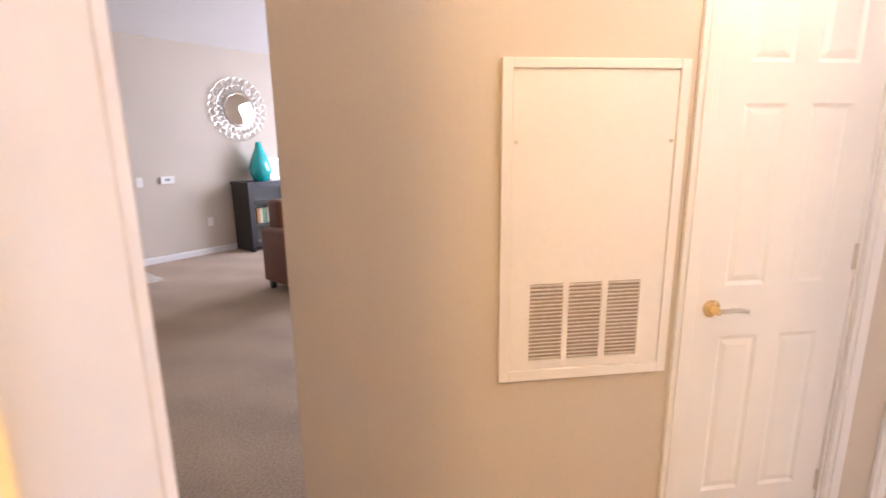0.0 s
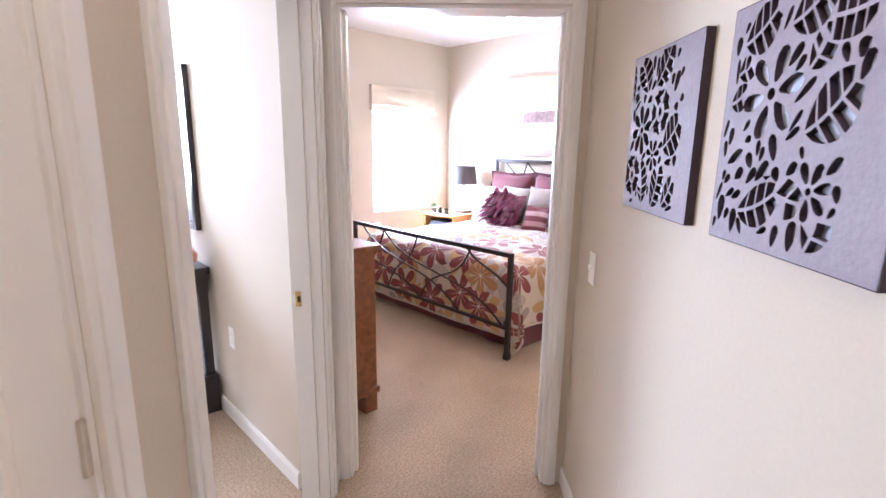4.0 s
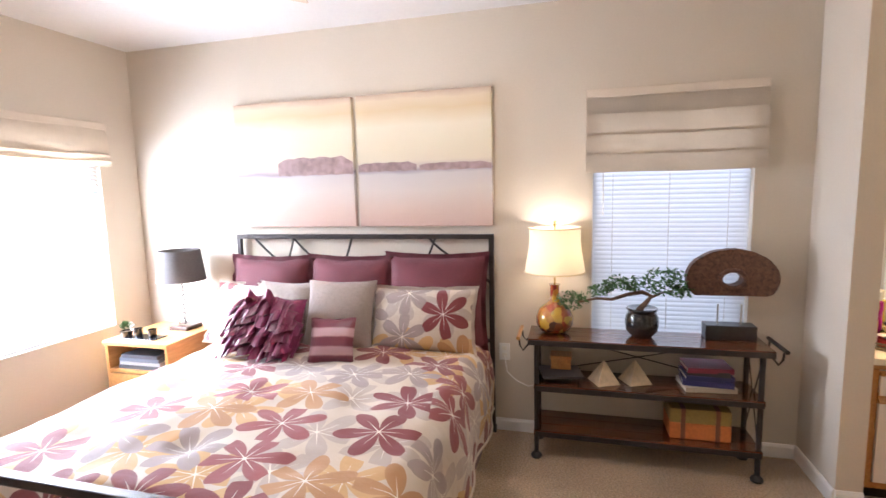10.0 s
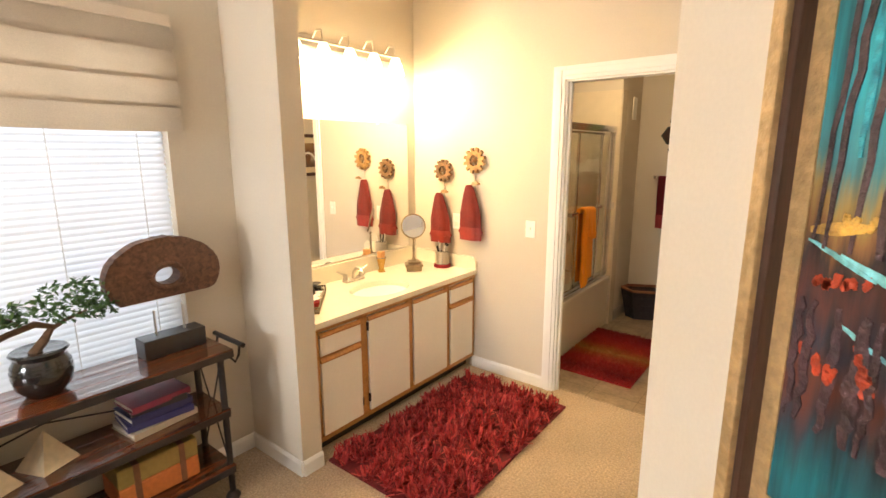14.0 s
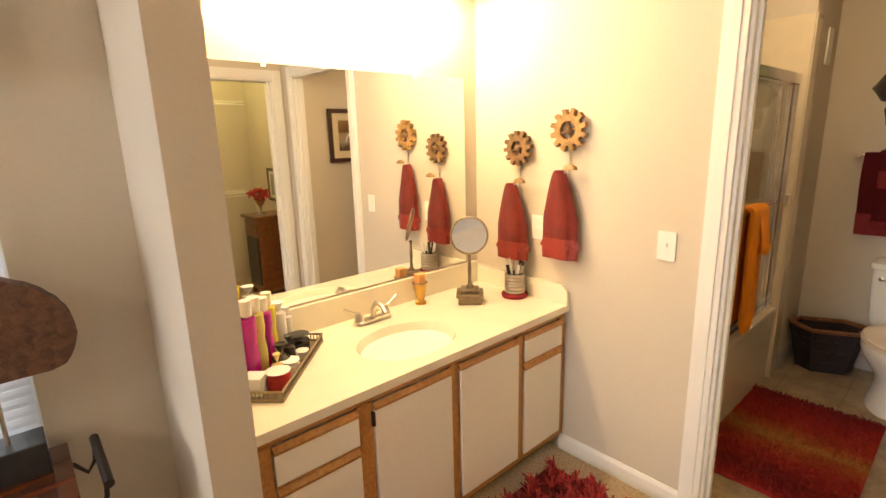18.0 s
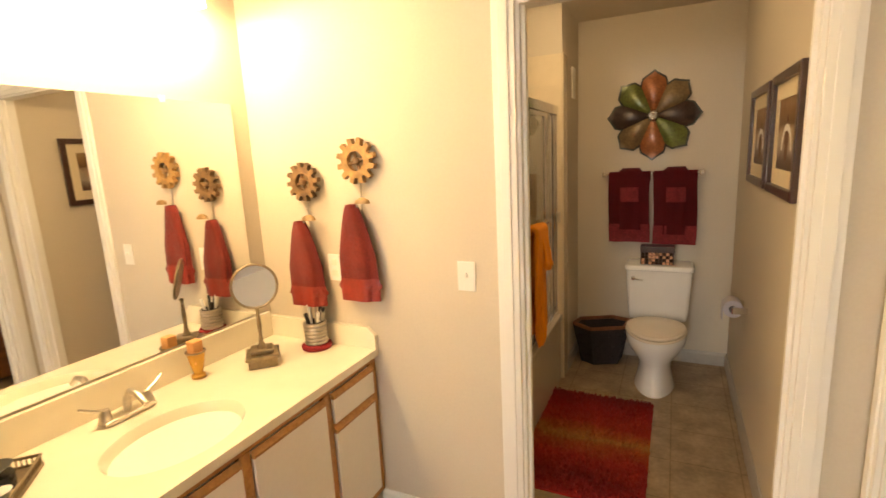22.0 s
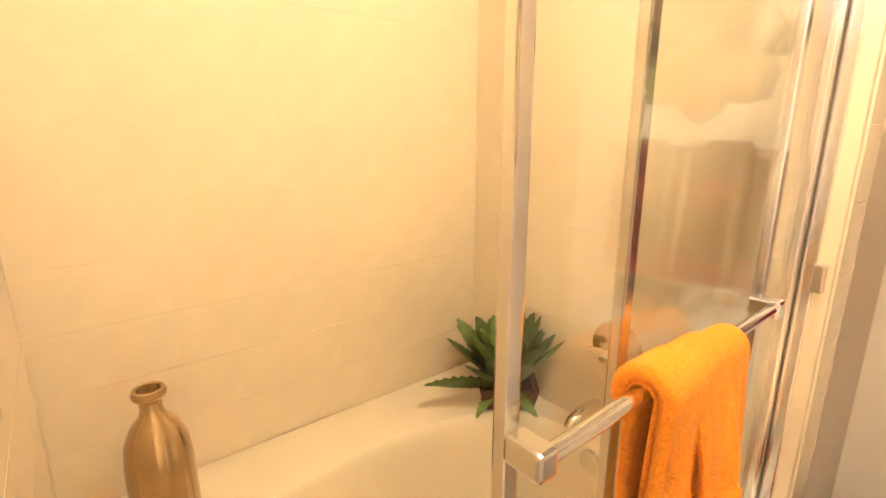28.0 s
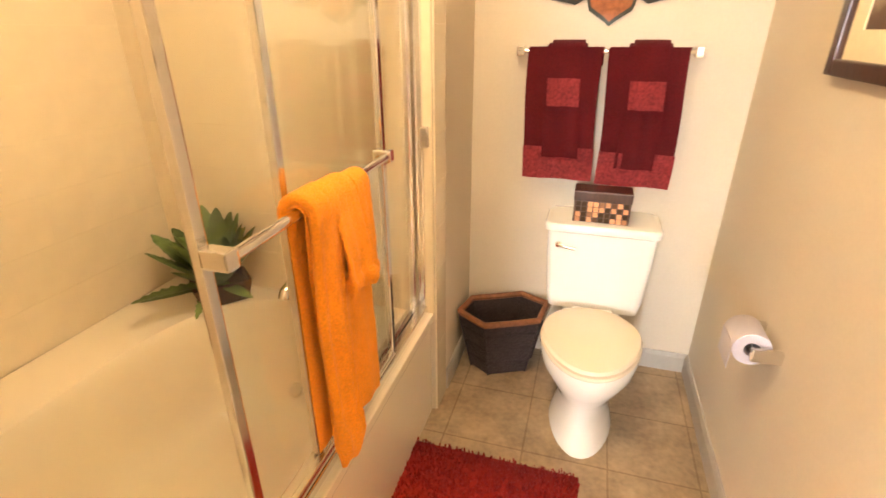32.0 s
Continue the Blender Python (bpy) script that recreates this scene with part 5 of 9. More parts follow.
cb = bmesh.new()
uv_sheet(cb, 96, 92, comforter_at, lambda u, v: (u * 2.4, v * 2.4))
cf = whole("comforter", cb, M_FLORAL, pose(5.40, 5.44, 0), "floral comforter in wine, taupe, gold and cream", "comforter", smooth=True)
hem = [comforter_at(0, k / 60) for k in range(61)] + [comforter_at(k / 80, 1) for k in range(1, 81)] + [comforter_at(1, 1 - k / 60) for k in range(1, 61)]
part("hem_piping", tube(bmesh.new(), hem, 0.009, 6), M_FLORAL, cf, "", True)
sol = cf.modifiers.new("thickness", "SOLIDIFY")
sol.thickness, sol.offset = 0.025, -1


def cushion(name, w, h, thick, m, material, label, group="", flange=0.0, wear=0.01, n=18, pinch=0.07, seed=0):
    """A stuffed pillow in local x (across) and z (up), thick in y."""
    bm = bmesh.new()
    for side in (1, -1):
        def at(u, v):
            a, b = 2 * u - 1, 2 * v - 1
            e = max(0.0, (1 - a * a) * (1 - b * b)) ** 0.42
            k = 1 - pinch * (1 - (b * b if abs(a) > abs(b) else a * a))
            wv = wear * noise.noise((a * 2 + seed, b * 2, side * 3.0))
            return (a * w / 2 * k, side * (thick / 2 * e) + wv, h / 2 + b * h / 2 * k + wv)
        uv_sheet(bm, n, n, at, lambda u, v: (u * w + seed * 0.37, v * h + seed * 0.21))
    bmesh.ops.remove_doubles(bm, verts=bm.verts, dist=0.0008)
    t = thing(name, m, label, "pillow", group)
    part("cushion_body", bm, material, t, "", True)
    if flange:
        fb = bmesh.new()
        ring = []
        for k in range(80):
            s = k / 20
            i, f = int(s), s - int(s)
            c = [(-1, -1), (1, -1), (1, 1), (-1, 1), (-1, -1)]
            ring.append((c[i][0] + (c[i + 1][0] - c[i][0]) * f, c[i][1] + (c[i + 1][1] - c[i][1]) * f))
        inn, out = [], []
        for k, (a, b) in enumerate(ring):
            kk = 1 - pinch * (1 - (b * b if abs(a) > abs(b) else a * a))
            inn.append(fb.verts.new((a * w / 2 * kk * 0.985, 0, h / 2 + b * h / 2 * kk * 0.985)))
            wv = 0.012 * math.sin(k * 1.3 + seed)
            out.append(fb.verts.new((a * (w / 2 * kk + flange), wv, h / 2 + b * (h / 2 * kk + flange))))
        for k in range(80):
            fb.faces.new((inn[k], inn[(k + 1) % 80], out[(k + 1) % 80], out[k]))
        bmesh.ops.solidify(fb, geom=fb.faces[:], thickness=0.008)
        part("flange", fb, material, t, "", True)
    return t


def on_bed(x, y, z, lean, turn=0.0):
    """Stands a pillow with its face towards the foot of the bed."""
    return pose(x, y, z, 0, 0, -90 + turn) @ pose(0, 0, 0, -lean)


cushion("euro_pillow", 0.60, 0.56, 0.20, on_bed(5.30, 6.07, 0.63, 12), M_WINE, "large quilted burgundy square pillow with flange", "burgundy pillows", 0.03, seed=1)
cushion("euro_pillow", 0.60, 0.56, 0.20, on_bed(5.29, 5.45, 0.64, 13), M_WINE, "large quilted burgundy square pillow with flange", "burgundy pillows", 0.03, seed=2)
cushion("euro_pillow", 0.64, 0.57, 0.20, on_bed(5.30, 4.84, 0.65, 12, 3), M_WINE, "large quilted burgundy square pillow with flange", "burgundy pillows", 0.03, seed=3)
cushion("pillow_sham", 0.66, 0.42, 0.17, on_bed(5.12, 6.14, 0.63, 24, -6), M_FLORAL, "floral pillow sham matching the comforter", "floral shams", 0.02, seed=4)
cushion("pillow_sham", 0.66, 0.40, 0.17, on_bed(5.12, 4.88, 0.65, 22, 4), M_FLORAL, "floral pillow sham matching the comforter", "floral shams", 0.02, seed=5)
cushion("throw_pillow", 0.46, 0.44, 0.15, on_bed(5.04, 5.83, 0.65, 24, -4), M_TAUPE, "square taupe quilted throw pillow", "taupe pillows", seed=6)
cushion("throw_pillow", 0.46, 0.46, 0.15, on_bed(5.03, 5.40, 0.65, 24, 6), M_TAUPE, "square taupe quilted throw pillow", "taupe pillows", seed=7)
M_SEQUIN = banded("sequin_stripe", [(0.0, (0.13, 0.02, 0.035)), (0.16, (0.13, 0.02, 0.035)), (0.2, (0.40, 0.24, 0.26)), (0.34, (0.40, 0.24, 0.26)), (0.38, (0.13, 0.02, 0.035)), (0.55, (0.13, 0.02, 0.035)), (0.59, (0.44, 0.28, 0.29)), (0.74, (0.44, 0.28, 0.29)), (0.78, (0.14, 0.02, 0.035))], "Z", 0.0, 0.27, 0.01, 20, 0.3)
cushion("sequin_pillow", 0.27, 0.27, 0.09, on_bed(4.80, 5.32, 0.66, 26, 10), M_SEQUIN, "small striped pillow with silver sequins", seed=8)
ruf = cushion("ruffled_pillow", 0.46, 0.38, 0.25, on_bed(4.87, 5.80, 0.640, 24, -6), M_PLUM, "plum taffeta pillow covered in gathered ruffles", seed=9)
rr = random.Random(4)
for k in range(6):
    z = 0.050 + k * 0.058
    half = 0.262 * math.sqrt(max(0.1, 1 - ((z - 0.165) / 0.25) ** 2))
    ph = rr.uniform(0, 6)

    def frill(u, v, z=z, half=half, ph=ph):
        a = 2 * u - 1
        base = 0.125 * max(0.0, (1 - (a * half / 0.25) ** 2) * (1 - ((z - 0.18) / 0.21) ** 2)) ** 0.42
        wv = (math.sin(u * 40 + ph + 1.6 * math.sin(u * 7 + ph)) + 0.4 * math.sin(u * 93 + ph * 2)) * v ** 0.7
        sag = 0.014 * math.sin(u * 11 + ph * 3) * v
        return (a * half * (1 + 0.10 * v) + 0.008 * math.sin(u * 80 + ph) * v, -base - 0.004 - 0.060 * v ** 0.8 + wv * 0.024, z + 0.030 - 0.078 * v * v + wv * 0.014 + sag - 0.03 * a * a)
    part("ruffle", grid_sheet(bmesh.new(), 150, 6, frill), M_PLUM, ruf, "", True)
for s_ in (-1, 1):
    def loop_of_bow(u, v, s_=s_):
        a = u * math.pi
        return (s_ * (0.012 + 0.075 * math.sin(a) ** 0.8), -0.150 - 0.035 * math.sin(2 * a), 0.335 + 0.030 * math.cos(a) * math.sin(a) * 2 + (v - 0.5) * (0.02 + 0.055 * math.sin(a)))
    part("bow_loop", grid_sheet(bmesh.new(), 16, 4, loop_of_bow), M_PLUM, ruf, "", True)

# paintings over the bed
M_CANVAS = banded("landscape_canvas", [(0.0, (0.50, 0.34, 0.27)), (0.12, (0.56, 0.42, 0.34)), (0.28, (0.58, 0.51, 0.45)), (0.39, (0.52, 0.48, 0.46)), (0.425, (0.30, 0.25, 0.27)), (0.45, (0.50, 0.42, 0.36)), (0.50, (0.66, 0.58, 0.43)), (0.62, (0.70, 0.62, 0.45)), (0.76, (0.74, 0.66, 0.50)), (0.88, (0.64, 0.50, 0.30)), (0.95, (0.66, 0.54, 0.38)), (1.0, (0.48, 0.34, 0.25))], "Z", 0.0, 0.877, 0.022, 2.6, 0.7, (0.7, 0.7, 1.8), 5.0)
M_CLIFF = mat("cliff_paint", (0.30, 0.21, 0.20), 0.8, 0, 0.2, 20, 0.25, 5)
for y, cliffs in ((6.36, ((0.34, 0.918, 0.362, 0.49),)), (5.405, ((0.004, 0.42, 0.372, 0.432), (0.44, 0.918, 0.370, 0.418)))):
    p = thing("landscape_painting", pose(EAST, y, 1.395, 0, 0, -90), "unframed canvas of a hazy cream shoreline", "painting", "paired landscape canvases")
    part("canvas", boxed(0, -0.04, 0, 0.922, -0.002, 0.877, 0.004), M_CANVAS, p)
    for a, b, z0, z1 in cliffs:
        cl = bmesh.new()
        n = 14
        lo = [cl.verts.new((a + (b - a) * i / n, -0.0412, z0 + 0.003 * math.sin(i * 2.1))) for i in range(n + 1)]
        hi = [cl.verts.new((a + (b - a) * i / n, -0.0412, z0 + (z1 - z0) * (0.95 + 0.05 * math.sin(i * 1.7)) * min(1, 0.72 + min(i, n - i) * 0.14))) for i in range(n + 1)]
        for i in range(n):
            cl.faces.new((lo[i], lo[i + 1], hi[i + 1], hi[i]))
        part("painted_headland", cl, M_CLIFF, p, "dark brushed headland")

# flower prints
rnd = random.Random(11)
M_PRINT = mat("print_ground", (0.56, 0.48, 0.34), 0.5, 0, 0.10, 30, 0.30, 5)
INKS = {"slate": (0.12, 0.095, 0.105), "blue": (0.34, 0.47, 0.54), "rust": (0.46, 0.20, 0.10), "rose": (0.42, 0.24, 0.21), "plum": (0.24, 0.075, 0.085), "gold": (0.44, 0.27, 0.11), "olive": (0.38, 0.35, 0.22), "white": (0.82, 0.80, 0.75)}
INKS = {k: mat("ink_" + k, c, 0.6, 0, 0.08, 60) for k, c in INKS.items()}


def inked(t, name, ink, shapes, y):
    """Flat printed shapes, a hair's breadth thick, one mesh for one flower."""
    bm = bmesh.new()
    for k, ring in enumerate(shapes):
        front = y - 0.0005 - 0.00002 * (k % 8)
        lo, hi = [bm.verts.new((x, y, z)) for x, z in ring], [bm.verts.new((x, front, z)) for x, z in ring]
        bm.faces.new(hi)
        for a in range(len(ring)):
            b = (a + 1) % len(ring)
            bm.faces.new((lo[a], lo[b], hi[b], hi[a]))
    part(name, bm, INKS[ink], t)


def petals(cx, cz, r, n, wide, turn, tip=1.0, start=0.1):
    """Rings of n petals; a tip below 1 notches their ends."""
    out = []
    for k in range(n):
        a = math.tau * k / n + turn
        left, right = [], []
        for i in range(9):
            q = i / 8
            d = r * (start + (1 - start) * q)
            w = r * wide * (math.sin(math.pi * min(0.99, 0.06 + q * 0.86)) ** 0.7 if tip >= 1 else 0.25 + 0.75 * q ** 0.8)
            left.append((d, w)), right.append((d, -w))
        ring = left + ([(r * tip, 0.0)] if tip < 1 else [(r * 1.02, 0.0)]) + right[::-1]
        out.append([(cx + d * math.cos(a) - w * math.sin(a), cz + d * math.sin(a) + w * math.cos(a)) for d, w in ring])
    return out


def disc(cx, cz, r):
    return [[(cx + r * math.cos(math.tau * k / 18), cz + r * math.sin(math.tau * k / 18)) for k in range(18)]]


P0, PW, PH = 0.097, 0.506, 0.471


def bloom(t, fx, fy, r, ink, n, wide, turn, tip, hearts, y=-0.0076):
    cx, cz = P0 + fx * PW, P0 + (1 - fy) * PH
    inked(t, "printed_flower", ink, petals(cx, cz, r, n, wide, turn, tip), y)
    for k, (hi_, kind, size) in enumerate(hearts):
        shapes = disc(cx, cz, size) if kind == "disc" else petals(cx, cz, size, 10 if kind == "ring" else 8, 0.26, 0.2, 1.0, 0.35)
        inked(t, "flower_centre", hi_, shapes, y - 0.0008 * (k + 1))


PRINTS = (
    (1.51, (("blue", 0.22, 0.27, 0.110, 6, 0.42, 0.25, 1.0, (("slate", "disc", 0.040), ("white", "dots", 0.050), ("gold", "disc", 0.020))), ("blue", 0.64, 0.64, 0.100, 4, 0.40, 0.95, 1.0, ()), ("slate", 0.64, 0.64, 0.125, 4, 0.40, 0.15, 0.74, (("white", "disc", 0.040), ("slate", "disc", 0.034), ("white", "disc", 0.030), ("blue", "disc", 0.018))), ("gold", 0.21, 0.87, 0.055, 6, 0.36, 0.3, 1.0, (("rust", "disc", 0.012),)), ("rose", 0.79, 0.17, 0.062, 6, 0.38, 0.1, 1.0, (("plum", "disc", 0.014),))), ((0.56, 0.06), (0.50, 0.16), (0.21, 0.66), (0.90, 0.88), (0.94, 0.64))),
    (0.82, (("rust", 0.20, 0.27, 0.100, 6, 0.50, 0.1, 1.0, (("slate", "dots", 0.088), ("rust", "disc", 0.050), ("white", "disc", 0.033), ("blue", "disc", 0.024))), ("blue", 0.66, 0.40, 0.105, 4, 0.40, 0.75, 1.0, ()), ("slate", 0.64, 0.38, 0.100, 8, 0.38, 0.0, 0.88, (("white", "ring", 0.060), ("slate", "disc", 0.034), ("gold", "disc", 0.024))), ("white", 0.27, 0.78, 0.078, 6, 0.30, 0.62, 1.0, ()), ("plum", 0.27, 0.78, 0.070, 6, 0.30, 0.1, 1.0, (("gold", "disc", 0.010),)), ("blue", 0.76, 0.80, 0.092, 6, 0.42, 0.25, 1.0, (("white", "disc", 0.036),))), ((0.70, 0.05), (0.86, 0.11), (0.50, 0.92), (0.42, 0.60), (0.94, 0.52))),
)
for z0, flowers, whites in PRINTS:
    t = picture_frame("flower_print", 0.70, 0.665, 0.042, 0.028, M_BROWNFRAME, M_PAPER, pose(3.152, NORTH, z0), "framed flower print with cream mat and dark frame", 0.055, M_PRINT, "paired flower prints")
    for k, (ink, *rest) in enumerate(flowers):
        bloom(t, *rest[:3], ink, *rest[3:], -0.0076 - 0.0008 * k)
    for fx, fy in whites:
        bloom(t, fx, fy, 0.020, "white", 5, 0.40, 0.3, 1.0, (("slate", "disc", 0.006),))
    leaves = []
    for _ in range(38):
        leaves += petals(rnd.uniform(0.15, 0.55), rnd.uniform(0.15, 0.52), rnd.uniform(0.03, 0.05), 1, 0.22, rnd.uniform(0, 6.28))
    inked(t, "printed_leaves", "olive", leaves, -0.0070)
outlet("wall_outlet", pose(4.36, NORTH, 0.50), "white wall outlet under the window")
outlet("wall_outlet", pose(EAST, 4.42, 0.55, 0, 0, -90), "white wall outlet beside the bed")
whole("lamp_cord", tube(bmesh.new(), [(EAST - 0.012, 4.42, 0.53), (EAST - 0.03, 4.40, 0.42), (EAST - 0.02, 4.34, 0.36), (EAST - 0.03, 4.26, 0.33), (EAST - 0.02, 4.2, 0.35)], 0.0035, 6), M_PLASTIC, Matrix(), "thin white lamp cord drooping along the wall", "cord", smooth=True)

# nightstand
ns = thing("nightstand", pose(4.93, 6.58, 0), "small honey-wood nightstand with an open shelf", "nightstand")
part("top", boxed(-0.01, -0.01, 0.63, 0.51, 0.53, 0.66, 0.005), M_NIGHT, ns)
for y in (0.0, 0.50):
    part("side_panel", boxed(0, y, 0, 0.50, y + 0.02, 0.63), M_NIGHT, ns)
part("back_panel", boxed(0.485, 0.02, 0.0, 0.50, 0.50, 0.63), M_NIGHT, ns)
part("shelf", boxed(0.005, 0.02, 0.44, 0.485, 0.50, 0.46), M_NIGHT, ns)
dw = part("drawer", boxed(0.0, 0.02, 0.12, 0.485, 0.50, 0.43, 0.003), M_NIGHT, ns)
part("drawer_pull", boxed(-0.012, 0.22, 0.28, 0.0, 0.30, 0.295, 0.003), M_IRON, dw)
for k, (c, z, w, d) in enumerate((((0.06, 0.06, 0.07), 0.46, 0.30, 0.36), ((0.30, 0.29, 0.28), 0.488, 0.28, 0.34), ((0.10, 0.11, 0.14), 0.514, 0.26, 0.33), ((0.05, 0.05, 0.06), 0.538, 0.24, 0.30))):
    whole("book", boxed(0, 0, 0, w, d, 0.023, 0.002), mat("shelf_book_%d" % k, c, 0.5, 0, 0.06, 50), pose(4.95, 6.66 + 0.01 * k, z + 0.001), "dark book lying on the nightstand shelf", "book", "books in the nightstand")
nl = thing("table_lamp", pose(5.30, 6.76, 0.66), "nightstand lamp with charcoal shade and scrolled wire base", "lamp")
part("base_plate", boxed(-0.08, -0.08, 0, 0.08, 0.08, 0.03, 0.006), M_BROWNFRAME, nl)
sc = bmesh.new()
for k in range(7):
    z, s = 0.06 + k * 0.042, 1 if k % 2 else -1
    tube(sc, [(s * 0.026 + 0.03 * math.cos(a), 0.01 * math.sin(2 * a), z + 0.024 * math.sin(a)) for a in (2 * math.pi * j / 14 for j in range(15))], 0.0035, 5)
tube(sc, [(0, 0, 0.03), (0, 0, 0.36)], 0.004, 6)
part("wire_scroll", sc, M_IRON, nl, "dark scrolled wire stem", True)
part("shade", lathe(bmesh.new(), [(0.165, 0.36), (0.140, 0.585), (0.137, 0.585), (0.162, 0.36)], 32), mat("charcoal_shade", (0.10, 0.09, 0.085), 0.8, 0, 0.1, 120), nl, "tapered charcoal fabric shade", True)
pl = thing("succulent", pose(5.02, 7.0, 0.66), "small green succulent in a dark pot", "plant")
part("pot", lathe(bmesh.new(), [(0, 0), (0.03, 0), (0.042, 0.05), (0.038, 0.05), (0.034, 0.045), (0, 0.045)], 18), M_BLACKC, pl, "", True)
lf = bmesh.new()
for k in range(60):
    a, b, r = rnd.uniform(0, 6.28), rnd.uniform(0.2, 1.4), 0.045
    c = Vector((r * math.cos(a) * math.cos(b), r * math.sin(a) * math.cos(b), 0.06 + r * math.sin(b)))
    s = Vector((-math.sin(a), math.cos(a), 0)) * 0.009
    d = (c - Vector((0, 0, 0.05))).normalized() * 0.02
    v = [lf.verts.new(p) for p in (c - d, c + s, c + d, c - s)]
    lf.faces.new(v)
part("leaves", lf, M_LEAF, pl)
whole("candle_tray", boxed(-0.06, -0.13, 0, 0.06, 0.13, 0.008, 0.003), M_BLACKC, pose(5.04, 6.86, 0.66), "narrow black tray on the nightstand", "tray")
for y in (6.80, 6.92):
    whole("candle_cup", lathe(bmesh.new(), [(0, 0), (0.026, 0), (0.03, 0.055), (0.026, 0.055), (0.024, 0.01), (0, 0.01)], 18), M_BLACKC, pose(5.04, y, 0.669), "small black glass candle cup", "candle cup", "black candle cups", smooth=True)

# console table
con = thing("console_cart", pose(5.20, 2.97, 0), "iron and walnut console cart with three shelves", "console table")
CLN, CD = 1.25, 0.30
posts = [(0.03, 0.03), (CD - 0.03, 0.03), (0.03, CLN - 0.03), (CD - 0.03, CLN - 0.03)]
for x, y in posts:
    lg = part("leg", tube(bmesh.new(), [(x, y, 0.06), (x, y, 0.72)], 0.015, 10), M_IRON, con, "", True)
    part("caster", lathe(bmesh.new(), [(0, 0.0), (0.03, 0.0), (0.034, 0.012), (0.028, 0.024), (0.014, 0.036), (0.014, 0.07), (0, 0.07)], 16, (x, y, 0)), M_IRON, lg, "", True)
for z, in ((0.715,), (0.435,), (0.15,)):
    sh = part("shelf", boxed(0.004, 0.02, z - 0.008, CD - 0.004, CLN - 0.02, z + 0.0035), M_IRON, con)
    for k in range(3):
        x0 = 0.004 + k * (CD - 0.008) / 3
        part("plank", boxed(x0, -0.02 if z > 0.7 else 0.015, z + 0.004, x0 + (CD - 0.008) / 3 - 0.0012, CLN + (0.02 if z > 0.7 else -0.015), z + 0.032, 0.002), M_WALNUT, sh)
    for x0, y0, x1, y1 in ((0, -0.02, 0.004, CLN + 0.02), (CD - 0.004, -0.02, CD, CLN + 0.02)):
        part("edge_bar", boxed(x0, y0 if z > 0.7 else 0.02, z - 0.006, x1, y1 if z > 0.7 else CLN - 0.02, z + 0.026, 0.001), M_IRON, sh)
for y, s in ((-0.02, -1), (CLN + 0.02, 1)):
    for x in (0.05, CD - 0.05):
        h = part("handle_bracket", tube(bmesh.new(), [(x, y, 0.70), (x, y + s * 0.03, 0.66), (x, y + s * 0.05, 0.69), (x, y + s * 0.055, 0.735)], 0.006, 8), M_IRON, con, "", True)
    part("handle_bar", tube(bmesh.new(), [(0.02, y + s * 0.058, 0.74), (CD - 0.02, y + s * 0.058, 0.74)], 0.012, 10), M_NIGHT if s > 0 else M_IRON, h, "", True)
braces = [((CD - 0.03, 0.03, 0.45), (CD - 0.03, CLN - 0.03, 0.72)), ((CD - 0.03, CLN - 0.03, 0.45), (CD - 0.03, 0.03, 0.72))]
for y in (0.03, CLN - 0.03):
    braces += [((0.03, y, 0.17), (CD - 0.03, y, 0.70)), ((CD - 0.03, y, 0.17), (0.03, y, 0.70))]
for a, b in braces:
    part("cross_brace", tube(bmesh.new(), [a, b], 0.004, 6), M_IRON, con, "thin crossed iron rod")
TOP = 0.748

M_LAMPGLAZE = mat("painted_glass", (0.42, 0.24, 0.03), 0.08, 0, 0.0, 1, coat=0.8)
nt, n_, lk_ = nodes_of(M_LAMPGLAZE)
vo = n_.new("ShaderNodeTexVoronoi")
tco = n_.new("ShaderNodeTexCoord")
vo.inputs["Scale"].default_value = 22
lk_.new(tco.outputs["Object"], vo.inputs["Vector"])
sepc = n_.new("ShaderNodeSeparateColor")
lk_.new(vo.outputs["Color"], sepc.inputs[0])
ramp_fill(M_LAMPGLAZE, sepc.outputs[0], [(0.0, (0.46, 0.27, 0.02)), (0.28, (0.36, 0.17, 0.02)), (0.42, (0.24, 0.02, 0.010)), (0.58, (0.30, 0.07, 0.012)), (0.70, (0.05, 0.025, 0.01)), (0.84, (0.42, 0.30, 0.05)), (0.95, (0.20, 0.02, 0.012))])
cl = thing("table_lamp", pose(5.37, 4.09, TOP), "lit lamp with gold and red floral glass base", "lamp")
part("base", lathe(bmesh.new(), [(0, 0), (0.05, 0), (0.085, 0.015), (0.112, 0.06), (0.112, 0.10), (0.09, 0.15), (0.045, 0.185), (0.026, 0.21), (0.028, 0.29), (0.035, 0.30), (0, 0.30)], 32), M_LAMPGLAZE, cl, "gold glass base painted with red flowers", True)
part("stem", tube(bmesh.new(), [(0, 0, 0.30), (0, 0, 0.66)], 0.006, 8), M_BRASS, cl)
part("finial", lathe(bmesh.new(), [(0, 0.655), (0.014, 0.66), (0.010, 0.672), (0.016, 0.682), (0, 0.69)], 12), M_BRASS, cl, "", True)
shd = part("shade", lathe(bmesh.new(), [(0.178, 0.375), (0.172, 0.42), (0.158, 0.50), (0.150, 0.57), (0.152, 0.645), (0.150, 0.645), (0.148, 0.57), (0.156, 0.50), (0.170, 0.42), (0.176, 0.375)], 36), M_SHADE, cl, "glowing cream fabric bell shade", True)
M_SHTRIM = mat("shade_trim", (0.62, 0.50, 0.32), 0.8, 0, 0.05, 60)
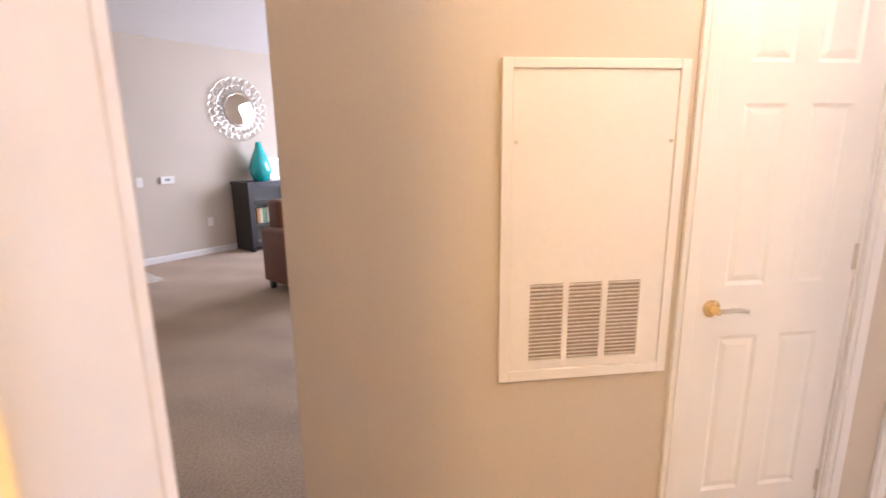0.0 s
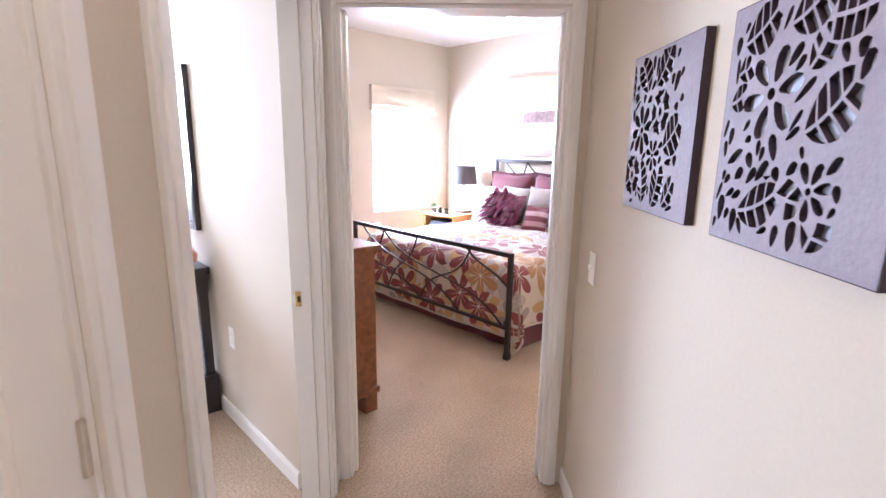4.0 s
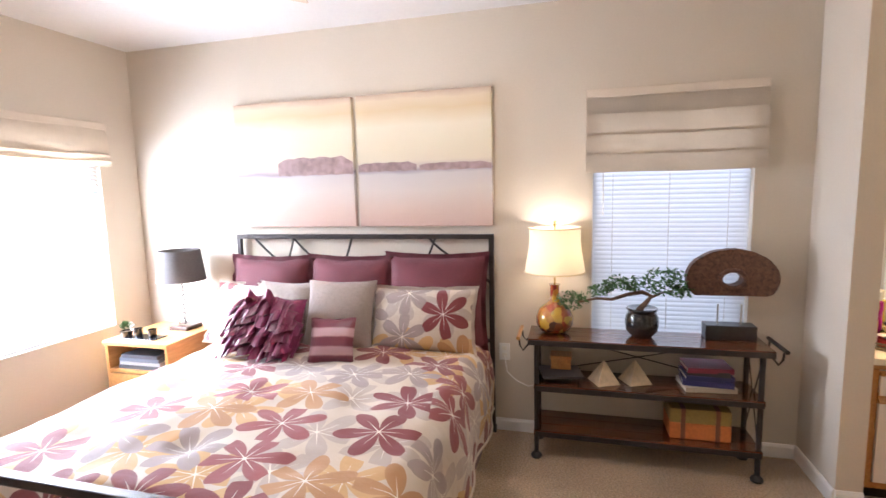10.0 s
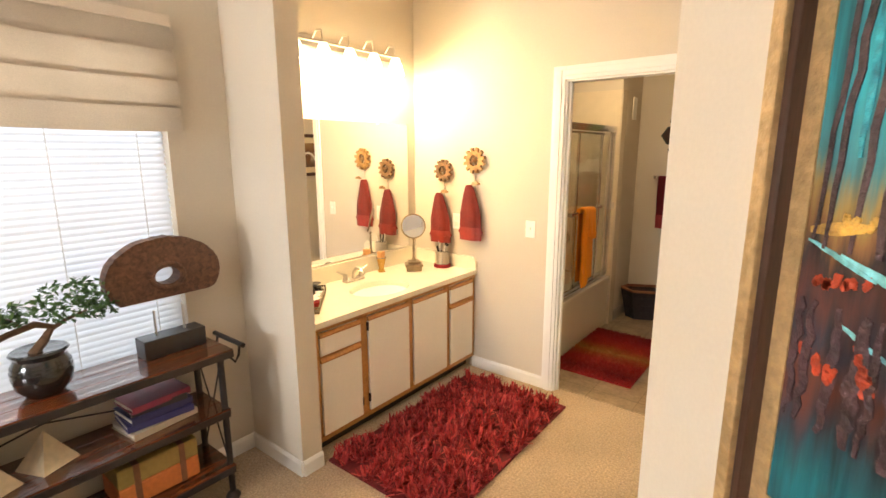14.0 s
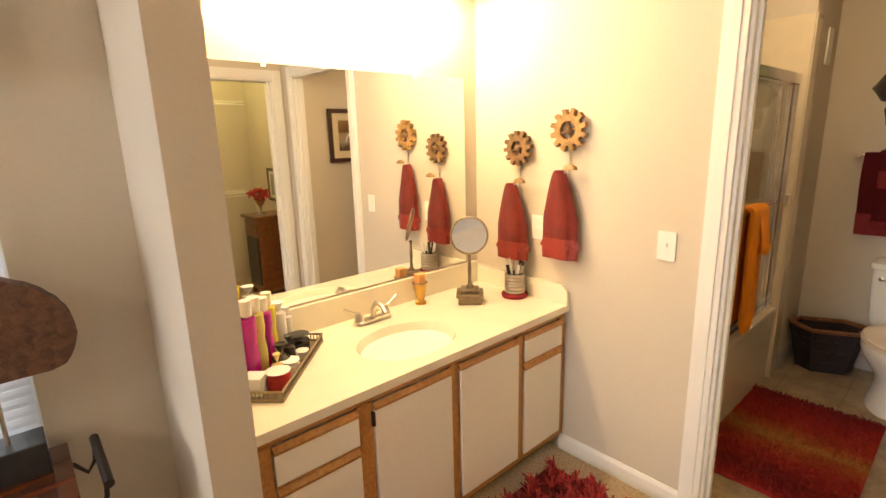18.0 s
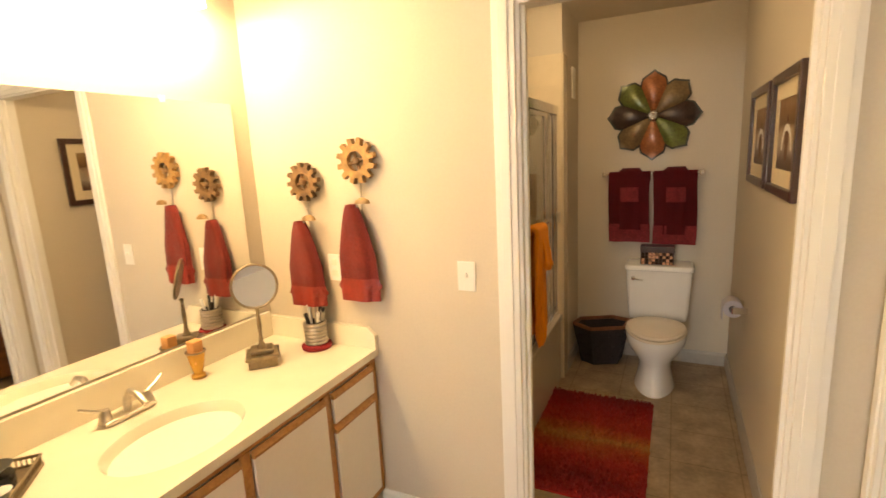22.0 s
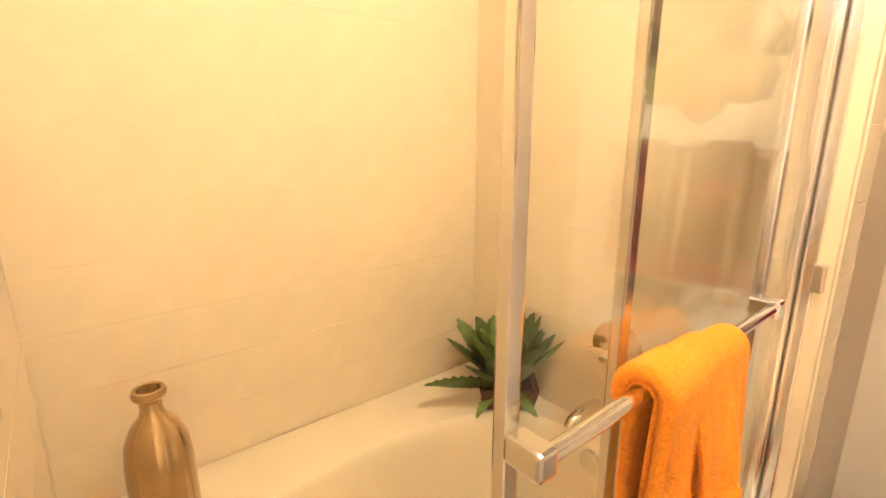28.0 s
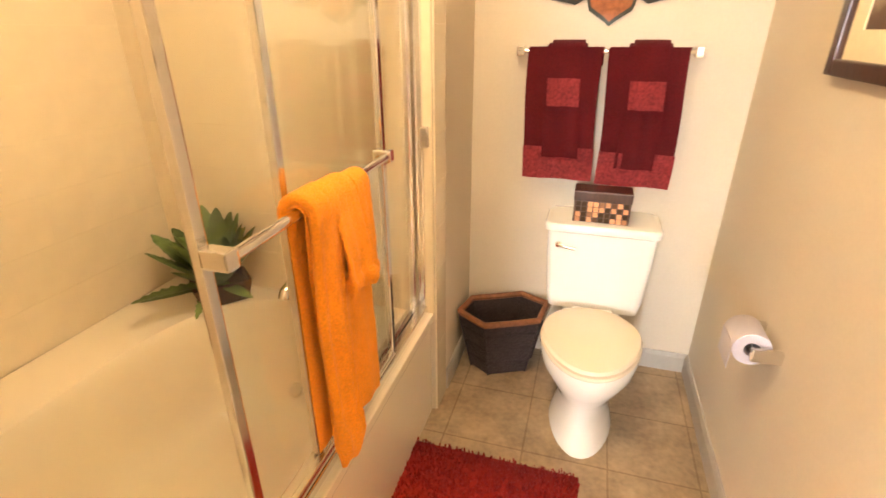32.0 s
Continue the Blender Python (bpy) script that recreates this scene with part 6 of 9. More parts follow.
for r, z in ((0.1785, 0.377), (0.153, 0.642)):
    part("trim_band", tube(bmesh.new(), [(r * math.cos(a), r * math.sin(a), z) for a in (2 * math.pi * j / 36 for j in range(37))], 0.004, 6), M_SHTRIM, shd)
part("bulb", lathe(bmesh.new(), [(0, 0.44), (0.02, 0.45), (0.032, 0.50), (0.02, 0.54), (0, 0.55)], 16), glow("lamp_bulb", (1.0, 0.82, 0.55), 30.0), cl, "", True)

bo = thing("bonsai", pose(5.37, 3.59, TOP), "small bonsai tree in a glossy black round pot", "plant")
pot = part("pot", lathe(bmesh.new(), [(0, 0), (0.055, 0), (0.085, 0.035), (0.095, 0.08), (0.088, 0.125), (0.078, 0.145), (0.082, 0.155), (0.09, 0.165), (0.084, 0.172), (0.07, 0.165), (0, 0.16)], 32), M_BLACKC, bo, "", True)
for r, z in ((0.092, 0.10), (0.089, 0.118)):
    part("ridge", tube(bmesh.new(), [(r * math.cos(a), r * math.sin(a), z) for a in (2 * math.pi * j / 32 for j in range(33))], 0.003, 5), M_BLACKC, pot)
tr = bmesh.new()
tube(tr, [(0, 0.02, 0.155), (0.0, -0.02, 0.20), (0.01, -0.05, 0.24), (0.0, 0.0, 0.265), (-0.01, 0.08, 0.25), (-0.02, 0.17, 0.22), (-0.03, 0.26, 0.225), (-0.03, 0.36, 0.20)], 0.018, 8, 0.006)
tube(tr, [(0.005, -0.05, 0.235), (0.0, -0.10, 0.26), (-0.01, -0.16, 0.28)], 0.010, 6, 0.004)
tube(tr, [(0.0, 0.03, 0.26), (0.0, 0.07, 0.30), (0.01, 0.12, 0.32)], 0.008, 6, 0.003)
part("trunk", tr, M_BARK, bo, "", True)
lr = random.Random(3)
for (cx, cy, cz, rx, ry, rz, n) in ((0.0, -0.12, 0.33, 0.08, 0.13, 0.085, 420), (0.0, 0.10, 0.315, 0.07, 0.12, 0.05, 320), (-0.02, 0.24, 0.27, 0.05, 0.08, 0.04, 170), (-0.03, 0.40, 0.21, 0.05, 0.10, 0.06, 240), (0.02, -0.22, 0.27, 0.05, 0.07, 0.04, 130)):
    lb = bmesh.new()
    for _ in range(n):
        while True:
            p = Vector((lr.uniform(-1, 1), lr.uniform(-1, 1), lr.uniform(-1, 1)))
            if p.length < 1 and noise.noise(p * 1.8 + Vector((cx * 9, cy * 9, 0))) > -0.18:
                break
        c = Vector((cx + p.x * rx, cy + p.y * ry, cz + p.z * rz))
        q = Matrix.Rotation(lr.uniform(0, 6.28), 3, Vector((lr.uniform(-1, 1), lr.uniform(-1, 1), lr.uniform(-1, 1))).normalized())
        s = lr.uniform(0.010, 0.018)
        v = [lb.verts.new(c + q @ Vector(k) * s) for k in ((-1, 0, 0), (0, 0.45, 0.1), (1, 0, 0), (0, -0.45, 0.1))]
        lb.faces.new(v)
    part("foliage_pad", lb, M_LEAF, bo)

M_WEATHER = wood("weathered_wood", (0.05, 0.022, 0.014), (0.17, 0.08, 0.045), 0.7, 5, (1, 9, 9), 0.0)
sp = thing("wheel_sculpture", pose(5.41, 3.12, TOP), "weathered half-wheel of carved wood on black block", "sculpture")
part("block", boxed(-0.05, -0.13, 0, 0.05, 0.13, 0.085, 0.004), M_BLACKWOOD, sp, "black wooden plinth")
for y in (-0.06, 0.06):
    part("rod", tube(bmesh.new(), [(0, y, 0.085), (0, y, 0.20)], 0.005, 8), M_NICKEL, sp)
wh = bmesh.new()
outer = []
for k in range(49):
    a = -0.62 + (math.pi + 1.24) * k / 48
    r = 0.235 + 0.006 * noise.noise((k * 0.9, 1.0, 2.0))
    outer.append((r * math.cos(a), 0.15 * (math.sin(a)) + 0.006 * noise.noise((k * 1.3, 4.0, 2.0))))
outer[-1] = (outer[-1][0] + 0.02, outer[-1][1])
inner = [(0.052 * math.cos(2 * math.pi * k / 24), 0.038 * math.sin(2 * math.pi * k / 24)) for k in range(24)]
outer = [(x, z * 1.12) for x, z in outer]
no = len(outer)
vo_ = [[wh.verts.new((x, y, 0.33 + z)) for y, z in outer] for x in (-0.03, 0.03)]
vi_ = [[wh.verts.new((x * 1.3, y, 0.33 + z)) for y, z in inner] for x in (-0.03, 0.03)]
for s in (0, 1):
    es = [wh.edges.new((vo_[s][k], vo_[s][(k + 1) % no])) for k in range(no)] + [wh.edges.new((vi_[s][k], vi_[s][(k + 1) % 24])) for k in range(24)]
    bmesh.ops.triangle_fill(wh, use_beauty=True, edges=es)
for k in range(no):
    wh.faces.new((vo_[0][k], vo_[0][(k + 1) % no], vo_[1][(k + 1) % no], vo_[1][k]))
for k in range(24):
    wh.faces.new((vi_[0][k], vi_[1][k], vi_[1][(k + 1) % 24], vi_[0][(k + 1) % 24]))
disc = part("wheel", wh, M_WEATHER, sp, "cracked brown wheel segment with a centre hole", False, pose(0, 0, 0.02))
part("hub_ring", tube(bmesh.new(), [(-0.034, 0.068 * math.cos(a), 0.33 + 0.052 * math.sin(a)) for a in (2 * math.pi * j / 24 for j in range(25))], 0.012, 8), M_WEATHER, disc, "", True)
M_ALAB = mat("alabaster", (0.62, 0.50, 0.33), 0.35, 0, 0.1, 30, 0.2, 8)
for y, x in ((3.80, 5.33), (3.62, 5.37)):
    bm = bmesh.new()
    v = [bm.verts.new(p) for p in ((-0.07, -0.07, 0), (0.07, -0.07, 0), (0.07, 0.07, 0), (-0.07, 0.07, 0), (0, 0, 0.135))]
    bm.faces.new(v[3::-1])
    for k in range(4):
        bm.faces.new((v[k], v[(k + 1) % 4], v[4]))
    whole("stone_pyramid", bm, M_ALAB, pose(x, y, 0.468, 0, 0, 24), "veined cream stone pyramid ornament", "ornament", "stone pyramids")
for k, (c, dz, w, d, tw) in enumerate((((0.50, 0.43, 0.32), 0.0, 0.19, 0.27, 6), ((0.035, 0.035, 0.14), 0.030, 0.18, 0.26, -4), ((0.03, 0.03, 0.11), 0.060, 0.17, 0.25, 3), ((0.03, 0.028, 0.03), 0.088, 0.16, 0.22, -3), ((0.24, 0.03, 0.06), 0.108, 0.17, 0.24, 4))):
    bk = thing("book", pose(5.37, 3.24, 0.468 + dz, 0, 0, tw), "hardback book stacked on the console shelf", "book", "books stacked on the console")
    part("cover", boxed(-w / 2, -d / 2, 0, w / 2, d / 2, 0.004, 0.001), mat("cover_%d" % k, c, 0.5, 0, 0.06, 60), bk)
    part("pages", boxed(-w / 2 + 0.006, -d / 2 + 0.005, 0.004, w / 2 - 0.004, d / 2 - 0.005, 0.024), M_PAPER, bk)
    part("cover", boxed(-w / 2, -d / 2, 0.024, w / 2, d / 2, 0.028, 0.001), bk.children[0].data.materials[0], bk)
    part("spine", boxed(-w / 2 - 0.003, -d / 2, 0, -w / 2 + 0.002, d / 2, 0.028, 0.001), bk.children[0].data.materials[0], bk)
whole("black_box", boxed(-0.09, -0.13, 0, 0.09, 0.13, 0.035, 0.004), M_BLACKC, pose(5.36, 4.07, 0.468, 0, 0, -4), "flat black lidded box on the console shelf", "box")
whole("magazine", boxed(-0.10, -0.12, 0, 0.10, 0.12, 0.012, 0.002), mat("dark_cover", (0.05, 0.045, 0.05), 0.3, 0, 0.1, 20), pose(5.33, 4.05, 0.504, 0, 0, 12), "thin dark magazine on the black box", "magazine")
wb = thing("wooden_box", pose(5.40, 4.05, 0.517), "small reddish carved wooden box with lid", "box")
part("body", boxed(-0.05, -0.06, 0, 0.05, 0.06, 0.06, 0.004), M_NIGHT, wb)
part("lid", boxed(-0.055, -0.065, 0.06, 0.055, 0.065, 0.085, 0.006), M_NIGHT, wb)
for nm, c, z, hh in (("suitcase", (0.55, 0.17, 0.045), 0.183, 0.095), ("suitcase", (0.30, 0.22, 0.06), 0.279, 0.085)):
    sc_ = thing("keepsake_case", pose(5.37, 3.28, z), "small %s case with leather straps on the shelf" % ("orange" if hh > 0.09 else "olive"), "box", "keepsake cases")
    part("body", boxed(-0.10, -0.16, 0, 0.10, 0.16, hh, 0.008), mat("case_cloth", c, 0.6, 0, 0.1, 50), sc_)
    for y in (-0.09, 0.09):
        part("strap", boxed(-0.103, y - 0.012, -0.001 + 0.002, 0.103, y + 0.012, hh + 0.002, 0.001), M_LEATHER, sc_)

# dresser and its things
DZ = 0.97
dre = thing("dresser", pose(1.80, 4.55, 0), "cherry wood dresser with overhanging top and feet", "dresser")
part("top", boxed(0, 0, DZ - 0.035, 0.57, 1.55, DZ, 0.008), M_CHERRY, dre)
part("body", boxed(0.0, 0.02, 0.14, 0.54, 1.53, DZ - 0.035, 0.004), M_CHERRY, dre)
part("base_moulding", boxed(0.0, 0.008, 0.11, 0.555, 1.542, 0.15, 0.01), M_CHERRY, dre)
for x in (0.02, 0.46):
    for y in (0.02, 1.45):
        ft = bmesh.new()
        prism(ft, [(x, y), (x + 0.08, y), (x + 0.08, y + 0.08), (x, y + 0.08)], 0, 0.11, 0.0)
        part("foot", ft, M_CHERRY, dre)
for k in range(3):
    for j in range(2):
        d_ = part("drawer", boxed(0.54, 0.05 + j * 0.735, 0.17 + k * 0.26, 0.553, 0.765 + j * 0.735, 0.41 + k * 0.26, 0.004), M_CHERRY, dre)
        part("drawer_pull", lathe(bmesh.new(), [(0, 0), (0.008, 0), (0.006, 0.012), (0.014, 0.02), (0, 0.028)], 12), M_IRON, d_, "", True, pose(0.553, 0.41 + j * 0.735, 0.29 + k * 0.26, 0, 90))
ol = thing("table_lamp", pose(2.14, 4.735, DZ), "coral drum-shade lamp with dark flared base", "lamp")
part("base", lathe(bmesh.new(), [(0, 0), (0.074, 0), (0.073, 0.008), (0.056, 0.035), (0.041, 0.08), (0.030, 0.15), (0.026, 0.22), (0.031, 0.29), (0.036, 0.33), (0, 0.33)], 32), mat("bronze", (0.035, 0.022, 0.02), 0.25, 0.3, 0.08, 20, coat=0.4), ol, "dark bronze trumpet-shaped base", True)
part("shade", lathe(bmesh.new(), [(0.140, 0.300), (0.128, 0.535), (0.125, 0.535), (0.137, 0.300)], 40), M_CORAL, ol, "coral linen drum shade", True)
part("spider", boxed(-0.126, -0.003, 0.515, 0.126, 0.003, 0.521), M_BRASS, ol)
part("finial", lathe(bmesh.new(), [(0, 0.52), (0.008, 0.525), (0.012, 0.54), (0, 0.55)], 12), M_BRASS, ol, "", True)
part("bulb", lathe(bmesh.new(), [(0, 0.35), (0.018, 0.37), (0.028, 0.42), (0.018, 0.46), (0, 0.47)], 14), glow("coral_bulb", (1.0, 0.8, 0.5), 12.0), ol, "", True)
tr_ = thing("wooden_tray", pose(2.07, 5.29, DZ), "pale wooden tray holding jars on the dresser", "tray")
part("tray_base", boxed(-0.15, -0.22, 0, 0.15, 0.22, 0.012), M_NIGHT, tr_)
for x0, y0, x1, y1 in ((-0.15, -0.22, 0.15, -0.205), (-0.15, 0.205, 0.15, 0.22), (-0.15, -0.205, -0.135, 0.205), (0.135, -0.205, 0.15, 0.205)):
    part("tray_side", boxed(x0, y0, 0.012, x1, y1, 0.07, 0.003), M_NIGHT, tr_)
for x, y, h, c in ((2.0, 5.20, 0.20, (0.25, 0.42, 0.10)), (2.05, 5.36, 0.16, (0.45, 0.38, 0.2))):
    j = thing("glass_jar", pose(x, y, DZ + 0.013), "clip-top glass jar with coloured filling", "jar", "jars on the dresser tray")
    part("glass_wall", lathe(bmesh.new(), [(0.05, 0), (0.055, 0.02), (0.055, h - 0.04), (0.042, h)], 24), M_GLASS, j, "", True)
    part("filling", lathe(bmesh.new(), [(0, 0.003), (0.047, 0.004), (0.047, h * 0.55), (0, h * 0.56)], 20), mat("filling", c, 0.7, 0, 0.3, 60), j, "", True)
    part("lid", lathe(bmesh.new(), [(0, h + 0.025), (0.03, h + 0.02), (0.044, h), (0.044, h - 0.006), (0, h - 0.006)], 24), M_PALE, j, "", True)
ck = thing("alarm_clock", pose(2.125, 5.035, DZ, 0, 0, 20), "small round silver alarm clock on the dresser", "clock")
part("case", lathe(bmesh.new(), [(0, 0), (0.055, 0), (0.06, 0.012), (0.06, 0.035), (0.052, 0.04), (0.048, 0.034), (0, 0.034)], 28), M_NICKEL, ck, "", True, pose(0, 0.02, 0.065, 90))
part("clock_hand", boxed(-0.002, -0.018, 0.065, 0.002, -0.016, 0.10), M_DARK, ck)
part("clock_hand", boxed(0, -0.018, 0.063, 0.025, -0.016, 0.067), M_DARK, ck)
for x in (-0.03, 0.03):
    part("clock_foot", lathe(bmesh.new(), [(0, 0), (0.006, 0), (0.008, 0.016), (0, 0.016)], 8, (x, 0, 0)), M_NICKEL, ck)

# large painting on the slanted wall
M_GOLD = mat("worn_gold_leaf", (0.42, 0.27, 0.12), 0.5, 0.25, 0.2, 50, 0.15, 8, 0.5, 60)
M_TEALART = banded("teal_abstract", [(0.0, (0.01, 0.11, 0.14)), (0.12, (0.01, 0.16, 0.19)), (0.20, (0.035, 0.035, 0.045)), (0.26, (0.12, 0.035, 0.02)), (0.31, (0.03, 0.03, 0.04)), (0.36, (0.10, 0.035, 0.025)), (0.40, (0.03, 0.02, 0.02)), (0.435, (0.22, 0.10, 0.03)), (0.47, (0.30, 0.20, 0.05)), (0.51, (0.05, 0.20, 0.21)), (0.60, (0.02, 0.32, 0.36)), (0.78, (0.02, 0.25, 0.29)), (0.90, (0.04, 0.20, 0.22)), (0.94, (0.16, 0.07, 0.04)), (1.0, (0.24, 0.08, 0.03))], "Z", 0.0, 1.25, 0.045, 3.0, 0.35, (9.0, 1, 0.8), 5.0)
nt, n_, lk_ = nodes_of(M_TEALART)
col_in = n_["Principled BSDF"].inputs["Base Color"]
was = col_in.links[0].from_socket
mp_, st_, rp_ = n_.new("ShaderNodeMapping"), n_.new("ShaderNodeTexNoise"), n_.new("ShaderNodeValToRGB")
mp_.inputs["Scale"].default_value = (26, 1, 1.6)
st_.inputs["Scale"].default_value, st_.inputs["Detail"].default_value = 1.0, 5
rp_.color_ramp.elements[0].position, rp_.color_ramp.elements[0].color = 0.34, (0.30, 0.28, 0.30, 1)
rp_.color_ramp.elements[1].position, rp_.color_ramp.elements[1].color = 0.62, (1.15, 1.15, 1.15, 1)
tc_ = n_.new("ShaderNodeTexCoord")
lk_.new(tc_.outputs["Object"], mp_.inputs[0]), lk_.new(mp_.outputs[0], st_.inputs["Vector"]), lk_.new(st_.outputs["Fac"], rp_.inputs[0])
mx_ = n_.new("ShaderNodeMixRGB")
mx_.blend_type = "MULTIPLY"
mx_.inputs[0].default_value = 1.0
lk_.new(was, mx_.inputs[1]), lk_.new(rp_.outputs[0], mx_.inputs[2]), lk_.new(mx_.outputs[0], col_in)
pt = picture_frame("abstract_painting", 0.775, 1.25, 0.028, 0.045, M_GOLD, M_GOLD, HALL @ pose(4.42, -0.165, 0.965, 0, 0, 90), "large teal and rust abstract painting in gold frame", 0.034, M_TEALART, "", M_BROWNFRAME, 0.018)
PIGMENT = {"trunk": (0.055, 0.026, 0.030), "ember": (0.42, 0.05, 0.015), "ochre": (0.46, 0.26, 0.05), "foam": (0.16, 0.50, 0.54), "white": (0.70, 0.66, 0.56), "sky": (0.02, 0.30, 0.36)}
PIGMENT = {k: mat("pigment_" + k, c, 0.45, 0, 0.45, 40, 0.5, 16, 0.8, 90) for k, c in PIGMENT.items()}
pr = random.Random(21)


def brush(ink, x0, z0, x1, z1, wide, wander=0.006):
    """One thick stroke of paint with an uneven course."""
    n = 14
    pts = [(x0 + (x1 - x0) * i / n + pr.uniform(-wander, wander), z0 + (z1 - z0) * i / n) for i in range(n + 1)]
    part("brush_stroke", ribbon(bmesh.new(), pts, wide, -0.007, -0.0080 - pr.uniform(0.0, 0.0015)), PIGMENT[ink], pt)


for x, z, w in ((0.115, 1.12, 0.005), (0.135, 1.10, 0.006), (0.175, 1.12, 0.007), (0.215, 1.13, 0.010), (0.24, 0.92, 0.005), (0.275, 1.13, 0.011), (0.33, 0.98, 0.006), (0.40, 1.12, 0.009), (0.47, 1.05, 0.006), (0.53, 1.13, 0.011), (0.61, 1.12, 0.008), (0.66, 1.0, 0.006)):
    brush("trunk", x - 0.02, 0.52, x + 0.01, min(z, 1.13), w, 0.004)
    brush("trunk", x - 0.025, 0.24, x - 0.02, 0.44, w * 1.3, 0.005)
for x, w in ((0.145, 0.006), (0.245, 0.010), (0.31, 0.009), (0.36, 0.012), (0.44, 0.017), (0.50, 0.018), (0.57, 0.020), (0.64, 0.015)):
    brush("sky", x, 0.60 + pr.uniform(0, 0.06), x + 0.012, 1.0 + pr.uniform(0, 0.10), w, 0.003)
for ink, x0, z0, x1, z1, w in (("ember", 0.10, 0.36, 0.16, 0.34, 0.016), ("ochre", 0.09, 0.545, 0.18, 0.56, 0.010), ("ember", 0.10, 0.47, 0.20, 0.485, 0.012), ("foam", 0.09, 0.53, 0.20, 0.49, 0.004), ("ochre", 0.135, 0.565, 0.30, 0.55, 0.012), ("ochre", 0.26, 0.525, 0.40, 0.575, 0.018), ("ochre", 0.42, 0.55, 0.62, 0.57, 0.016), ("white", 0.26, 0.545, 0.33, 0.575, 0.008), ("foam", 0.14, 0.515, 0.34, 0.455, 0.007), ("foam", 0.34, 0.46, 0.66, 0.44, 0.006), ("foam", 0.22, 0.475, 0.38, 0.425, 0.005), ("foam", 0.23, 0.41, 0.42, 0.29, 0.006), ("white", 0.25, 0.395, 0.34, 0.345, 0.004), ("foam", 0.30, 0.34, 0.48, 0.25, 0.006), ("foam", 0.15, 0.42, 0.24, 0.385, 0.004), ("ember", 0.29, 0.40, 0.40, 0.385, 0.035), ("ember", 0.19, 0.40, 0.21, 0.33, 0.014), ("ember", 0.47, 0.38, 0.62, 0.36, 0.035), ("ember", 0.34, 0.29, 0.40, 0.27, 0.014), ("ember", 0.32, 1.10, 0.46, 1.12, 0.020), ("white", 0.20, 1.115, 0.26, 1.12, 0.014), ("ochre", 0.15, 1.08, 0.20, 1.10, 0.020), ("ember", 0.29, 0.99, 0.35, 1.00, 0.012)):
    if w < 0.011:
        brush(ink, x0, z0, x1, z1, w, 0.003)
    else:
        for k in range(7):
            f = pr.random()
            x, z = x0 + (x1 - x0) * f, z0 + (z1 - z0) * f + pr.uniform(-0.4, 0.4) * w
            brush(ink, x, z - w * pr.uniform(0.5, 1.1), x + pr.uniform(-0.006, 0.012), z + w * pr.uniform(0.4, 1.0), pr.uniform(0.004, 0.009), 0.0025)

# ceiling fan
fan = thing("ceiling_fan", pose(4.05, 5.10, CEIL), "white ceiling fan with pale wooden blades", "ceiling fan")
part("canopy", lathe(bmesh.new(), [(0, 0), (0.07, 0), (0.065, -0.03), (0.02, -0.05), (0, -0.05)], 24), M_TRIM, fan, "", True)
part("downrod", tube(bmesh.new(), [(0, 0, -0.04), (0, 0, -0.12)], 0.012, 10), M_TRIM, fan)
part("motor", lathe(bmesh.new(), [(0, -0.11), (0.08, -0.115), (0.12, -0.15), (0.12, -0.19), (0.08, -0.22), (0.03, -0.225), (0.03, -0.25), (0, -0.255)], 28), M_TRIM, fan, "", True)
for k in range(5):
    bl = part("blade", boxed(0.17, -0.065, -0.004, 0.62, 0.065, 0.004, 0.003), mat("bleached_blade", (0.66, 0.56, 0.44), 0.4, 0, 0.06, 12, 0.05, 4), fan, "pale wooden fan blade", False, pose(0, 0, -0.17, 0, 0, 72 * k + 20) @ pose(0, 0, 0, 10))
    part("blade_iron", boxed(0.09, -0.02, -0.006, 0.22, 0.02, -0.001), M_BRASS, bl)
# ---- vanity alcove ----
VY0, VY1, VX0, VX1, VZ = 1.095, 2.58, 5.12, 5.715, 0.765
bx, by = 5.345, 1.875
ct = thing("countertop", pose(0, 0, 0), "cream cultured-marble countertop with moulded oval sink", "countertop")
ra, rb, N = 0.165, 0.215, 48
top = bmesh.new()
edge = [top.verts.new(p) for p in ((VX0, VY0 + 0.001, VZ), (VX1 - 0.001, VY0 + 0.001, VZ), (VX1 - 0.001, VY1 - 0.001, VZ), (VX0, VY1 - 0.001, VZ))]
ring = [top.verts.new((bx + ra * math.cos(2 * math.pi * k / N), by + rb * math.sin(2 * math.pi * k / N), VZ)) for k in range(N)]
es = [top.edges.new((edge[k], edge[(k + 1) % 4])) for k in range(4)] + [top.edges.new((ring[k], ring[(k + 1) % N])) for k in range(N)]
bmesh.ops.triangle_fill(top, use_beauty=True, edges=es)
low = [top.verts.new((v.co.x, v.co.y, VZ - 0.032)) for v in edge]
for k in range(4):
    top.faces.new((edge[k], low[k], low[(k + 1) % 4], edge[(k + 1) % 4]))
part("slab", top, M_MARBLE, ct)
bowl = bmesh.new()
prof = [(1.0, 0.0), (0.975, -0.006), (0.93, -0.03), (0.85, -0.07), (0.68, -0.11), (0.40, -0.128), (0.10, -0.134)]
rings = [[bowl.verts.new((bx + ra * s * math.cos(2 * math.pi * k / N), by + rb * s * math.sin(2 * math.pi * k / N), VZ + z)) for k in range(N)] for s, z in prof]
for a, b in zip(rings, rings[1:]):
    for k in range(N):
        bowl.faces.new((a[k], b[k], b[(k + 1) % N], a[(k + 1) % N]))
bowl.faces.new(rings[-1])
bw = part("bowl", bowl, M_MARBLE, ct, "", True)
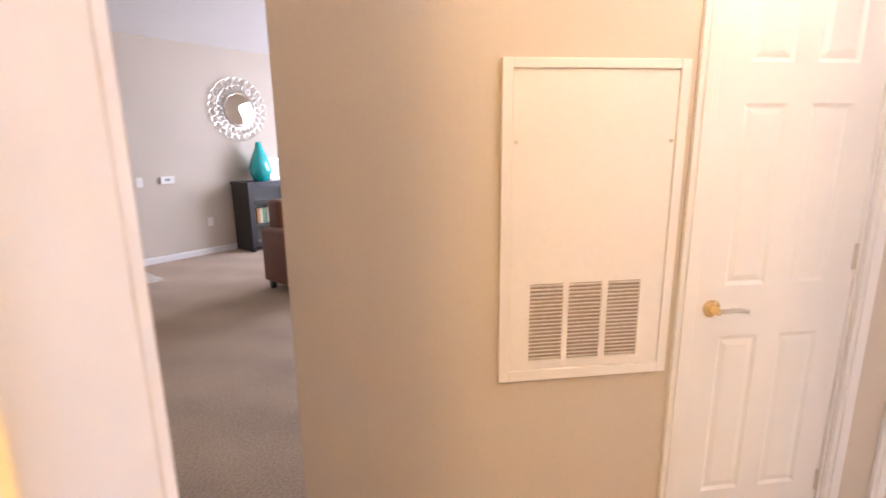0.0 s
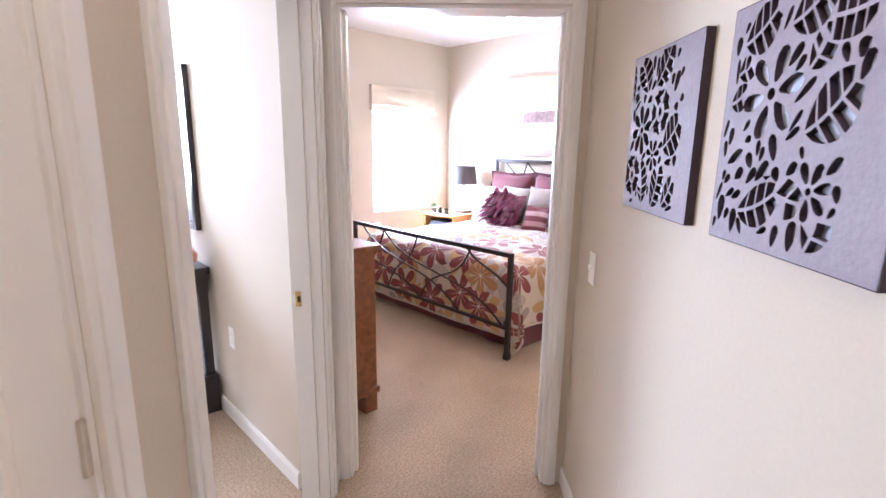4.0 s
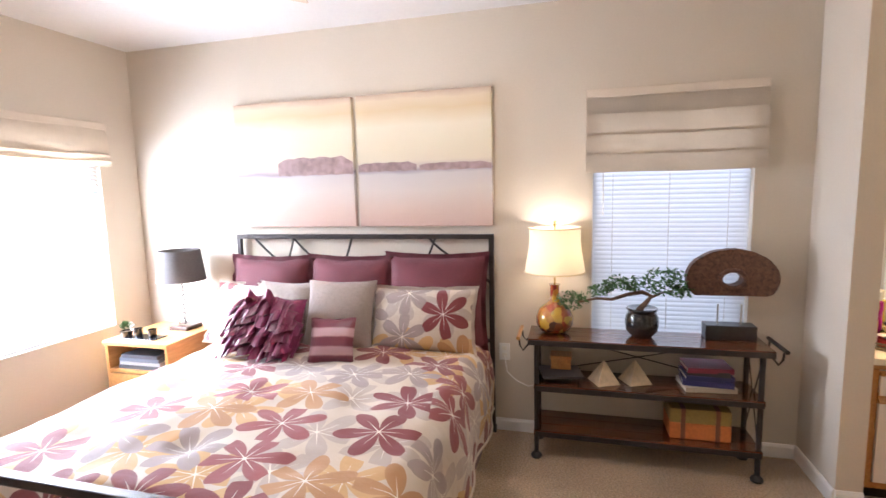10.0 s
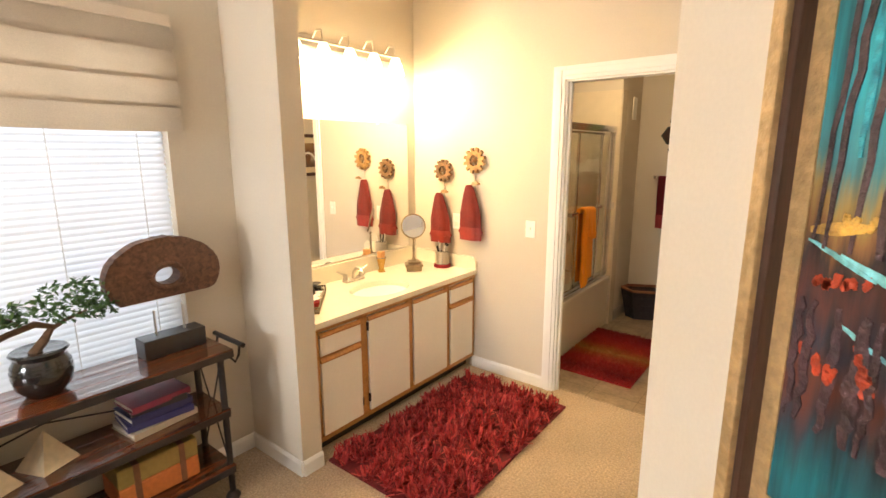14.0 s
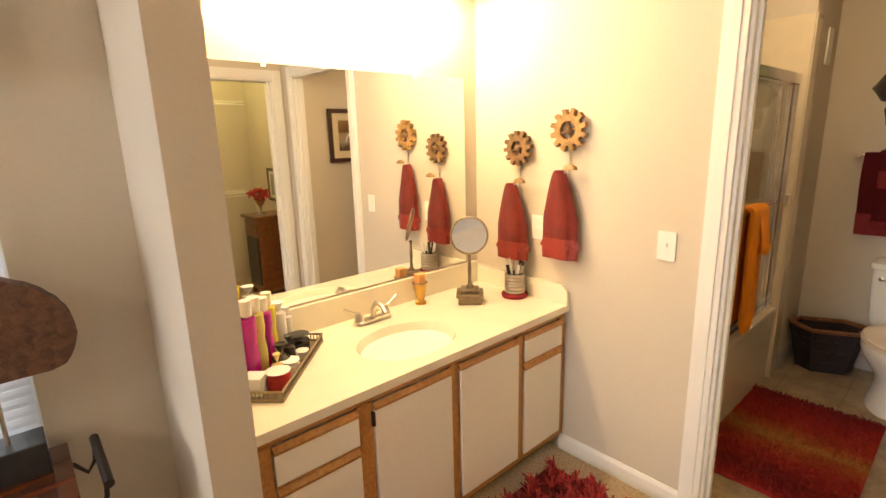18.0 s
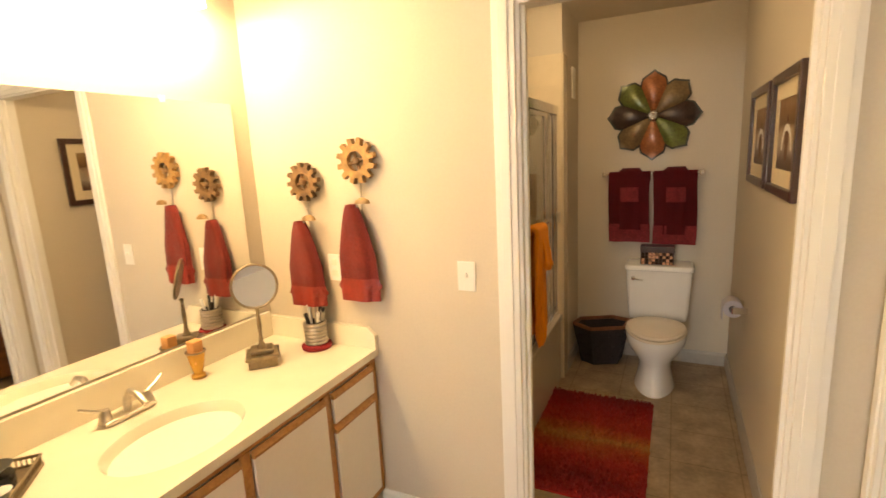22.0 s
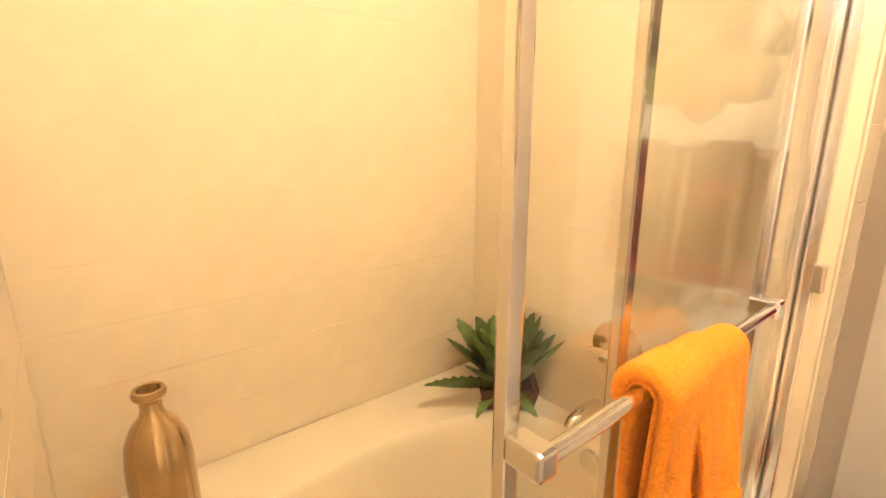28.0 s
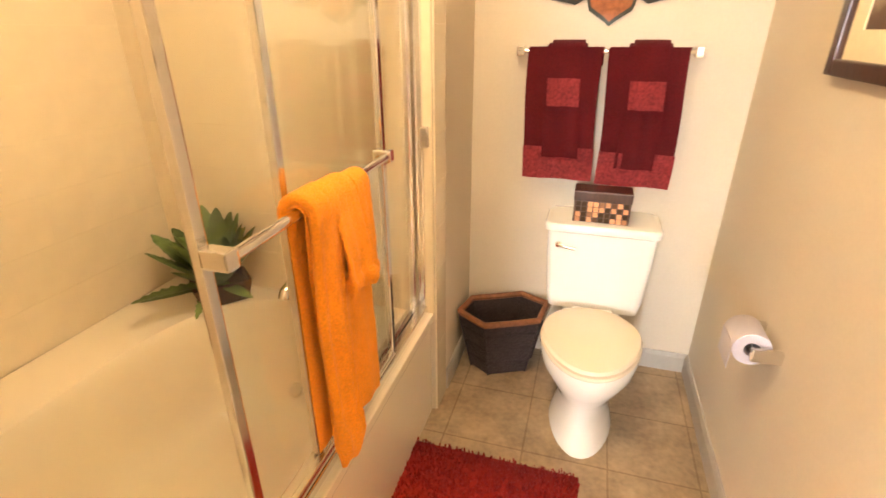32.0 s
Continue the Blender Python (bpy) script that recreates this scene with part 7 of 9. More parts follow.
part("drain", lathe(bmesh.new(), [(0, -0.126), (0.02, -0.127), (0.024, -0.131), (0, -0.131)], 20, (bx, by, VZ)), M_NICKEL, bw, "", True)
part("backsplash", boxed(VX1 - 0.022, VY0 + 0.022, VZ, VX1 - 0.001, VY1 - 0.001, 0.882, 0.003), M_MARBLE, ct)
sd = bmesh.new()
prism(sd, [(VX0 + 0.0, 0.0), (VX1 - 0.001, 0.0), (VX1 - 0.001, 0.095), (VX0 + 0.035, 0.095), (VX0 + 0.0, 0.06)], 0.0, 0.02)
part("side_splash", moved(sd, Matrix(((1, 0, 0, 0), (0, 0, 1, VY0 + 0.002), (0, 1, 0, VZ), (0, 0, 0, 1)))), M_MARBLE, ct)

van = thing("vanity_cabinet", pose(VX0 + 0.02, VY0 + 0.003, 0), "white vanity cabinet with oak rails and pulls", "vanity cabinet")
VL = VY1 - VY0 - 0.006
VD = VX1 - VX0 - 0.03
part("carcass", boxed(0.022, 0, 0.085, VD, VL, 0.73), M_LAMINATE, van)
# near-black colour puts the shade of the recess into the toe kick
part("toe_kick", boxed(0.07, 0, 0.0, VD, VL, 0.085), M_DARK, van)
part("top_rail", boxed(0, 0, 0.705, 0.022, VL, 0.732, 0.003), M_OAK, van)
part("bottom_rail", boxed(0, 0, 0.085, 0.022, VL, 0.118, 0.003), M_OAK, van)
for y0, y1 in ((0.0, 0.037), (0.308, 0.350), (0.697, 0.742), (1.088, 1.147), (1.428, VL)):
    part("stile", boxed(0.0, y0, 0.118, 0.022, y1, 0.705, 0.003), M_OAK, van)
for k, (y0, y1) in enumerate(((0.037, 0.308), (0.350, 0.697), (0.742, 1.088), (1.147, 1.428))):
    tops = [(0.122, 0.700)]
    if k in (0, 3):
        part("mid_rail", boxed(0.0, y0, 0.552, 0.022, y1, 0.585, 0.003), M_OAK, van)
        tops = [(0.122, 0.560), (0.576, 0.700)]
    for z0, z1 in tops:
        front = part("drawer" if z0 > 0.3 else "cabinet_door", boxed(-0.012, y0 + 0.001, z0, 0.001, y1 - 0.001, z1 - 0.024, 0.003), M_LAMINATE, van)
        lip = bmesh.new()
        pr = [(0.001, z1 - 0.024), (-0.014, z1 - 0.024), (-0.016, z1 - 0.014), (-0.002, z1), (0.001, z1)]
        va = [lip.verts.new((x, y0 + 0.001, z)) for x, z in pr]
        vb_ = [lip.verts.new((x, y1 - 0.001, z)) for x, z in pr]
        lip.faces.new(va), lip.faces.new(vb_[::-1])
        for i in range(5):
            lip.faces.new((va[i], vb_[i], vb_[(i + 1) % 5], va[(i + 1) % 5]))
        part("finger_pull", lip, M_OAK, front, "bevelled oak finger-pull strip")
    hy = y1 - 0.002 if k == 2 else y0 - 0.006
    for z in (0.18, 0.62):
        if k in (2, 3) and (k == 2 or z < 0.5):
            part("hinge", boxed(-0.014, hy, z, -0.001, hy + 0.010, z + 0.05, 0.002), M_IRON, van)

fc = thing("faucet", pose(5.61, 1.86, VZ), "brushed nickel two-handle sink faucet", "faucet")
part("base", boxed(-0.028, -0.085, 0, 0.028, 0.085, 0.018, 0.012, 3), M_NICKEL, fc, "", True)
part("spout", tube(bmesh.new(), [(0, 0, 0.015), (-0.005, 0, 0.06), (-0.03, 0, 0.09), (-0.07, 0, 0.088), (-0.105, 0, 0.06)], 0.013, 12, 0.010), M_NICKEL, fc, "", True)
for s in (-1, 1):
    h_ = part("handle", lathe(bmesh.new(), [(0, 0.015), (0.02, 0.016), (0.016, 0.045), (0.012, 0.055), (0, 0.058)], 16, (0, s * 0.07, 0)), M_NICKEL, fc, "", True)
    part("lever", tube(bmesh.new(), [(0, s * 0.07, 0.05), (0.005, s * 0.10, 0.062), (0.008, s * 0.135, 0.085)], 0.007, 8, 0.004), M_NICKEL, h_, "", True)

mr = thing("vanity_mirror", pose(VX1, VY0 + 0.090, 0.892), "large frameless wall mirror above the counter", "mirror")
part("mirror_glass", boxed(-0.006, 0, 0, -0.001, VY1 - VY0 - 0.092, 0.925), M_MIRROR, mr)
for y in (0.3, 1.0):
    part("clip", boxed(-0.010, y, 0.912, -0.0005, y + 0.02, 0.937, 0.002), M_PLASTIC, mr)

lb = thing("vanity_light", pose(VX1, 1.40, 2.25), "five-light vanity bar with white bell shades", "light fixture")
part("back_plate", boxed(-0.02, -0.05, -0.02, -0.001, 0.92, 0.05, 0.006), M_NICKEL, lb)
part("bar", tube(bmesh.new(), [(-0.12, -0.03, 0.0), (-0.12, 0.90, 0.0)], 0.008, 10), M_NICKEL, lb, "", True)
M_FROST = glow("frosted_shade", (1.0, 0.86, 0.58), 5.0)
M_FIL = glow("vanity_bulb", (1.0, 0.85, 0.60), 30.0)
for k in range(5):
    y = 0.02 + k * 0.205
    a_ = part("arm", tube(bmesh.new(), [(-0.01, y, 0.02), (-0.06, y, 0.075), (-0.11, y, 0.07), (-0.12, y, 0.0)], 0.006, 8), M_NICKEL, lb, "", True)
    part("shade", lathe(bmesh.new(), [(0.022, -0.005), (0.03, -0.02), (0.045, -0.06), (0.052, -0.09), (0.058, -0.115), (0.056, -0.115), (0.049, -0.09), (0.042, -0.06), (0.026, -0.02)], 20, (-0.12, y, 0)), M_FROST, a_, "glowing white glass bell shade", True)

# gears, hooks and hand towels
M_GEAR = mat("aged_wood_gear", (0.31, 0.175, 0.06), 0.5, 0, 0.3, 40, 0.3, 8, 0.3, 60)
M_GEAR2 = mat("dark_gear", (0.16, 0.09, 0.04), 0.5, 0, 0.35, 40, 0.35, 8, 0.3, 60)
M_RUST = mat("rust_towel", (0.155, 0.010, 0.006), 0.9, 0, 0.2, 160, 0.15, 10, 0.6, 200, sheen=0.1)
M_RUFF = mat("satin_band", (0.24, 0.022, 0.015), 0.4, 0, 0.1, 80, 0.1, 12)


def gear_hook(x, z, r, gm, tz0, tz1, tx, turn):
    g = thing("gear_hook", pose(x, VY0, z, 0, 0, 180), "carved wooden gear wall ornament with towel hook", "wall hook", "gear towel hooks")
    n = 12
    bm = bmesh.new()
    outer = []
    for k in range(n):
        a = 2 * math.pi * k / n + turn
        for da, rr in ((-0.16, 0.76), (-0.11, 1.0), (0.11, 1.04), (0.16, 0.76)):
            outer.append((r * rr * math.cos(a + da), r * rr * math.sin(a + da)))
    inn = [(r * 0.44 * math.cos(2 * math.pi * k / 20), r * 0.44 * math.sin(2 * math.pi * k / 20)) for k in range(20)]
    lay = []
    for y in (-0.012, -0.036):
        vo = [bm.verts.new((px, y, pz)) for px, pz in outer]
        vi = [bm.verts.new((px, y, pz)) for px, pz in inn]
        ee = [bm.edges.new((vo[k], vo[(k + 1) % len(vo)])) for k in range(len(vo))] + [bm.edges.new((vi[k], vi[(k + 1) % 20])) for k in range(20)]
        bmesh.ops.triangle_fill(bm, use_beauty=True, edges=ee)
        lay.append((vo, vi))
    for idx in (0, 1):
        a, b = lay[0][idx], lay[1][idx]
        for k in range(len(a)):
            bm.faces.new((a[k], a[(k + 1) % len(a)], b[(k + 1) % len(a)], b[k]))
    part("gear", bm, gm, g)
    cr = bmesh.new()
    for a in (0.3, 0.3 + math.pi / 2):
        tube(cr, [(-r * 0.46 * math.cos(a), -0.022, -r * 0.46 * math.sin(a)), (r * 0.46 * math.cos(a), -0.022, r * 0.46 * math.sin(a))], 0.007, 6)
    lathe(cr, [(0, -0.014), (0.014, -0.01), (0.016, 0), (0.014, 0.01), (0, 0.014)], 12, (0, -0.026, 0))
    part("spokes", cr, M_GEAR2, g, "", True)
    hz = tz0 - z
    hk = bmesh.new()
    tube(hk, [(0, -0.010, -r * 0.7), (0, -0.010, hz + 0.02), (0, -0.014, hz - 0.02), (0, -0.03, hz - 0.035), (0, -0.045, hz - 0.02), (0, -0.048, hz)], 0.0035, 6)
    part("hook_rod", hk, M_NICKEL, g, "", True)
    pad = bmesh.new()
    lathe(pad, [(0, 0), (0.036, 0.0), (0.03, 0.014), (0.012, 0.022), (0, 0.024)], 20, (tx * -1 + x * 1 if False else 0.03, -0.05, hz + 0.005), 1.0, 0.5)
    part("hook_knob", pad, M_GEAR, g, "", True)
    tw = thing("hand_towel", pose(tx, VY0, tz0, 0, 0, 180), "rust-red hand towel with ruffled band on a hook", "towel", "rust hand towels")
    L = tz0 - tz1

    def cloth(u, v):
        w = 0.022 + (0.085 - 0.022) * min(1, v * 1.6) ** 0.7
        a = u * 2 * math.pi
        fold = 1 + 0.10 * math.sin(5 * a + 1.0) * (0.4 + v)
        return (w * math.cos(a) * fold + 0.008 * v, -0.045 + 0.026 * math.sin(a) * fold, -v * L * 0.86)
    tb = grid_sheet(bmesh.new(), 40, 16, cloth)
    part("cloth", tb, M_RUST, tw, "", True)

    def band(u, v):
        a = u * 2 * math.pi
        s = 0.086 + 0.006 * math.sin(23 * a + 7 * v) * (1 if 0.15 < v < 0.5 else 0.4)
        if 0.2 < v < 0.45:
            s += 0.008
        fold = 1 + 0.10 * math.sin(5 * a + 1.0) * 1.3
        return (s * math.cos(a) * fold + 0.008, -0.045 + 0.028 * math.sin(a) * fold, -L * (0.76 + 0.24 * v))
    part("ruffled_band", grid_sheet(bmesh.new(), 72, 10, band), M_RUFF, tw, "shiny ruffled band along the hem", True)


gear_hook(5.415, 1.48, 0.080, M_GEAR2, 1.315, 0.945, 5.44, 0.1)
gear_hook(5.137, 1.556, 0.088, M_GEAR, 1.385, 0.99, 5.165, 0.25)
outlet("wall_outlet", pose(5.305, VY0, 1.11, 0, 0, 180), "white wall outlet above the counter")
outlet("light_switch", pose(4.694, VY0, 1.108, 0, 0, 180), "white toggle light switch beside the bathroom door", "light switch")

# things on the counter
mm = thing("makeup_mirror", pose(5.485, 1.385, VZ, 0, 0, 225), "round swivel makeup mirror on a square bronze base", "mirror")
M_BRONZE = mat("antique_bronze", (0.26, 0.20, 0.13), 0.4, 0.7, 0.15, 40, 0.15, 10)
bb = bmesh.new()
box(bb, -0.055, -0.055, 0, 0.055, 0.055, 0.035, 0.004)
box(bb, -0.065, -0.065, 0.035, 0.065, 0.065, 0.05, 0.006)
box(bb, -0.045, -0.045, 0.05, 0.045, 0.045, 0.07, 0.01)
part("base", bb, M_BRONZE, mm)
part("stem", lathe(bmesh.new(), [(0.02, 0.07), (0.01, 0.09), (0.007, 0.12), (0.009, 0.16), (0.006, 0.22), (0.01, 0.235), (0, 0.24)], 14), M_BRONZE, mm, "", True)
TILT = pose(0, 0, 0.325, -14) @ pose(0, 0, -0.325)
rm = part("rim", tube(bmesh.new(), [(0.086 * math.cos(a), 0, 0.325 + 0.086 * math.sin(a)) for a in (2 * math.pi * j / 36 for j in range(37))], 0.005, 8), M_BRONZE, mm, "", True, TILT)
part("mirror_glass", lathe(bmesh.new(), [(0, 0.0), (0.084, 0.0)], 36), M_MIRROR, rm, "", False, pose(0, 0, 0.325, 90))
part("mirror_glass", lathe(bmesh.new(), [(0, 0.003), (0.084, 0.003)], 36), M_BRONZE, rm, "", False, pose(0, 0.003, 0.325, -90))
M_CANDLE = mat("orange_candle", (0.72, 0.36, 0.14), 0.5, 0, 0.05, 20)
cc = thing("candle_cup", pose(5.635, 1.57, VZ), "amber glass cup holding an orange soap", "cup")
part("cup", lathe(bmesh.new(), [(0, 0), (0.026, 0), (0.026, 0.012), (0.016, 0.018), (0.024, 0.05), (0.034, 0.105), (0.030, 0.105), (0.02, 0.03), (0, 0.025)], 20), mat("amber_glass", (0.55, 0.30, 0.05), 0.15, 0.2, 0.1, 20), cc, "", True)
part("rim_band", tube(bmesh.new(), [(0.034 * math.cos(a), 0.034 * math.sin(a), 0.105) for a in (2 * math.pi * j / 24 for j in range(25))], 0.004, 6), M_BRONZE, cc)
part("soap", boxed(-0.02, -0.022, 0.06, 0.02, 0.022, 0.15, 0.006), M_CANDLE, cc)
M_REDTRAY = mat("red_felt", (0.28, 0.012, 0.018), 0.8, 0, 0.1, 60)
pc = thing("brush_jar", pose(5.385, 1.172, VZ), "beaded silver jar of makeup brushes on red coaster", "jar")
part("coaster", lathe(bmesh.new(), [(0, 0), (0.062, 0), (0.066, 0.012), (0.06, 0.022), (0, 0.022)], 28), M_REDTRAY, pc, "", True)
jr = bmesh.new()
for k in range(6):
    z = 0.03 + k * 0.016
    tube(jr, [(0.044 * math.cos(a), 0.044 * math.sin(a), z) for a in (2 * math.pi * j / 28 for j in range(29))], 0.0085, 6)
part("jar_body", jr, M_NICKEL, pc, "", True)
part("jar_liner", lathe(bmesh.new(), [(0, 0.024), (0.038, 0.024), (0.038, 0.12), (0.035, 0.12), (0.035, 0.04), (0, 0.04)], 20), M_DARK, pc)
br_ = random.Random(2)
for k in range(8):
    a = br_.uniform(0, 6.28)
    q = (0.05 * math.cos(a), 0.05 * math.sin(a))
    part("brush", tube(bmesh.new(), [(q[0] * 0.3, q[1] * 0.3, 0.05), (q[0] * 0.8, q[1] * 0.8, br_.uniform(0.15, 0.19))], 0.005, 6, 0.008), (M_PALE, M_DARK, M_NICKEL)[k % 3], pc)
tray = thing("vanity_tray", pose(5.457, 2.345, VZ, 0, 0, 46.5), "bronze gallery tray crowded with toiletries", "tray")
TL, TWd = 0.228, 0.085
part("tray_base", boxed(-TWd, -TL, 0, TWd, TL, 0.006), M_BRONZE, tray)
for x0, y0, x1, y1 in ((-TWd, -TL, -TWd + 0.005, TL), (TWd - 0.005, -TL, TWd, TL), (-TWd + 0.005, -TL, TWd - 0.005, -TL + 0.005), (-TWd + 0.005, TL - 0.005, TWd - 0.005, TL)):
    g_ = part("gallery", boxed(x0, y0, 0.006, x1, y1, 0.012), M_BRONZE, tray)
    part("gallery_rail", boxed(x0, y0, 0.03, x1, y1, 0.038, 0.001), M_BRONZE, g_)
    n = int(max(x1 - x0, y1 - y0) / 0.012)
    bm = bmesh.new()
    for k in range(n):
        f = (k + 0.5) / n
        cx, cy = (x0 + (x1 - x0) * f, (y0 + y1) / 2) if x1 - x0 > 0.02 else ((x0 + x1) / 2, y0 + (y1 - y0) * f)
        box(bm, cx - 0.0016, cy - 0.0016, 0.012, cx + 0.0016, cy + 0.0016, 0.03)
    part("spindles", bm, M_BRONZE, g_, "row of tiny tray spindles")
TM = pose(5.457, 2.345, VZ + 0.0065, 0, 0, 46.5)


def bottle(x, y, prof, c, capc, label, rough=0.25, cap_from=0.8, name="bottle", group="toiletries on the tray"):
    t = thing(name, TM @ pose(x, y, 0), label, name, group)
    zt = prof[-1][1]
    body = [p for p in prof if p[1] <= zt * cap_from]
    cap = [p for p in prof if p[1] >= zt * cap_from]
    part("body", lathe(bmesh.new(), [(0, 0)] + body + [(0, body[-1][1])], 20), mat("bottle_body", c, rough, 0, 0.03, 20), t, "", True)
    part("cap", lathe(bmesh.new(), [(0, body[-1][1])] + cap + [(0, zt)], 20), mat("bottle_cap", capc, 0.3), t, "", True)
    return t


tall = [(r * 1.08, z * 1.22) for r, z in ((0.022, 0), (0.025, 0.01), (0.025, 0.07), (0.021, 0.10), (0.025, 0.13), (0.024, 0.165), (0.016, 0.172), (0.017, 0.21))]
bottle(0.045, 0.0, tall, (0.40, 0.008, 0.24), (0.75, 0.72, 0.65), "slender magenta body-spray bottle with white cap")
bottle(0.052, -0.055, tall, (0.62, 0.50, 0.06), (0.78, 0.74, 0.6), "slender yellow body-spray bottle with white cap")
bottle(0.05, 0.055, [(r * 1.05, z * 1.08) for r, z in tall], (0.62, 0.52, 0.16), (0.78, 0.74, 0.66), "tall pale yellow lotion bottle with white cap")
bottle(0.055, 0.105, [(r, z * 1.10) for r, z in tall], (0.40, 0.008, 0.24), (0.78, 0.74, 0.68), "tall magenta lotion bottle with white cap")
bottle(0.04, -0.115, [(0.024, 0), (0.027, 0.01), (0.027, 0.155), (0.024, 0.16), (0.024, 0.20)], (0.70, 0.68, 0.66), (0.8, 0.8, 0.8), "silver and white spray can with cap")
bottle(0.035, -0.175, [(0.02, 0), (0.021, 0.01), (0.021, 0.12), (0.015, 0.13), (0.015, 0.16)], (0.75, 0.73, 0.66), (0.75, 0.73, 0.70), "white lotion bottle with white cap")
bottle(-0.03, -0.115, [(0.034, 0), (0.036, 0.02), (0.036, 0.045), (0.037, 0.05), (0.037, 0.075)], (0.02, 0.02, 0.022), (0.03, 0.03, 0.03), "squat black cream jar with lid", name="jar")
bottle(-0.012, 0.028, [(0.026, 0), (0.03, 0.015), (0.03, 0.05), (0.018, 0.06), (0.02, 0.10)], (0.03, 0.025, 0.02), (0.02, 0.02, 0.02), "round black perfume bottle with stopper")
bottle(-0.015, -0.045, [(0.022, 0), (0.022, 0.06), (0.012, 0.065), (0.016, 0.10)], (0.04, 0.03, 0.03), (0.03, 0.03, 0.03), "small dark perfume bottle with black cap")
bottle(-0.02, 0.085, [(0.018, 0), (0.02, 0.01), (0.02, 0.05), (0.010, 0.055), (0.012, 0.09)], (0.60, 0.42, 0.20), (0.6, 0.45, 0.2), "small golden perfume bottle with cap")
bottle(-0.055, -0.06, [(0.022, 0), (0.024, 0.01), (0.024, 0.02), (0.025, 0.022), (0.025, 0.035)], (0.72, 0.68, 0.62), (0.78, 0.76, 0.72), "small white cream jar with lid", name="jar")
bottle(-0.047, 0.045, [(0.03, 0), (0.032, 0.01), (0.032, 0.03), (0.033, 0.032), (0.033, 0.048)], (0.70, 0.64, 0.55), (0.80, 0.78, 0.74), "round white cream jar with wide lid", name="jar")
bottle(-0.04, 0.135, [(0.036, 0), (0.038, 0.01), (0.038, 0.035), (0.04, 0.037), (0.04, 0.055)], (0.55, 0.05, 0.05), (0.80, 0.78, 0.74), "red cream jar with a white lid", name="jar")
bottle(0.199, -0.043, [(0.04, 0), (0.07, 0.04), (0.078, 0.10), (0.065, 0.16), (0.03, 0.22), (0.02, 0.28), (0.018, 0.36), (0.018, 0.40), (0.023, 0.43)], (0.22, 0.09, 0.03), (0.2, 0.09, 0.03), "round brown glazed bottle beside the tray")
whole("soap_box", boxed(-0.03, -0.03, 0, 0.03, 0.03, 0.06, 0.003), M_PALE, TM @ pose(0.02, 0.175, 0), "small white cosmetic carton on the tray", "box")

# shag rug
M_SHAG = mat("shag_red", (0.14, 0.006, 0.009), 0.8, 0, 0.25, 50, 0.22, 9)
rug = thing("shag_rug", pose(4.70, 1.90, 0.0), "thick red shag rug on the vanity floor", "rug")
part("backing", boxed(-0.385, -0.645, 0.0, 0.385, 0.645, 0.012), M_SHAG, rug)
nt, n_, lk_ = nodes_of(M_SHAG)
gr = random.Random(8)
vs, fs = [], []
for k in range(9450):
    # ribbons grow in tufts that splay outwards
    if k % 15 == 0:
        tx, ty, way = gr.uniform(-0.375, 0.375), gr.uniform(-0.635, 0.635), gr.uniform(0, 6.28)
    x, y = tx + gr.gauss(0, 0.009), ty + gr.gauss(0, 0.009)
    a, lean, w, L = way + gr.gauss(0, 1.0), gr.uniform(0.15, 1.2), gr.uniform(0.004, 0.0075), gr.uniform(0.04, 0.07)
    dx, dy = math.cos(a), math.sin(a)
    s0 = len(vs)
    for t in (0.0, 0.5, 1.0):
        r = L * math.sin(lean) * t
        z = 0.008 + L * math.cos(lean) * t * (1 - 0.25 * t * lean) + 0.006
        ww = w * (1 - 0.35 * t)
        vs += [(x + dx * r - dy * ww, y + dy * r + dx * ww, z), (x + dx * r + dy * ww, y + dy * r - dx * ww, z)]
    fs += [(s0, s0 + 1, s0 + 3, s0 + 2), (s0 + 2, s0 + 3, s0 + 5, s0 + 4)]
me = bpy.data.meshes.new("pile")
me.from_pydata(vs, [], fs)
M_PILE = mat("shag_pile", (0.33, 0.024, 0.026), 0.75, 0, 0.2, 40, 0.25, 5)
nt, n_, lk_ = nodes_of(M_PILE)
ge = n_.new("ShaderNodeNewGeometry")
ramp_fill(M_PILE, ge.outputs["Random Per Island"], [(0.0, (0.14, 0.005, 0.010)), (0.40, (0.33, 0.016, 0.020)), (0.75, (0.44, 0.030, 0.034)), (1.0, (0.54, 0.075, 0.065))])
me.materials.append(M_PILE)
pile = new("pile", me)
pile.parent = rug
tagged(pile, "thick ribbon-like red pile", "", "", "stuff")

# ---- walk-in closet, seen in the mirror ----
cc_ = thing("side_cabinet", pose(2.85, 0.865, 0, 0, 0, 90), "small dark red-brown cabinet in the closet", "cabinet")
part("body", boxed(0.02, 0.02, 0.06, 0.33, 0.36, 0.80, 0.004), M_CHERRY, cc_)
part("top", boxed(0, 0, 0.80, 0.36, 0.38, 0.83, 0.006), M_CHERRY, cc_)
part("cabinet_door", boxed(0.33, 0.05, 0.12, 0.342, 0.33, 0.62, 0.004), M_BLACKWOOD, cc_, "dark inset door panel")
part("drawer", boxed(0.33, 0.05, 0.65, 0.342, 0.33, 0.78, 0.004), M_CHERRY, cc_)
for x in (0.02, 0.29):
    for y in (0.02, 0.32):
        part("leg", boxed(x, y, 0, x + 0.04, y + 0.04, 0.06), M_CHERRY, cc_)
fl = thing("flower_vase", pose(2.66, 1.08, 0.831), "red silk flowers in a silver pedestal vase", "flowers")
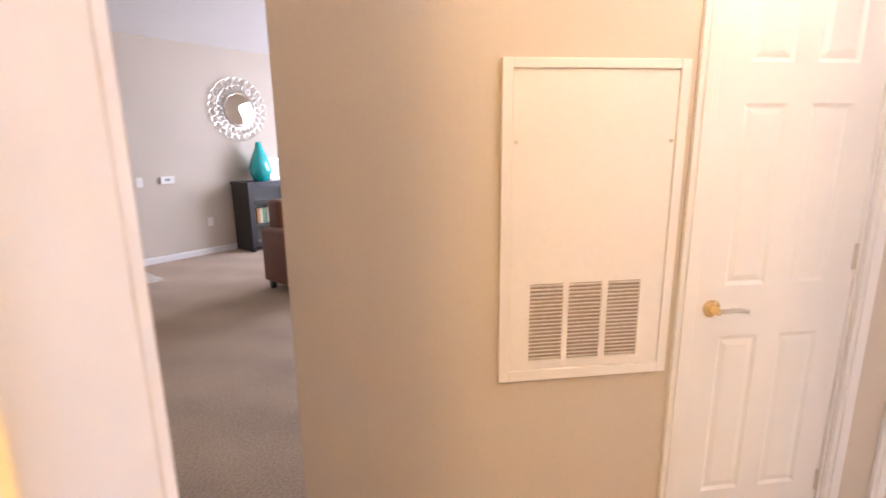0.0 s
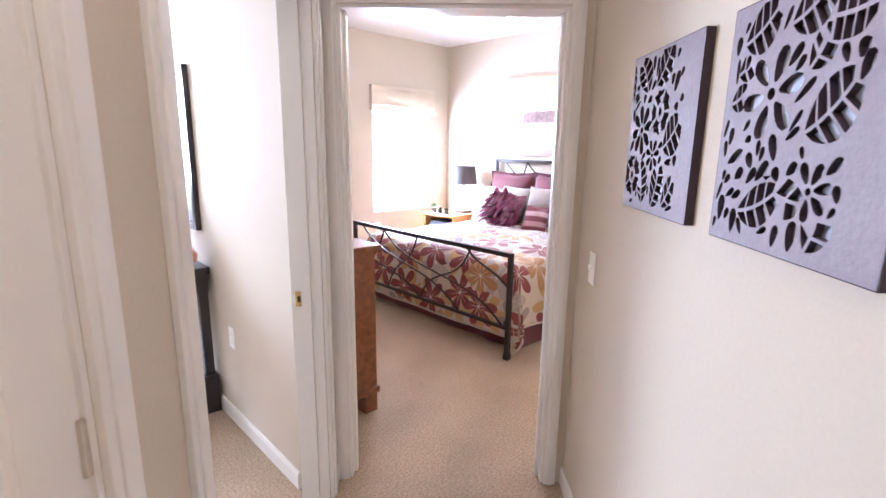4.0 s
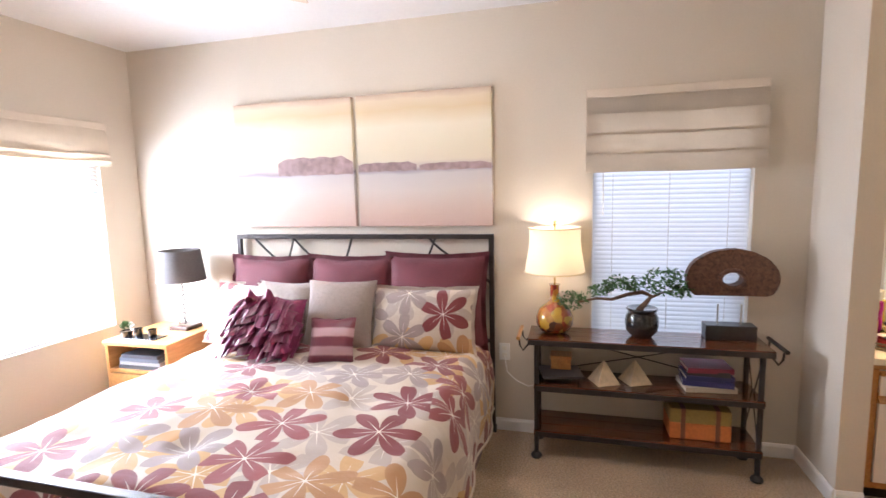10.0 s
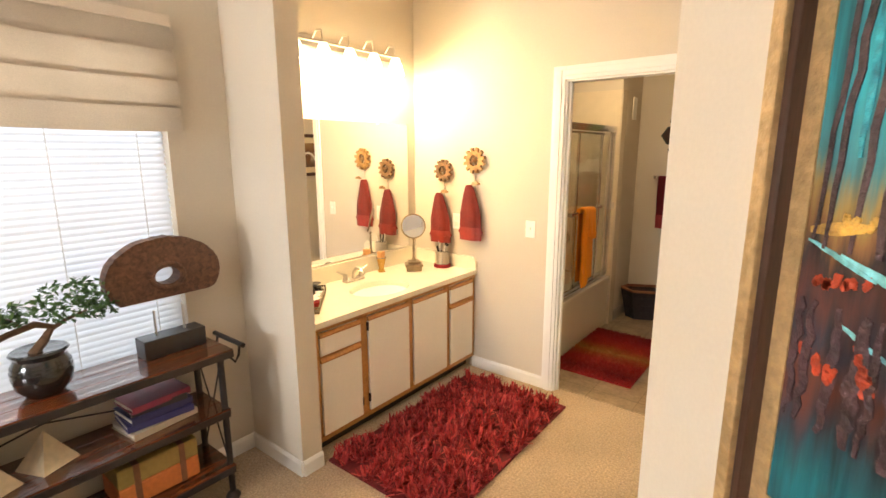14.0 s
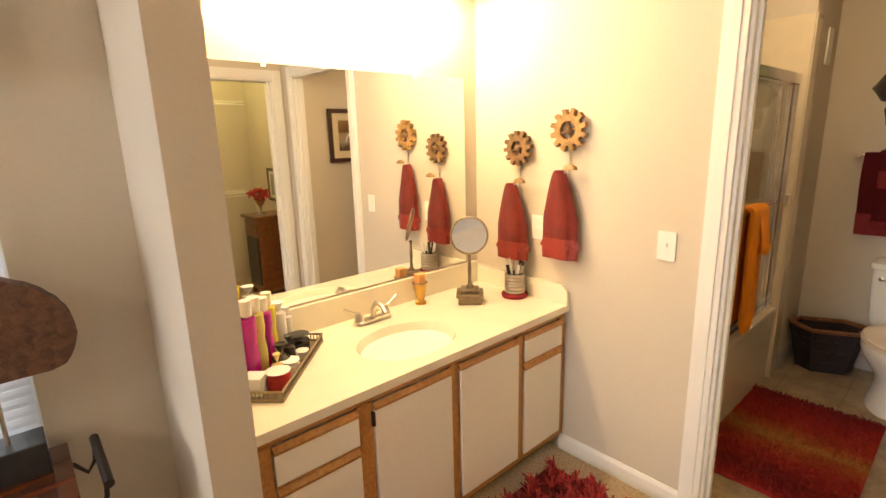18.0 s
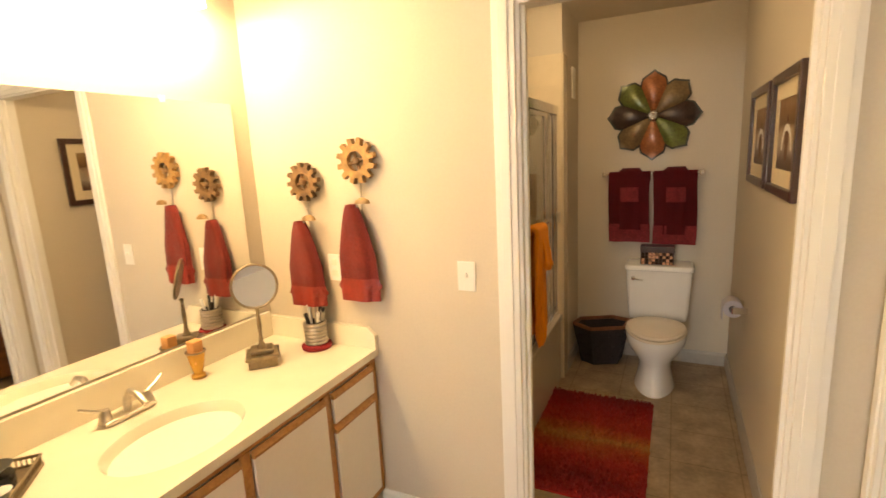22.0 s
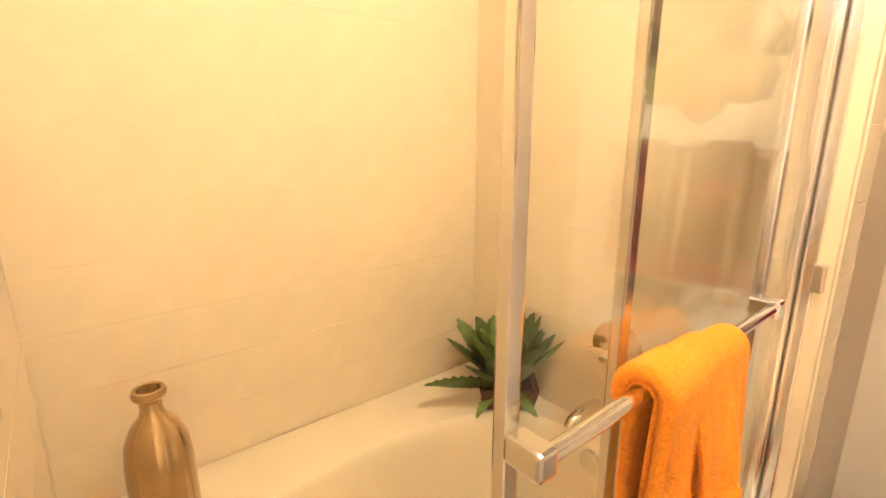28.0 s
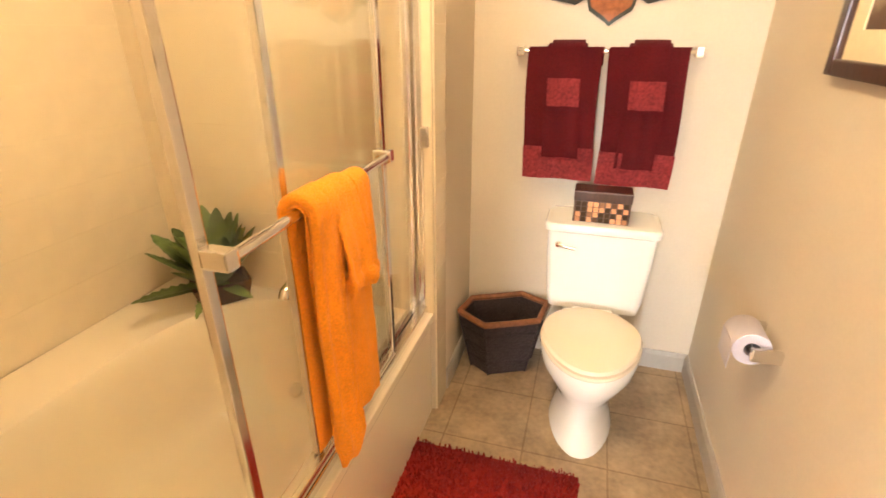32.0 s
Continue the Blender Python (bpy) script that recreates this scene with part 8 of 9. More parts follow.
part("vase", lathe(bmesh.new(), [(0, 0), (0.05, 0), (0.012, 0.03), (0.012, 0.07), (0.06, 0.14), (0.055, 0.14), (0.0, 0.09)], 20), M_CHROME, fl, "", True)
pb = bmesh.new()
for _ in range(160):
    p = Vector((gr.gauss(0, 1), gr.gauss(0, 1), gr.gauss(0, 1))).normalized() * gr.uniform(0.4, 1)
    c = Vector((p.x * 0.11, p.y * 0.11, 0.20 + p.z * 0.07))
    q = Matrix.Rotation(gr.uniform(0, 6.28), 3, p)
    v = [pb.verts.new(c + q @ Vector(k) * 0.022) for k in ((-1, 0, 0), (0, 0.8, 0.3), (1, 0, 0), (0, -0.8, 0.3))]
    pb.faces.new(v)
part("petals", pb, mat("red_petals", (0.40, 0.015, 0.02), 0.6, 0, 0.2, 40), fl)
picture_frame("framed_picture", 0.22, 0.34, 0.03, 0.02, M_BROWNFRAME, M_PAPER, pose(2.62, 0.86, 0.93, 0, 0, 180), "small dark-framed picture on the closet wall", 0.03, mat("closet_print", (0.35, 0.33, 0.3), 0.5, 0, 0.2, 9))
picture_frame("framed_picture", 0.22, 0.34, 0.03, 0.02, M_BROWNFRAME, M_PAPER, pose(1.95, 1.25, 1.30, 0, 0, 90), "small dark-framed picture on the closet wall", 0.03, mat("closet_print", (0.35, 0.33, 0.3), 0.5, 0, 0.2, 9))
ws = thing("wire_shelf", pose(1.955, 0.98, 1.95, 0, 0, 90), "white wire closet shelf along the wall", "shelf", "wire shelves")
wb_ = bmesh.new()
for k in range(40):
    tube(wb_, [(0.02 + k * 0.03, -0.30, 0), (0.02 + k * 0.03, 0, 0)], 0.002, 4)
for y, z in ((-0.30, 0), (-0.30, -0.03), (0, 0)):
    tube(wb_, [(0.0, y, z), (1.25, y, z)], 0.004, 6)
part("wires", wb_, M_PLASTIC, ws)
part("bracket", tube(bmesh.new(), [(0.6, 0, -0.25), (0.6, -0.29, -0.01)], 0.005, 6), M_PLASTIC, ws)
copy_thing(ws, pose(1.955, 0.98, 1.02, 0, 0, 90))
# ---- bathroom ----
M_TUB = mat("tub_acrylic", (0.78, 0.70, 0.56), 0.12, 0, 0.01, 6, 0.02, 2, coat=0.5)
M_TILE = mat("glazed_tile", (0.74, 0.64, 0.48), 0.10, 0, 0.02, 12, 0.03, 3, coat=0.5, vary=0.006)
M_GROUT = mat("tile_grout", (0.74, 0.65, 0.50), 0.8, 0, 0.05, 80)
TX0, TX1, TY0, TY1, TZ = 4.66, 5.81, -0.42, 1.007, 0.472
tub = thing("bathtub", pose(0, 0, 0), "large cream garden bathtub with curved inner ledge", "bathtub")
cx, cy, ax, ay = 5.17, 0.28, 0.40, 0.63
rim = bmesh.new()
N = 64


def oval(s, z, dx=0.0):
    out = []
    for k in range(N):
        a = 2 * math.pi * k / N
        c, n = math.cos(a), math.sin(a)
        e = 2.6
        r = (abs(c) ** e + abs(n) ** e) ** (-1 / e)
        out.append((cx + dx + ax * s * r * c, cy + ay * s * r * n, z))
    return out


corners = [rim.verts.new((x, y, TZ)) for x, y in ((TX0, TY0), (TX1, TY0), (TX1, TY1), (TX0, TY1))]
r0 = [rim.verts.new(p) for p in oval(1.0, TZ)]
es = [rim.edges.new((corners[k], corners[(k + 1) % 4])) for k in range(4)] + [rim.edges.new((r0[k], r0[(k + 1) % N])) for k in range(N)]
bmesh.ops.triangle_fill(rim, use_beauty=True, edges=es)
prev = r0
for s, z in ((0.985, TZ - 0.008), (0.965, TZ - 0.03), (0.945, 0.38), (0.92, 0.30), (0.89, 0.22), (0.85, 0.155), (0.79, 0.105), (0.71, 0.075), (0.60, 0.060), (0.45, 0.053), (0.2, 0.049)):
    cur = [rim.verts.new(p) for p in oval(s, z)]
    for k in range(N):
        rim.faces.new((prev[k], cur[k], cur[(k + 1) % N], prev[(k + 1) % N]))
    prev = cur
rim.faces.new(prev)
part("basin", rim, M_TUB, tub, "", True)
ap = bmesh.new()
box(ap, TX0, TY0, 0.0, TX0 + 0.03, TY1, TZ - 0.001)
box(ap, TX0 - 0.012, TY0, TZ - 0.035, TX0 + 0.01, TY1, TZ + 0.003, 0.006)
part("apron", ap, M_TUB, tub)
part("drain", lathe(bmesh.new(), [(0, 0.006), (0.024, 0.005), (0.03, -0.004)], 20), M_NICKEL, tub, "", True, pose(5.17, -0.232, 0.138, -48))
part("overflow_plate", lathe(bmesh.new(), [(0, 0.014), (0.034, 0.01), (0.038, 0.0)], 24), M_CHROME, tub, "", True, pose(5.14, -0.322, 0.415, -80))
# plumbing on the end wall
vl = thing("shower_valve", pose(5.135, -0.414, 0.79), "chrome single-lever shower valve on the tile", "shower valve")
part("escutcheon", lathe(bmesh.new(), [(0, 0), (0.085, 0), (0.08, 0.012), (0.03, 0.02), (0.028, 0.05), (0, 0.055)], 28), M_CHROME, vl, "", True, pose(0, 0.006, 0, -90))
part("handle", tube(bmesh.new(), [(0, 0.05, 0), (0.03, 0.055, -0.01), (0.075, 0.05, -0.02)], 0.01, 8), M_CHROME, vl, "", True)
spt = thing("tub_spout", pose(5.19, -0.414, 0.56), "chrome tub spout on the end wall", "tub spout")
part("spout", tube(bmesh.new(), [(0, 0.006, 0), (0, 0.09, 0), (0, 0.125, -0.012), (0, 0.135, -0.035)], 0.024, 14), M_CHROME, spt, "", True)
ta = thing("tile_surround", pose(0, 0, 0), "glossy cream square tile surround above the tub", "tile surround", "", "structure")
TS, TG, TT = 0.164, 0.0008, 2.14


def tile_mesh(w, h):
    bm = bmesh.new()
    e = 0.0007
    v = [[bm.verts.new((x, y, z)) for x, z in ((0.0, i), (w, i), (w, h - i), (0.0, h - i))] for i, y in ((0.0, 0.0), (0.0, -0.0012), (e, -0.0016))]
    for r0_, r1_ in zip(v, v[1:]):
        for k in range(4):
            bm.faces.new((r0_[k], r0_[(k + 1) % 4], r1_[(k + 1) % 4], r1_[k]))
    bm.faces.new(v[-1])
    return to_mesh("tile", bm, M_TILE)


TMESH = {}


def tile_field(m, w, z0, z1, name):
    base = part(name, boxed(0, -0.002, z0, w, 0.002, z1), M_GROUT, ta, "", False, m)
    cuts, z = [z0], 0.478 - TS * 2
    while z < z1 - 0.02:
        if z > z0 + 0.02:
            cuts.append(z)
        z += TS
    cuts.append(z1)
    for i in range(int(math.ceil(w / TS - 1e-6))):
        for lo_, hi_ in zip(cuts, cuts[1:]):
            ww, hh = min(TS, w - i * TS) - TG / 8, hi_ - lo_ - TG
            if ww < 0.01 or hh < 0.01:
                continue
            key = (round(ww, 4), round(hh, 4))
            if key not in TMESH:
                TMESH[key] = tile_mesh(ww, hh)
            t = new("tile", TMESH[key])
            t.parent = base
            t.location = (i * TS + TG / 16, -0.002, lo_ + TG / 2)


tile_field(pose(5.816, 1.009, 0, 0, 0, -90), 1.43, TZ, TT, "back_field")
tile_field(pose(5.816, -0.421, 0, 0, 0, 180), 1.17, TZ, TT, "end_field")
tile_field(pose(4.70, 1.009, 0), 1.11, TZ, TT, "front_field")
tile_field(pose(4.642, -0.428, 0, 0, 0, -90), 0.122, 0.0, TT, "edge_field")

# sliding shower doors
sd_ = thing("shower_door", pose(4.70, 0, 0), "chrome-framed sliding glass shower door", "shower door")
part("header", boxed(-0.03, TY0, 1.775, 0.03, TY1 - 0.01, 1.83, 0.004), M_CHROME, sd_)
part("bottom_track", boxed(-0.03, TY0, TZ + 0.002, 0.03, TY1 - 0.01, TZ + 0.03, 0.004), M_CHROME, sd_)
for y in (TY0, TY1 - 0.018):
    part("wall_jamb", boxed(-0.025, y, TZ + 0.03, 0.025, y + 0.016, 1.775, 0.003), M_CHROME, sd_)
for x, y0, y1 in ((-0.018, -0.105, 0.575), (0.012, -0.385, 0.325)):
    pn = part("sliding_panel", boxed(x - 0.009, y1 - 0.022, TZ + 0.034, x + 0.009, y1, 1.77, 0.003), M_CHROME, sd_)
    part("stile", boxed(x - 0.009, y0, TZ + 0.034, x + 0.009, y0 + 0.022, 1.77, 0.003), M_CHROME, pn)
    part("rail", boxed(x - 0.009, y0 + 0.022, TZ + 0.034, x + 0.009, y1 - 0.022, TZ + 0.058, 0.003), M_CHROME, pn)
    part("rail", boxed(x - 0.009, y0 + 0.022, 1.75, x + 0.009, y1 - 0.022, 1.77, 0.003), M_CHROME, pn)
    gl = part("pane", boxed(x - 0.0025, y0 + 0.02, TZ + 0.056, x + 0.0025, y1 - 0.02, 1.752), M_GLASS, pn)
    gl.visible_shadow = False
BZ = 1.148
bar = part("towel_bar", tube(bmesh.new(), [(-0.062, 0.572, BZ), (-0.062, -0.035, BZ + 0.012)], 0.010, 12), M_CHROME, sd_, "", True)
for y, z in ((0.562, BZ), (-0.035, BZ + 0.012)):
    part("bar_bracket", boxed(-0.074, y - 0.014, z - 0.016, -0.025, y + 0.014, z + 0.016, 0.005), M_CHROME, bar)
part("latch", boxed(-0.045, -0.425, 1.10, -0.02, -0.395, 1.165, 0.005), M_NICKEL, sd_)

# orange bath towel
M_ORANGE = mat("orange_terry", (0.86, 0.29, 0.010), 0.9, 0, 0.14, 220, 0.08, 8, 0.7, 260, sheen=0.05)
tw = thing("bath_towel", pose(4.638, 0, BZ), "folded bright orange bath towel over the bar", "towel")


def hang(y0, y1, front, back, off, th, seed, swing=0.0):
    """A thick strip of terry folded over the bar, with soft rounded edges."""
    bm = bmesh.new()
    rm = 0.013 + off + th / 2
    n = 22
    spine = [(-rm, -front * (1 - i / 24), -1.0, 0.0) for i in range(24)]
    spine += [(-rm * math.cos(a), rm * math.sin(a), -math.cos(a), math.sin(a)) for a in (math.pi * i / 10 for i in range(11))]
    spine += [(rm, -back * (i + 1) / 10, 1.0, 0.0) for i in range(10)]
    rings_ = []
    for j in range(n + 1):
        u = j / n
        e = math.sqrt(max(0.02, 1 - (1 - min(1.0, min(u, 1 - u) / 0.10)) ** 2))
        out, inn = [], []
        for i, (x, z, nx, nz) in enumerate(spine):
            tail = min(1.0, max(0.25, min(i, len(spine) - 1 - i) / 1.5))
            hem = 1.0 + (0.9 if 1 <= i <= 4 else 0.0)
            k = min(1.0, max(0.0, -z) * 4) if nx < -0.5 else 0.0
            wv = k * (0.008 * math.sin(u * 7 + seed + z * 3) + 0.006 * math.sin(u * 14 + seed * 2)) + 0.002 * noise.noise((u * 9 + seed, z * 14, 1.0))
            y = y0 + (y1 - y0) * u + k * 0.010 * math.sin(seed + z * 5)
            h = th / 2 * e * tail * hem
            wv -= swing * min(1.0, max(0.0, -z) / 0.12) if nx < -0.5 else 0.0
            out.append((x + wv + nx * h, y, z + nz * h))
            inn.append((x + wv - nx * h, y, z - nz * h))
        rings_.append([bm.verts.new(p) for p in out + inn[::-1]])
    m = len(rings_[0])
    for p, q in zip(rings_, rings_[1:]):
        for k in range(m):
            bm.faces.new((p[k], p[(k + 1) % m], q[(k + 1) % m], q[k]))
    bm.faces.new(rings_[0][::-1]), bm.faces.new(rings_[-1])
    bmesh.ops.recalc_face_normals(bm, faces=bm.faces[:])
    return bm


part("towel_fold", hang(0.150, 0.385, 0.555, 0.56, 0.0, 0.010, 0.4), M_ORANGE, tw, "", True)
part("towel_fold", hang(0.292, 0.385, 0.600, 0.02, 0.007, 0.022, 2.0), M_ORANGE, tw, "", True)
part("towel_fold", hang(0.300, 0.330, 0.170, 0.02, 0.010, 0.010, 3.1), M_ORANGE, tw, "", True)
part("washcloth", hang(0.216, 0.314, 0.195, 0.02, 0.012, 0.014, 4.1, 0.022), M_ORANGE, tw, "small orange washcloth laid over the towel", True)
part("washcloth", hang(0.140, 0.208, 0.225, 0.02, 0.006, 0.012, 1.1, 0.012), M_ORANGE, tw, "small orange washcloth laid over the towel", True)

# bottle and plant on the tub ledge
M_AMBER = mat("gold_luster", (0.46, 0.31, 0.15), 0.16, 0.7, 0.10, 14, 0.12, 5, coat=0.5)
whole("luster_bottle", lathe(bmesh.new(), [(r * 0.95, z * 1.14) for r, z in [(0, 0), (0.068, 0), (0.075, 0.012), (0.076, 0.05), (0.074, 0.22), (0.068, 0.265), (0.05, 0.30), (0.030, 0.318), (0.024, 0.335), (0.025, 0.352), (0.036, 0.360), (0.038, 0.369), (0.034, 0.376), (0.026, 0.376), (0.02, 0.35), (0, 0.34)]], 36), M_AMBER, pose(5.535, 0.795, TZ), "tall gold luster ceramic bottle on the tub ledge", "bottle", smooth=True)
pl = thing("artichoke_plant", pose(5.49, -0.300, TZ, 0, 0, -41), "spiky green succulent in a brown wooden box", "plant")
M_BOX = wood("brown_box", (0.03, 0.012, 0.006), (0.085, 0.035, 0.018), 0.5, 6)
pb = bmesh.new()
lo = [pb.verts.new((sx * 0.06, sy * 0.085, 0)) for sx, sy in ((-1, -1), (1, -1), (1, 1), (-1, 1))]
hi = [pb.verts.new((sx * 0.075, sy * 0.105, 0.085)) for sx, sy in ((-1, -1), (1, -1), (1, 1), (-1, 1))]
hi2 = [pb.verts.new((sx * 0.065, sy * 0.095, 0.085)) for sx, sy in ((-1, -1), (1, -1), (1, 1), (-1, 1))]
lo2 = [pb.verts.new((sx * 0.06, sy * 0.09, 0.06)) for sx, sy in ((-1, -1), (1, -1), (1, 1), (-1, 1))]
pb.faces.new(lo[::-1]), pb.faces.new(lo2)
for k in range(4):
    j = (k + 1) % 4
    pb.faces.new((lo[k], lo[j], hi[j], hi[k])), pb.faces.new((hi[k], hi[j], hi2[j], hi2[k])), pb.faces.new((hi2[k], hi2[j], lo2[j], lo2[k]))
part("box", pb, M_BOX, pl)
M_AGAVE = mat("agave_green", (0.115, 0.175, 0.050), 0.6, 0, 0.25, 24, 0.3, 10, 0.4, 50, vary=0.3)
ar = random.Random(6)


def toothed_leaf(L, w, up, curl, cup, teeth=0.16):
    """A broad cupped leaf with a toothed rim, rising from the origin along +x."""
    bm = bmesh.new()
    rows = []
    for i in range(19):
        s = i / 18
        a = up + curl * s
        r, z = 0.016 + L * s * math.cos(up + curl * s / 2), L * s * math.sin(up + curl * s / 2)
        ww = w * math.sin(math.pi * (0.14 + 0.85 * s)) ** 0.7 * (1 + teeth * (i % 2))
        lift = cup * ww
        nx, nz = -math.sin(a), math.cos(a)
        rows.append([bm.verts.new((r + nx * lift * k * k, ww * k, 0.07 + z + nz * lift * k * k)) for k in (1.0, 0.5, 0.0, -0.5, -1.0)])
    for p, q in zip(rows, rows[1:]):
        for k in range(4):
            bm.faces.new((p[k], p[k + 1], q[k + 1], q[k]))
    return bm


for k in range(30):
    a = k * 2.39996
    tier = k / 30
    L, up, curl = 0.285 - 0.05 * tier + ar.uniform(-0.03, 0.03), 0.52 + 0.72 * tier + ar.uniform(-0.08, 0.08), 0.35 - 0.45 * tier
    ca, sa = math.cos(a - math.pi / 4), math.sin(a - math.pi / 4)
    room = min(0.26 / max(ca, 1e-3), 0.105 / max(-sa, 1e-3), 1.0)
    if L * math.cos(up) > room:
        up = math.acos(min(1.0, room / L))
    part("leaf", toothed_leaf(L, 0.042 + 0.010 * ar.random(), up, curl, 0.38), M_AGAVE, pl, "", True, pose(0, 0, 0, 0, 0, math.degrees(a)))
for k, (turn, L, up, curl) in enumerate(((112, 0.31, 0.30, -0.25), (104, 0.27, 0.05, 0.1), (132, 0.16, -0.05, -0.9), (196, 0.24, 0.05, 0.1))):
    part("fern_frond", toothed_leaf(L, 0.020 if k else 0.028, up, curl, 0.2, 0.5), M_AGAVE, pl, "dark trailing fern frond", True, pose(0, 0, 0, 0, 0, turn))

# toilet
M_SEAT = mat("ivory_seat", (0.80, 0.70, 0.56), 0.25, 0, 0.01, 8, coat=0.3)
TCX, TBK = 4.08, BACK
to = thing("toilet", pose(TCX - 0.008, TBK, 0), "white two-piece toilet with closed seat lid", "toilet")


def egg(cy_, rx, ry, z, n=36, back=0.75):
    out = []
    for k in range(n):
        a = 2 * math.pi * k / n
        s = math.sin(a)
        out.append((rx * math.cos(a) * (1 - 0.10 * max(0, s)), cy_ + ry * s * (1.0 if s > 0 else back), z))
    return out


def loft(rings_, cap0=True, cap1=True):
    bm = bmesh.new()
    rr_ = [[bm.verts.new(p) for p in r] for r in rings_]
    n = len(rr_[0])
    for a, b in zip(rr_, rr_[1:]):
        for k in range(n):
            bm.faces.new((a[k], a[(k + 1) % n], b[(k + 1) % n], b[k]))
    if cap0:
        bm.faces.new(rr_[0][::-1])
    if cap1:
        bm.faces.new(rr_[-1])
    return bm


part("bowl", loft([egg(0.42, 0.124, 0.235, 0.006), egg(0.42, 0.120, 0.230, 0.03), egg(0.42, 0.108, 0.205, 0.08), egg(0.42, 0.098, 0.180, 0.15), egg(0.42, 0.112, 0.190, 0.20), egg(0.42, 0.150, 0.215, 0.25), egg(0.42, 0.178, 0.240, 0.30), egg(0.42, 0.185, 0.248, 0.345), egg(0.42, 0.182, 0.245, 0.365)]), M_PORCELAIN, to, "", True)
st = part("seat", loft([egg(0.42, 0.184, 0.248, 0.366), egg(0.42, 0.188, 0.252, 0.372), egg(0.42, 0.186, 0.250, 0.382), egg(0.42, 0.178, 0.242, 0.384)]), M_SEAT, to, "", True)
part("seat_lid", loft([egg(0.418, 0.178, 0.244, 0.387), egg(0.418, 0.184, 0.249, 0.393), egg(0.418, 0.178, 0.243, 0.404), egg(0.418, 0.15, 0.205, 0.411), egg(0.418, 0.06, 0.085, 0.414)]), M_SEAT, st, "", True)
part("bowl_shelf", boxed(-0.12, 0.03, 0.28, 0.12, 0.28, 0.368, 0.03, 3), M_PORCELAIN, to, "", True)
tk = bmesh.new()
tk_r = []
for z, hw, d0, d1 in ((0.366, 0.182, 0.02, 0.19), (0.42, 0.192, 0.015, 0.20), (0.60, 0.204, 0.012, 0.21), (0.715, 0.208, 0.012, 0.21)):
    pts = []
    for x, y, a0 in ((hw, d1, 0), (-hw, d1, 90), (-hw, d0, 180), (hw, d0, 270)):
        r = 0.03
        px, py = x - math.copysign(r, x), (y - r if y == d1 else y + r)
        pts += [(px + r * math.cos(radians(a0 + 30 * i)), py + r * math.sin(radians(a0 + 30 * i)), z) for i in range(4)]
    tk_r.append(pts)
part("tank", loft(tk_r), M_PORCELAIN, to, "", True)
lid = []
for z, g in ((0.716, 0.004), (0.720, 0.010), (0.742, 0.012), (0.752, 0.006), (0.755, -0.01)):
    pts = []
    hw, d0, d1 = 0.208 + g, 0.004, 0.212 + g
    for x, y, a0 in ((hw, d1, 0), (-hw, d1, 90), (-hw, d0, 180), (hw, d0, 270)):
        r = 0.03
        px, py = x - math.copysign(r, x), (y - r if y == d1 else y + r)
        pts += [(px + r * math.cos(radians(a0 + 30 * i)), py + r * math.sin(radians(a0 + 30 * i)), z) for i in range(4)]
    lid.append(pts)
part("tank_lid", loft(lid), M_PORCELAIN, to, "", True)
lv = part("flush_lever", lathe(bmesh.new(), [(0, 0), (0.014, 0), (0.012, 0.01), (0, 0.012)], 14), M_CHROME, to, "", True, pose(0.160, 0.209, 0.662, -90))
part("lever_arm", tube(bmesh.new(), [(0, 0, 0.012), (-0.03, 0.004, 0.018), (-0.065, 0.008, 0.016)], 0.006, 8), M_CHROME, lv, "", True)
for x in (-0.06, 0.06):
    part("seat_hinge", boxed(x - 0.02, 0.213, 0.366, x + 0.02, 0.24, 0.395, 0.006), M_PORCELAIN, to, "", True)
part("supply_line", tube(bmesh.new(), [(0.20, 0.02, 0.18), (0.20, 0.07, 0.18), (0.19, 0.09, 0.25), (0.15, 0.09, 0.39)], 0.006, 8), M_CHROME, to, "", True)

mb = thing("mosaic_box", pose(4.085, BACK + 0.135, 0.756), "mosaic-covered box standing on the toilet tank", "box")
part("body", boxed(-0.105, -0.05, 0, 0.105, 0.05, 0.115, 0.004), M_BROWNFRAME, mb)
part("lid", boxed(-0.108, -0.053, 0.085, 0.108, 0.053, 0.125, 0.005), M_BROWNFRAME, mb)
tilem = to_mesh("mosaic_tile", boxed(-0.009, 0, -0.009, 0.009, 0.004, 0.009, 0.001), mat("mosaic_glass", (0.36, 0.17, 0.09), 0.15, 0, 0.2, 60, vary=0.9))
for i in range(9):
    for j in range(4):
        t = new("mosaic_tile", tilem)
        t.parent, t.location = mb, (-0.088 + i * 0.022, 0.05, 0.012 + j * 0.021)

# waste basket
bk = thing("waste_basket", pose(4.442, -0.812, 0.007, 0, 0, 26), "six-sided dark basket with a padded brown rim", "basket")
M_WICKER = mat("dark_wicker", (0.030, 0.020, 0.022), 0.65, 0, 0.4, 90, 0.25, 12, 0.8, 90)
M_RIM = mat("brown_rim", (0.20, 0.075, 0.03), 0.55, 0, 0.2, 50, 0.2, 12, 0.4, 70)
HEX = ((0.205, 0.0), (0.122, 0.122), (-0.122, 0.122), (-0.205, 0.0), (-0.122, -0.122), (0.122, -0.122))
BH = 0.29


def hex_ring(z, s, steps=6):
    out = []
    for (ax_, ay_), (bx_, by_) in zip(HEX, HEX[1:] + HEX[:1]):
        for i in range(steps):
            f = i / steps
            out.append((s * (ax_ + (bx_ - ax_) * f), s * (ay_ + (by_ - ay_) * f), z))
    return out


def flare(z):
    return 0.70 + 0.30 * z / BH


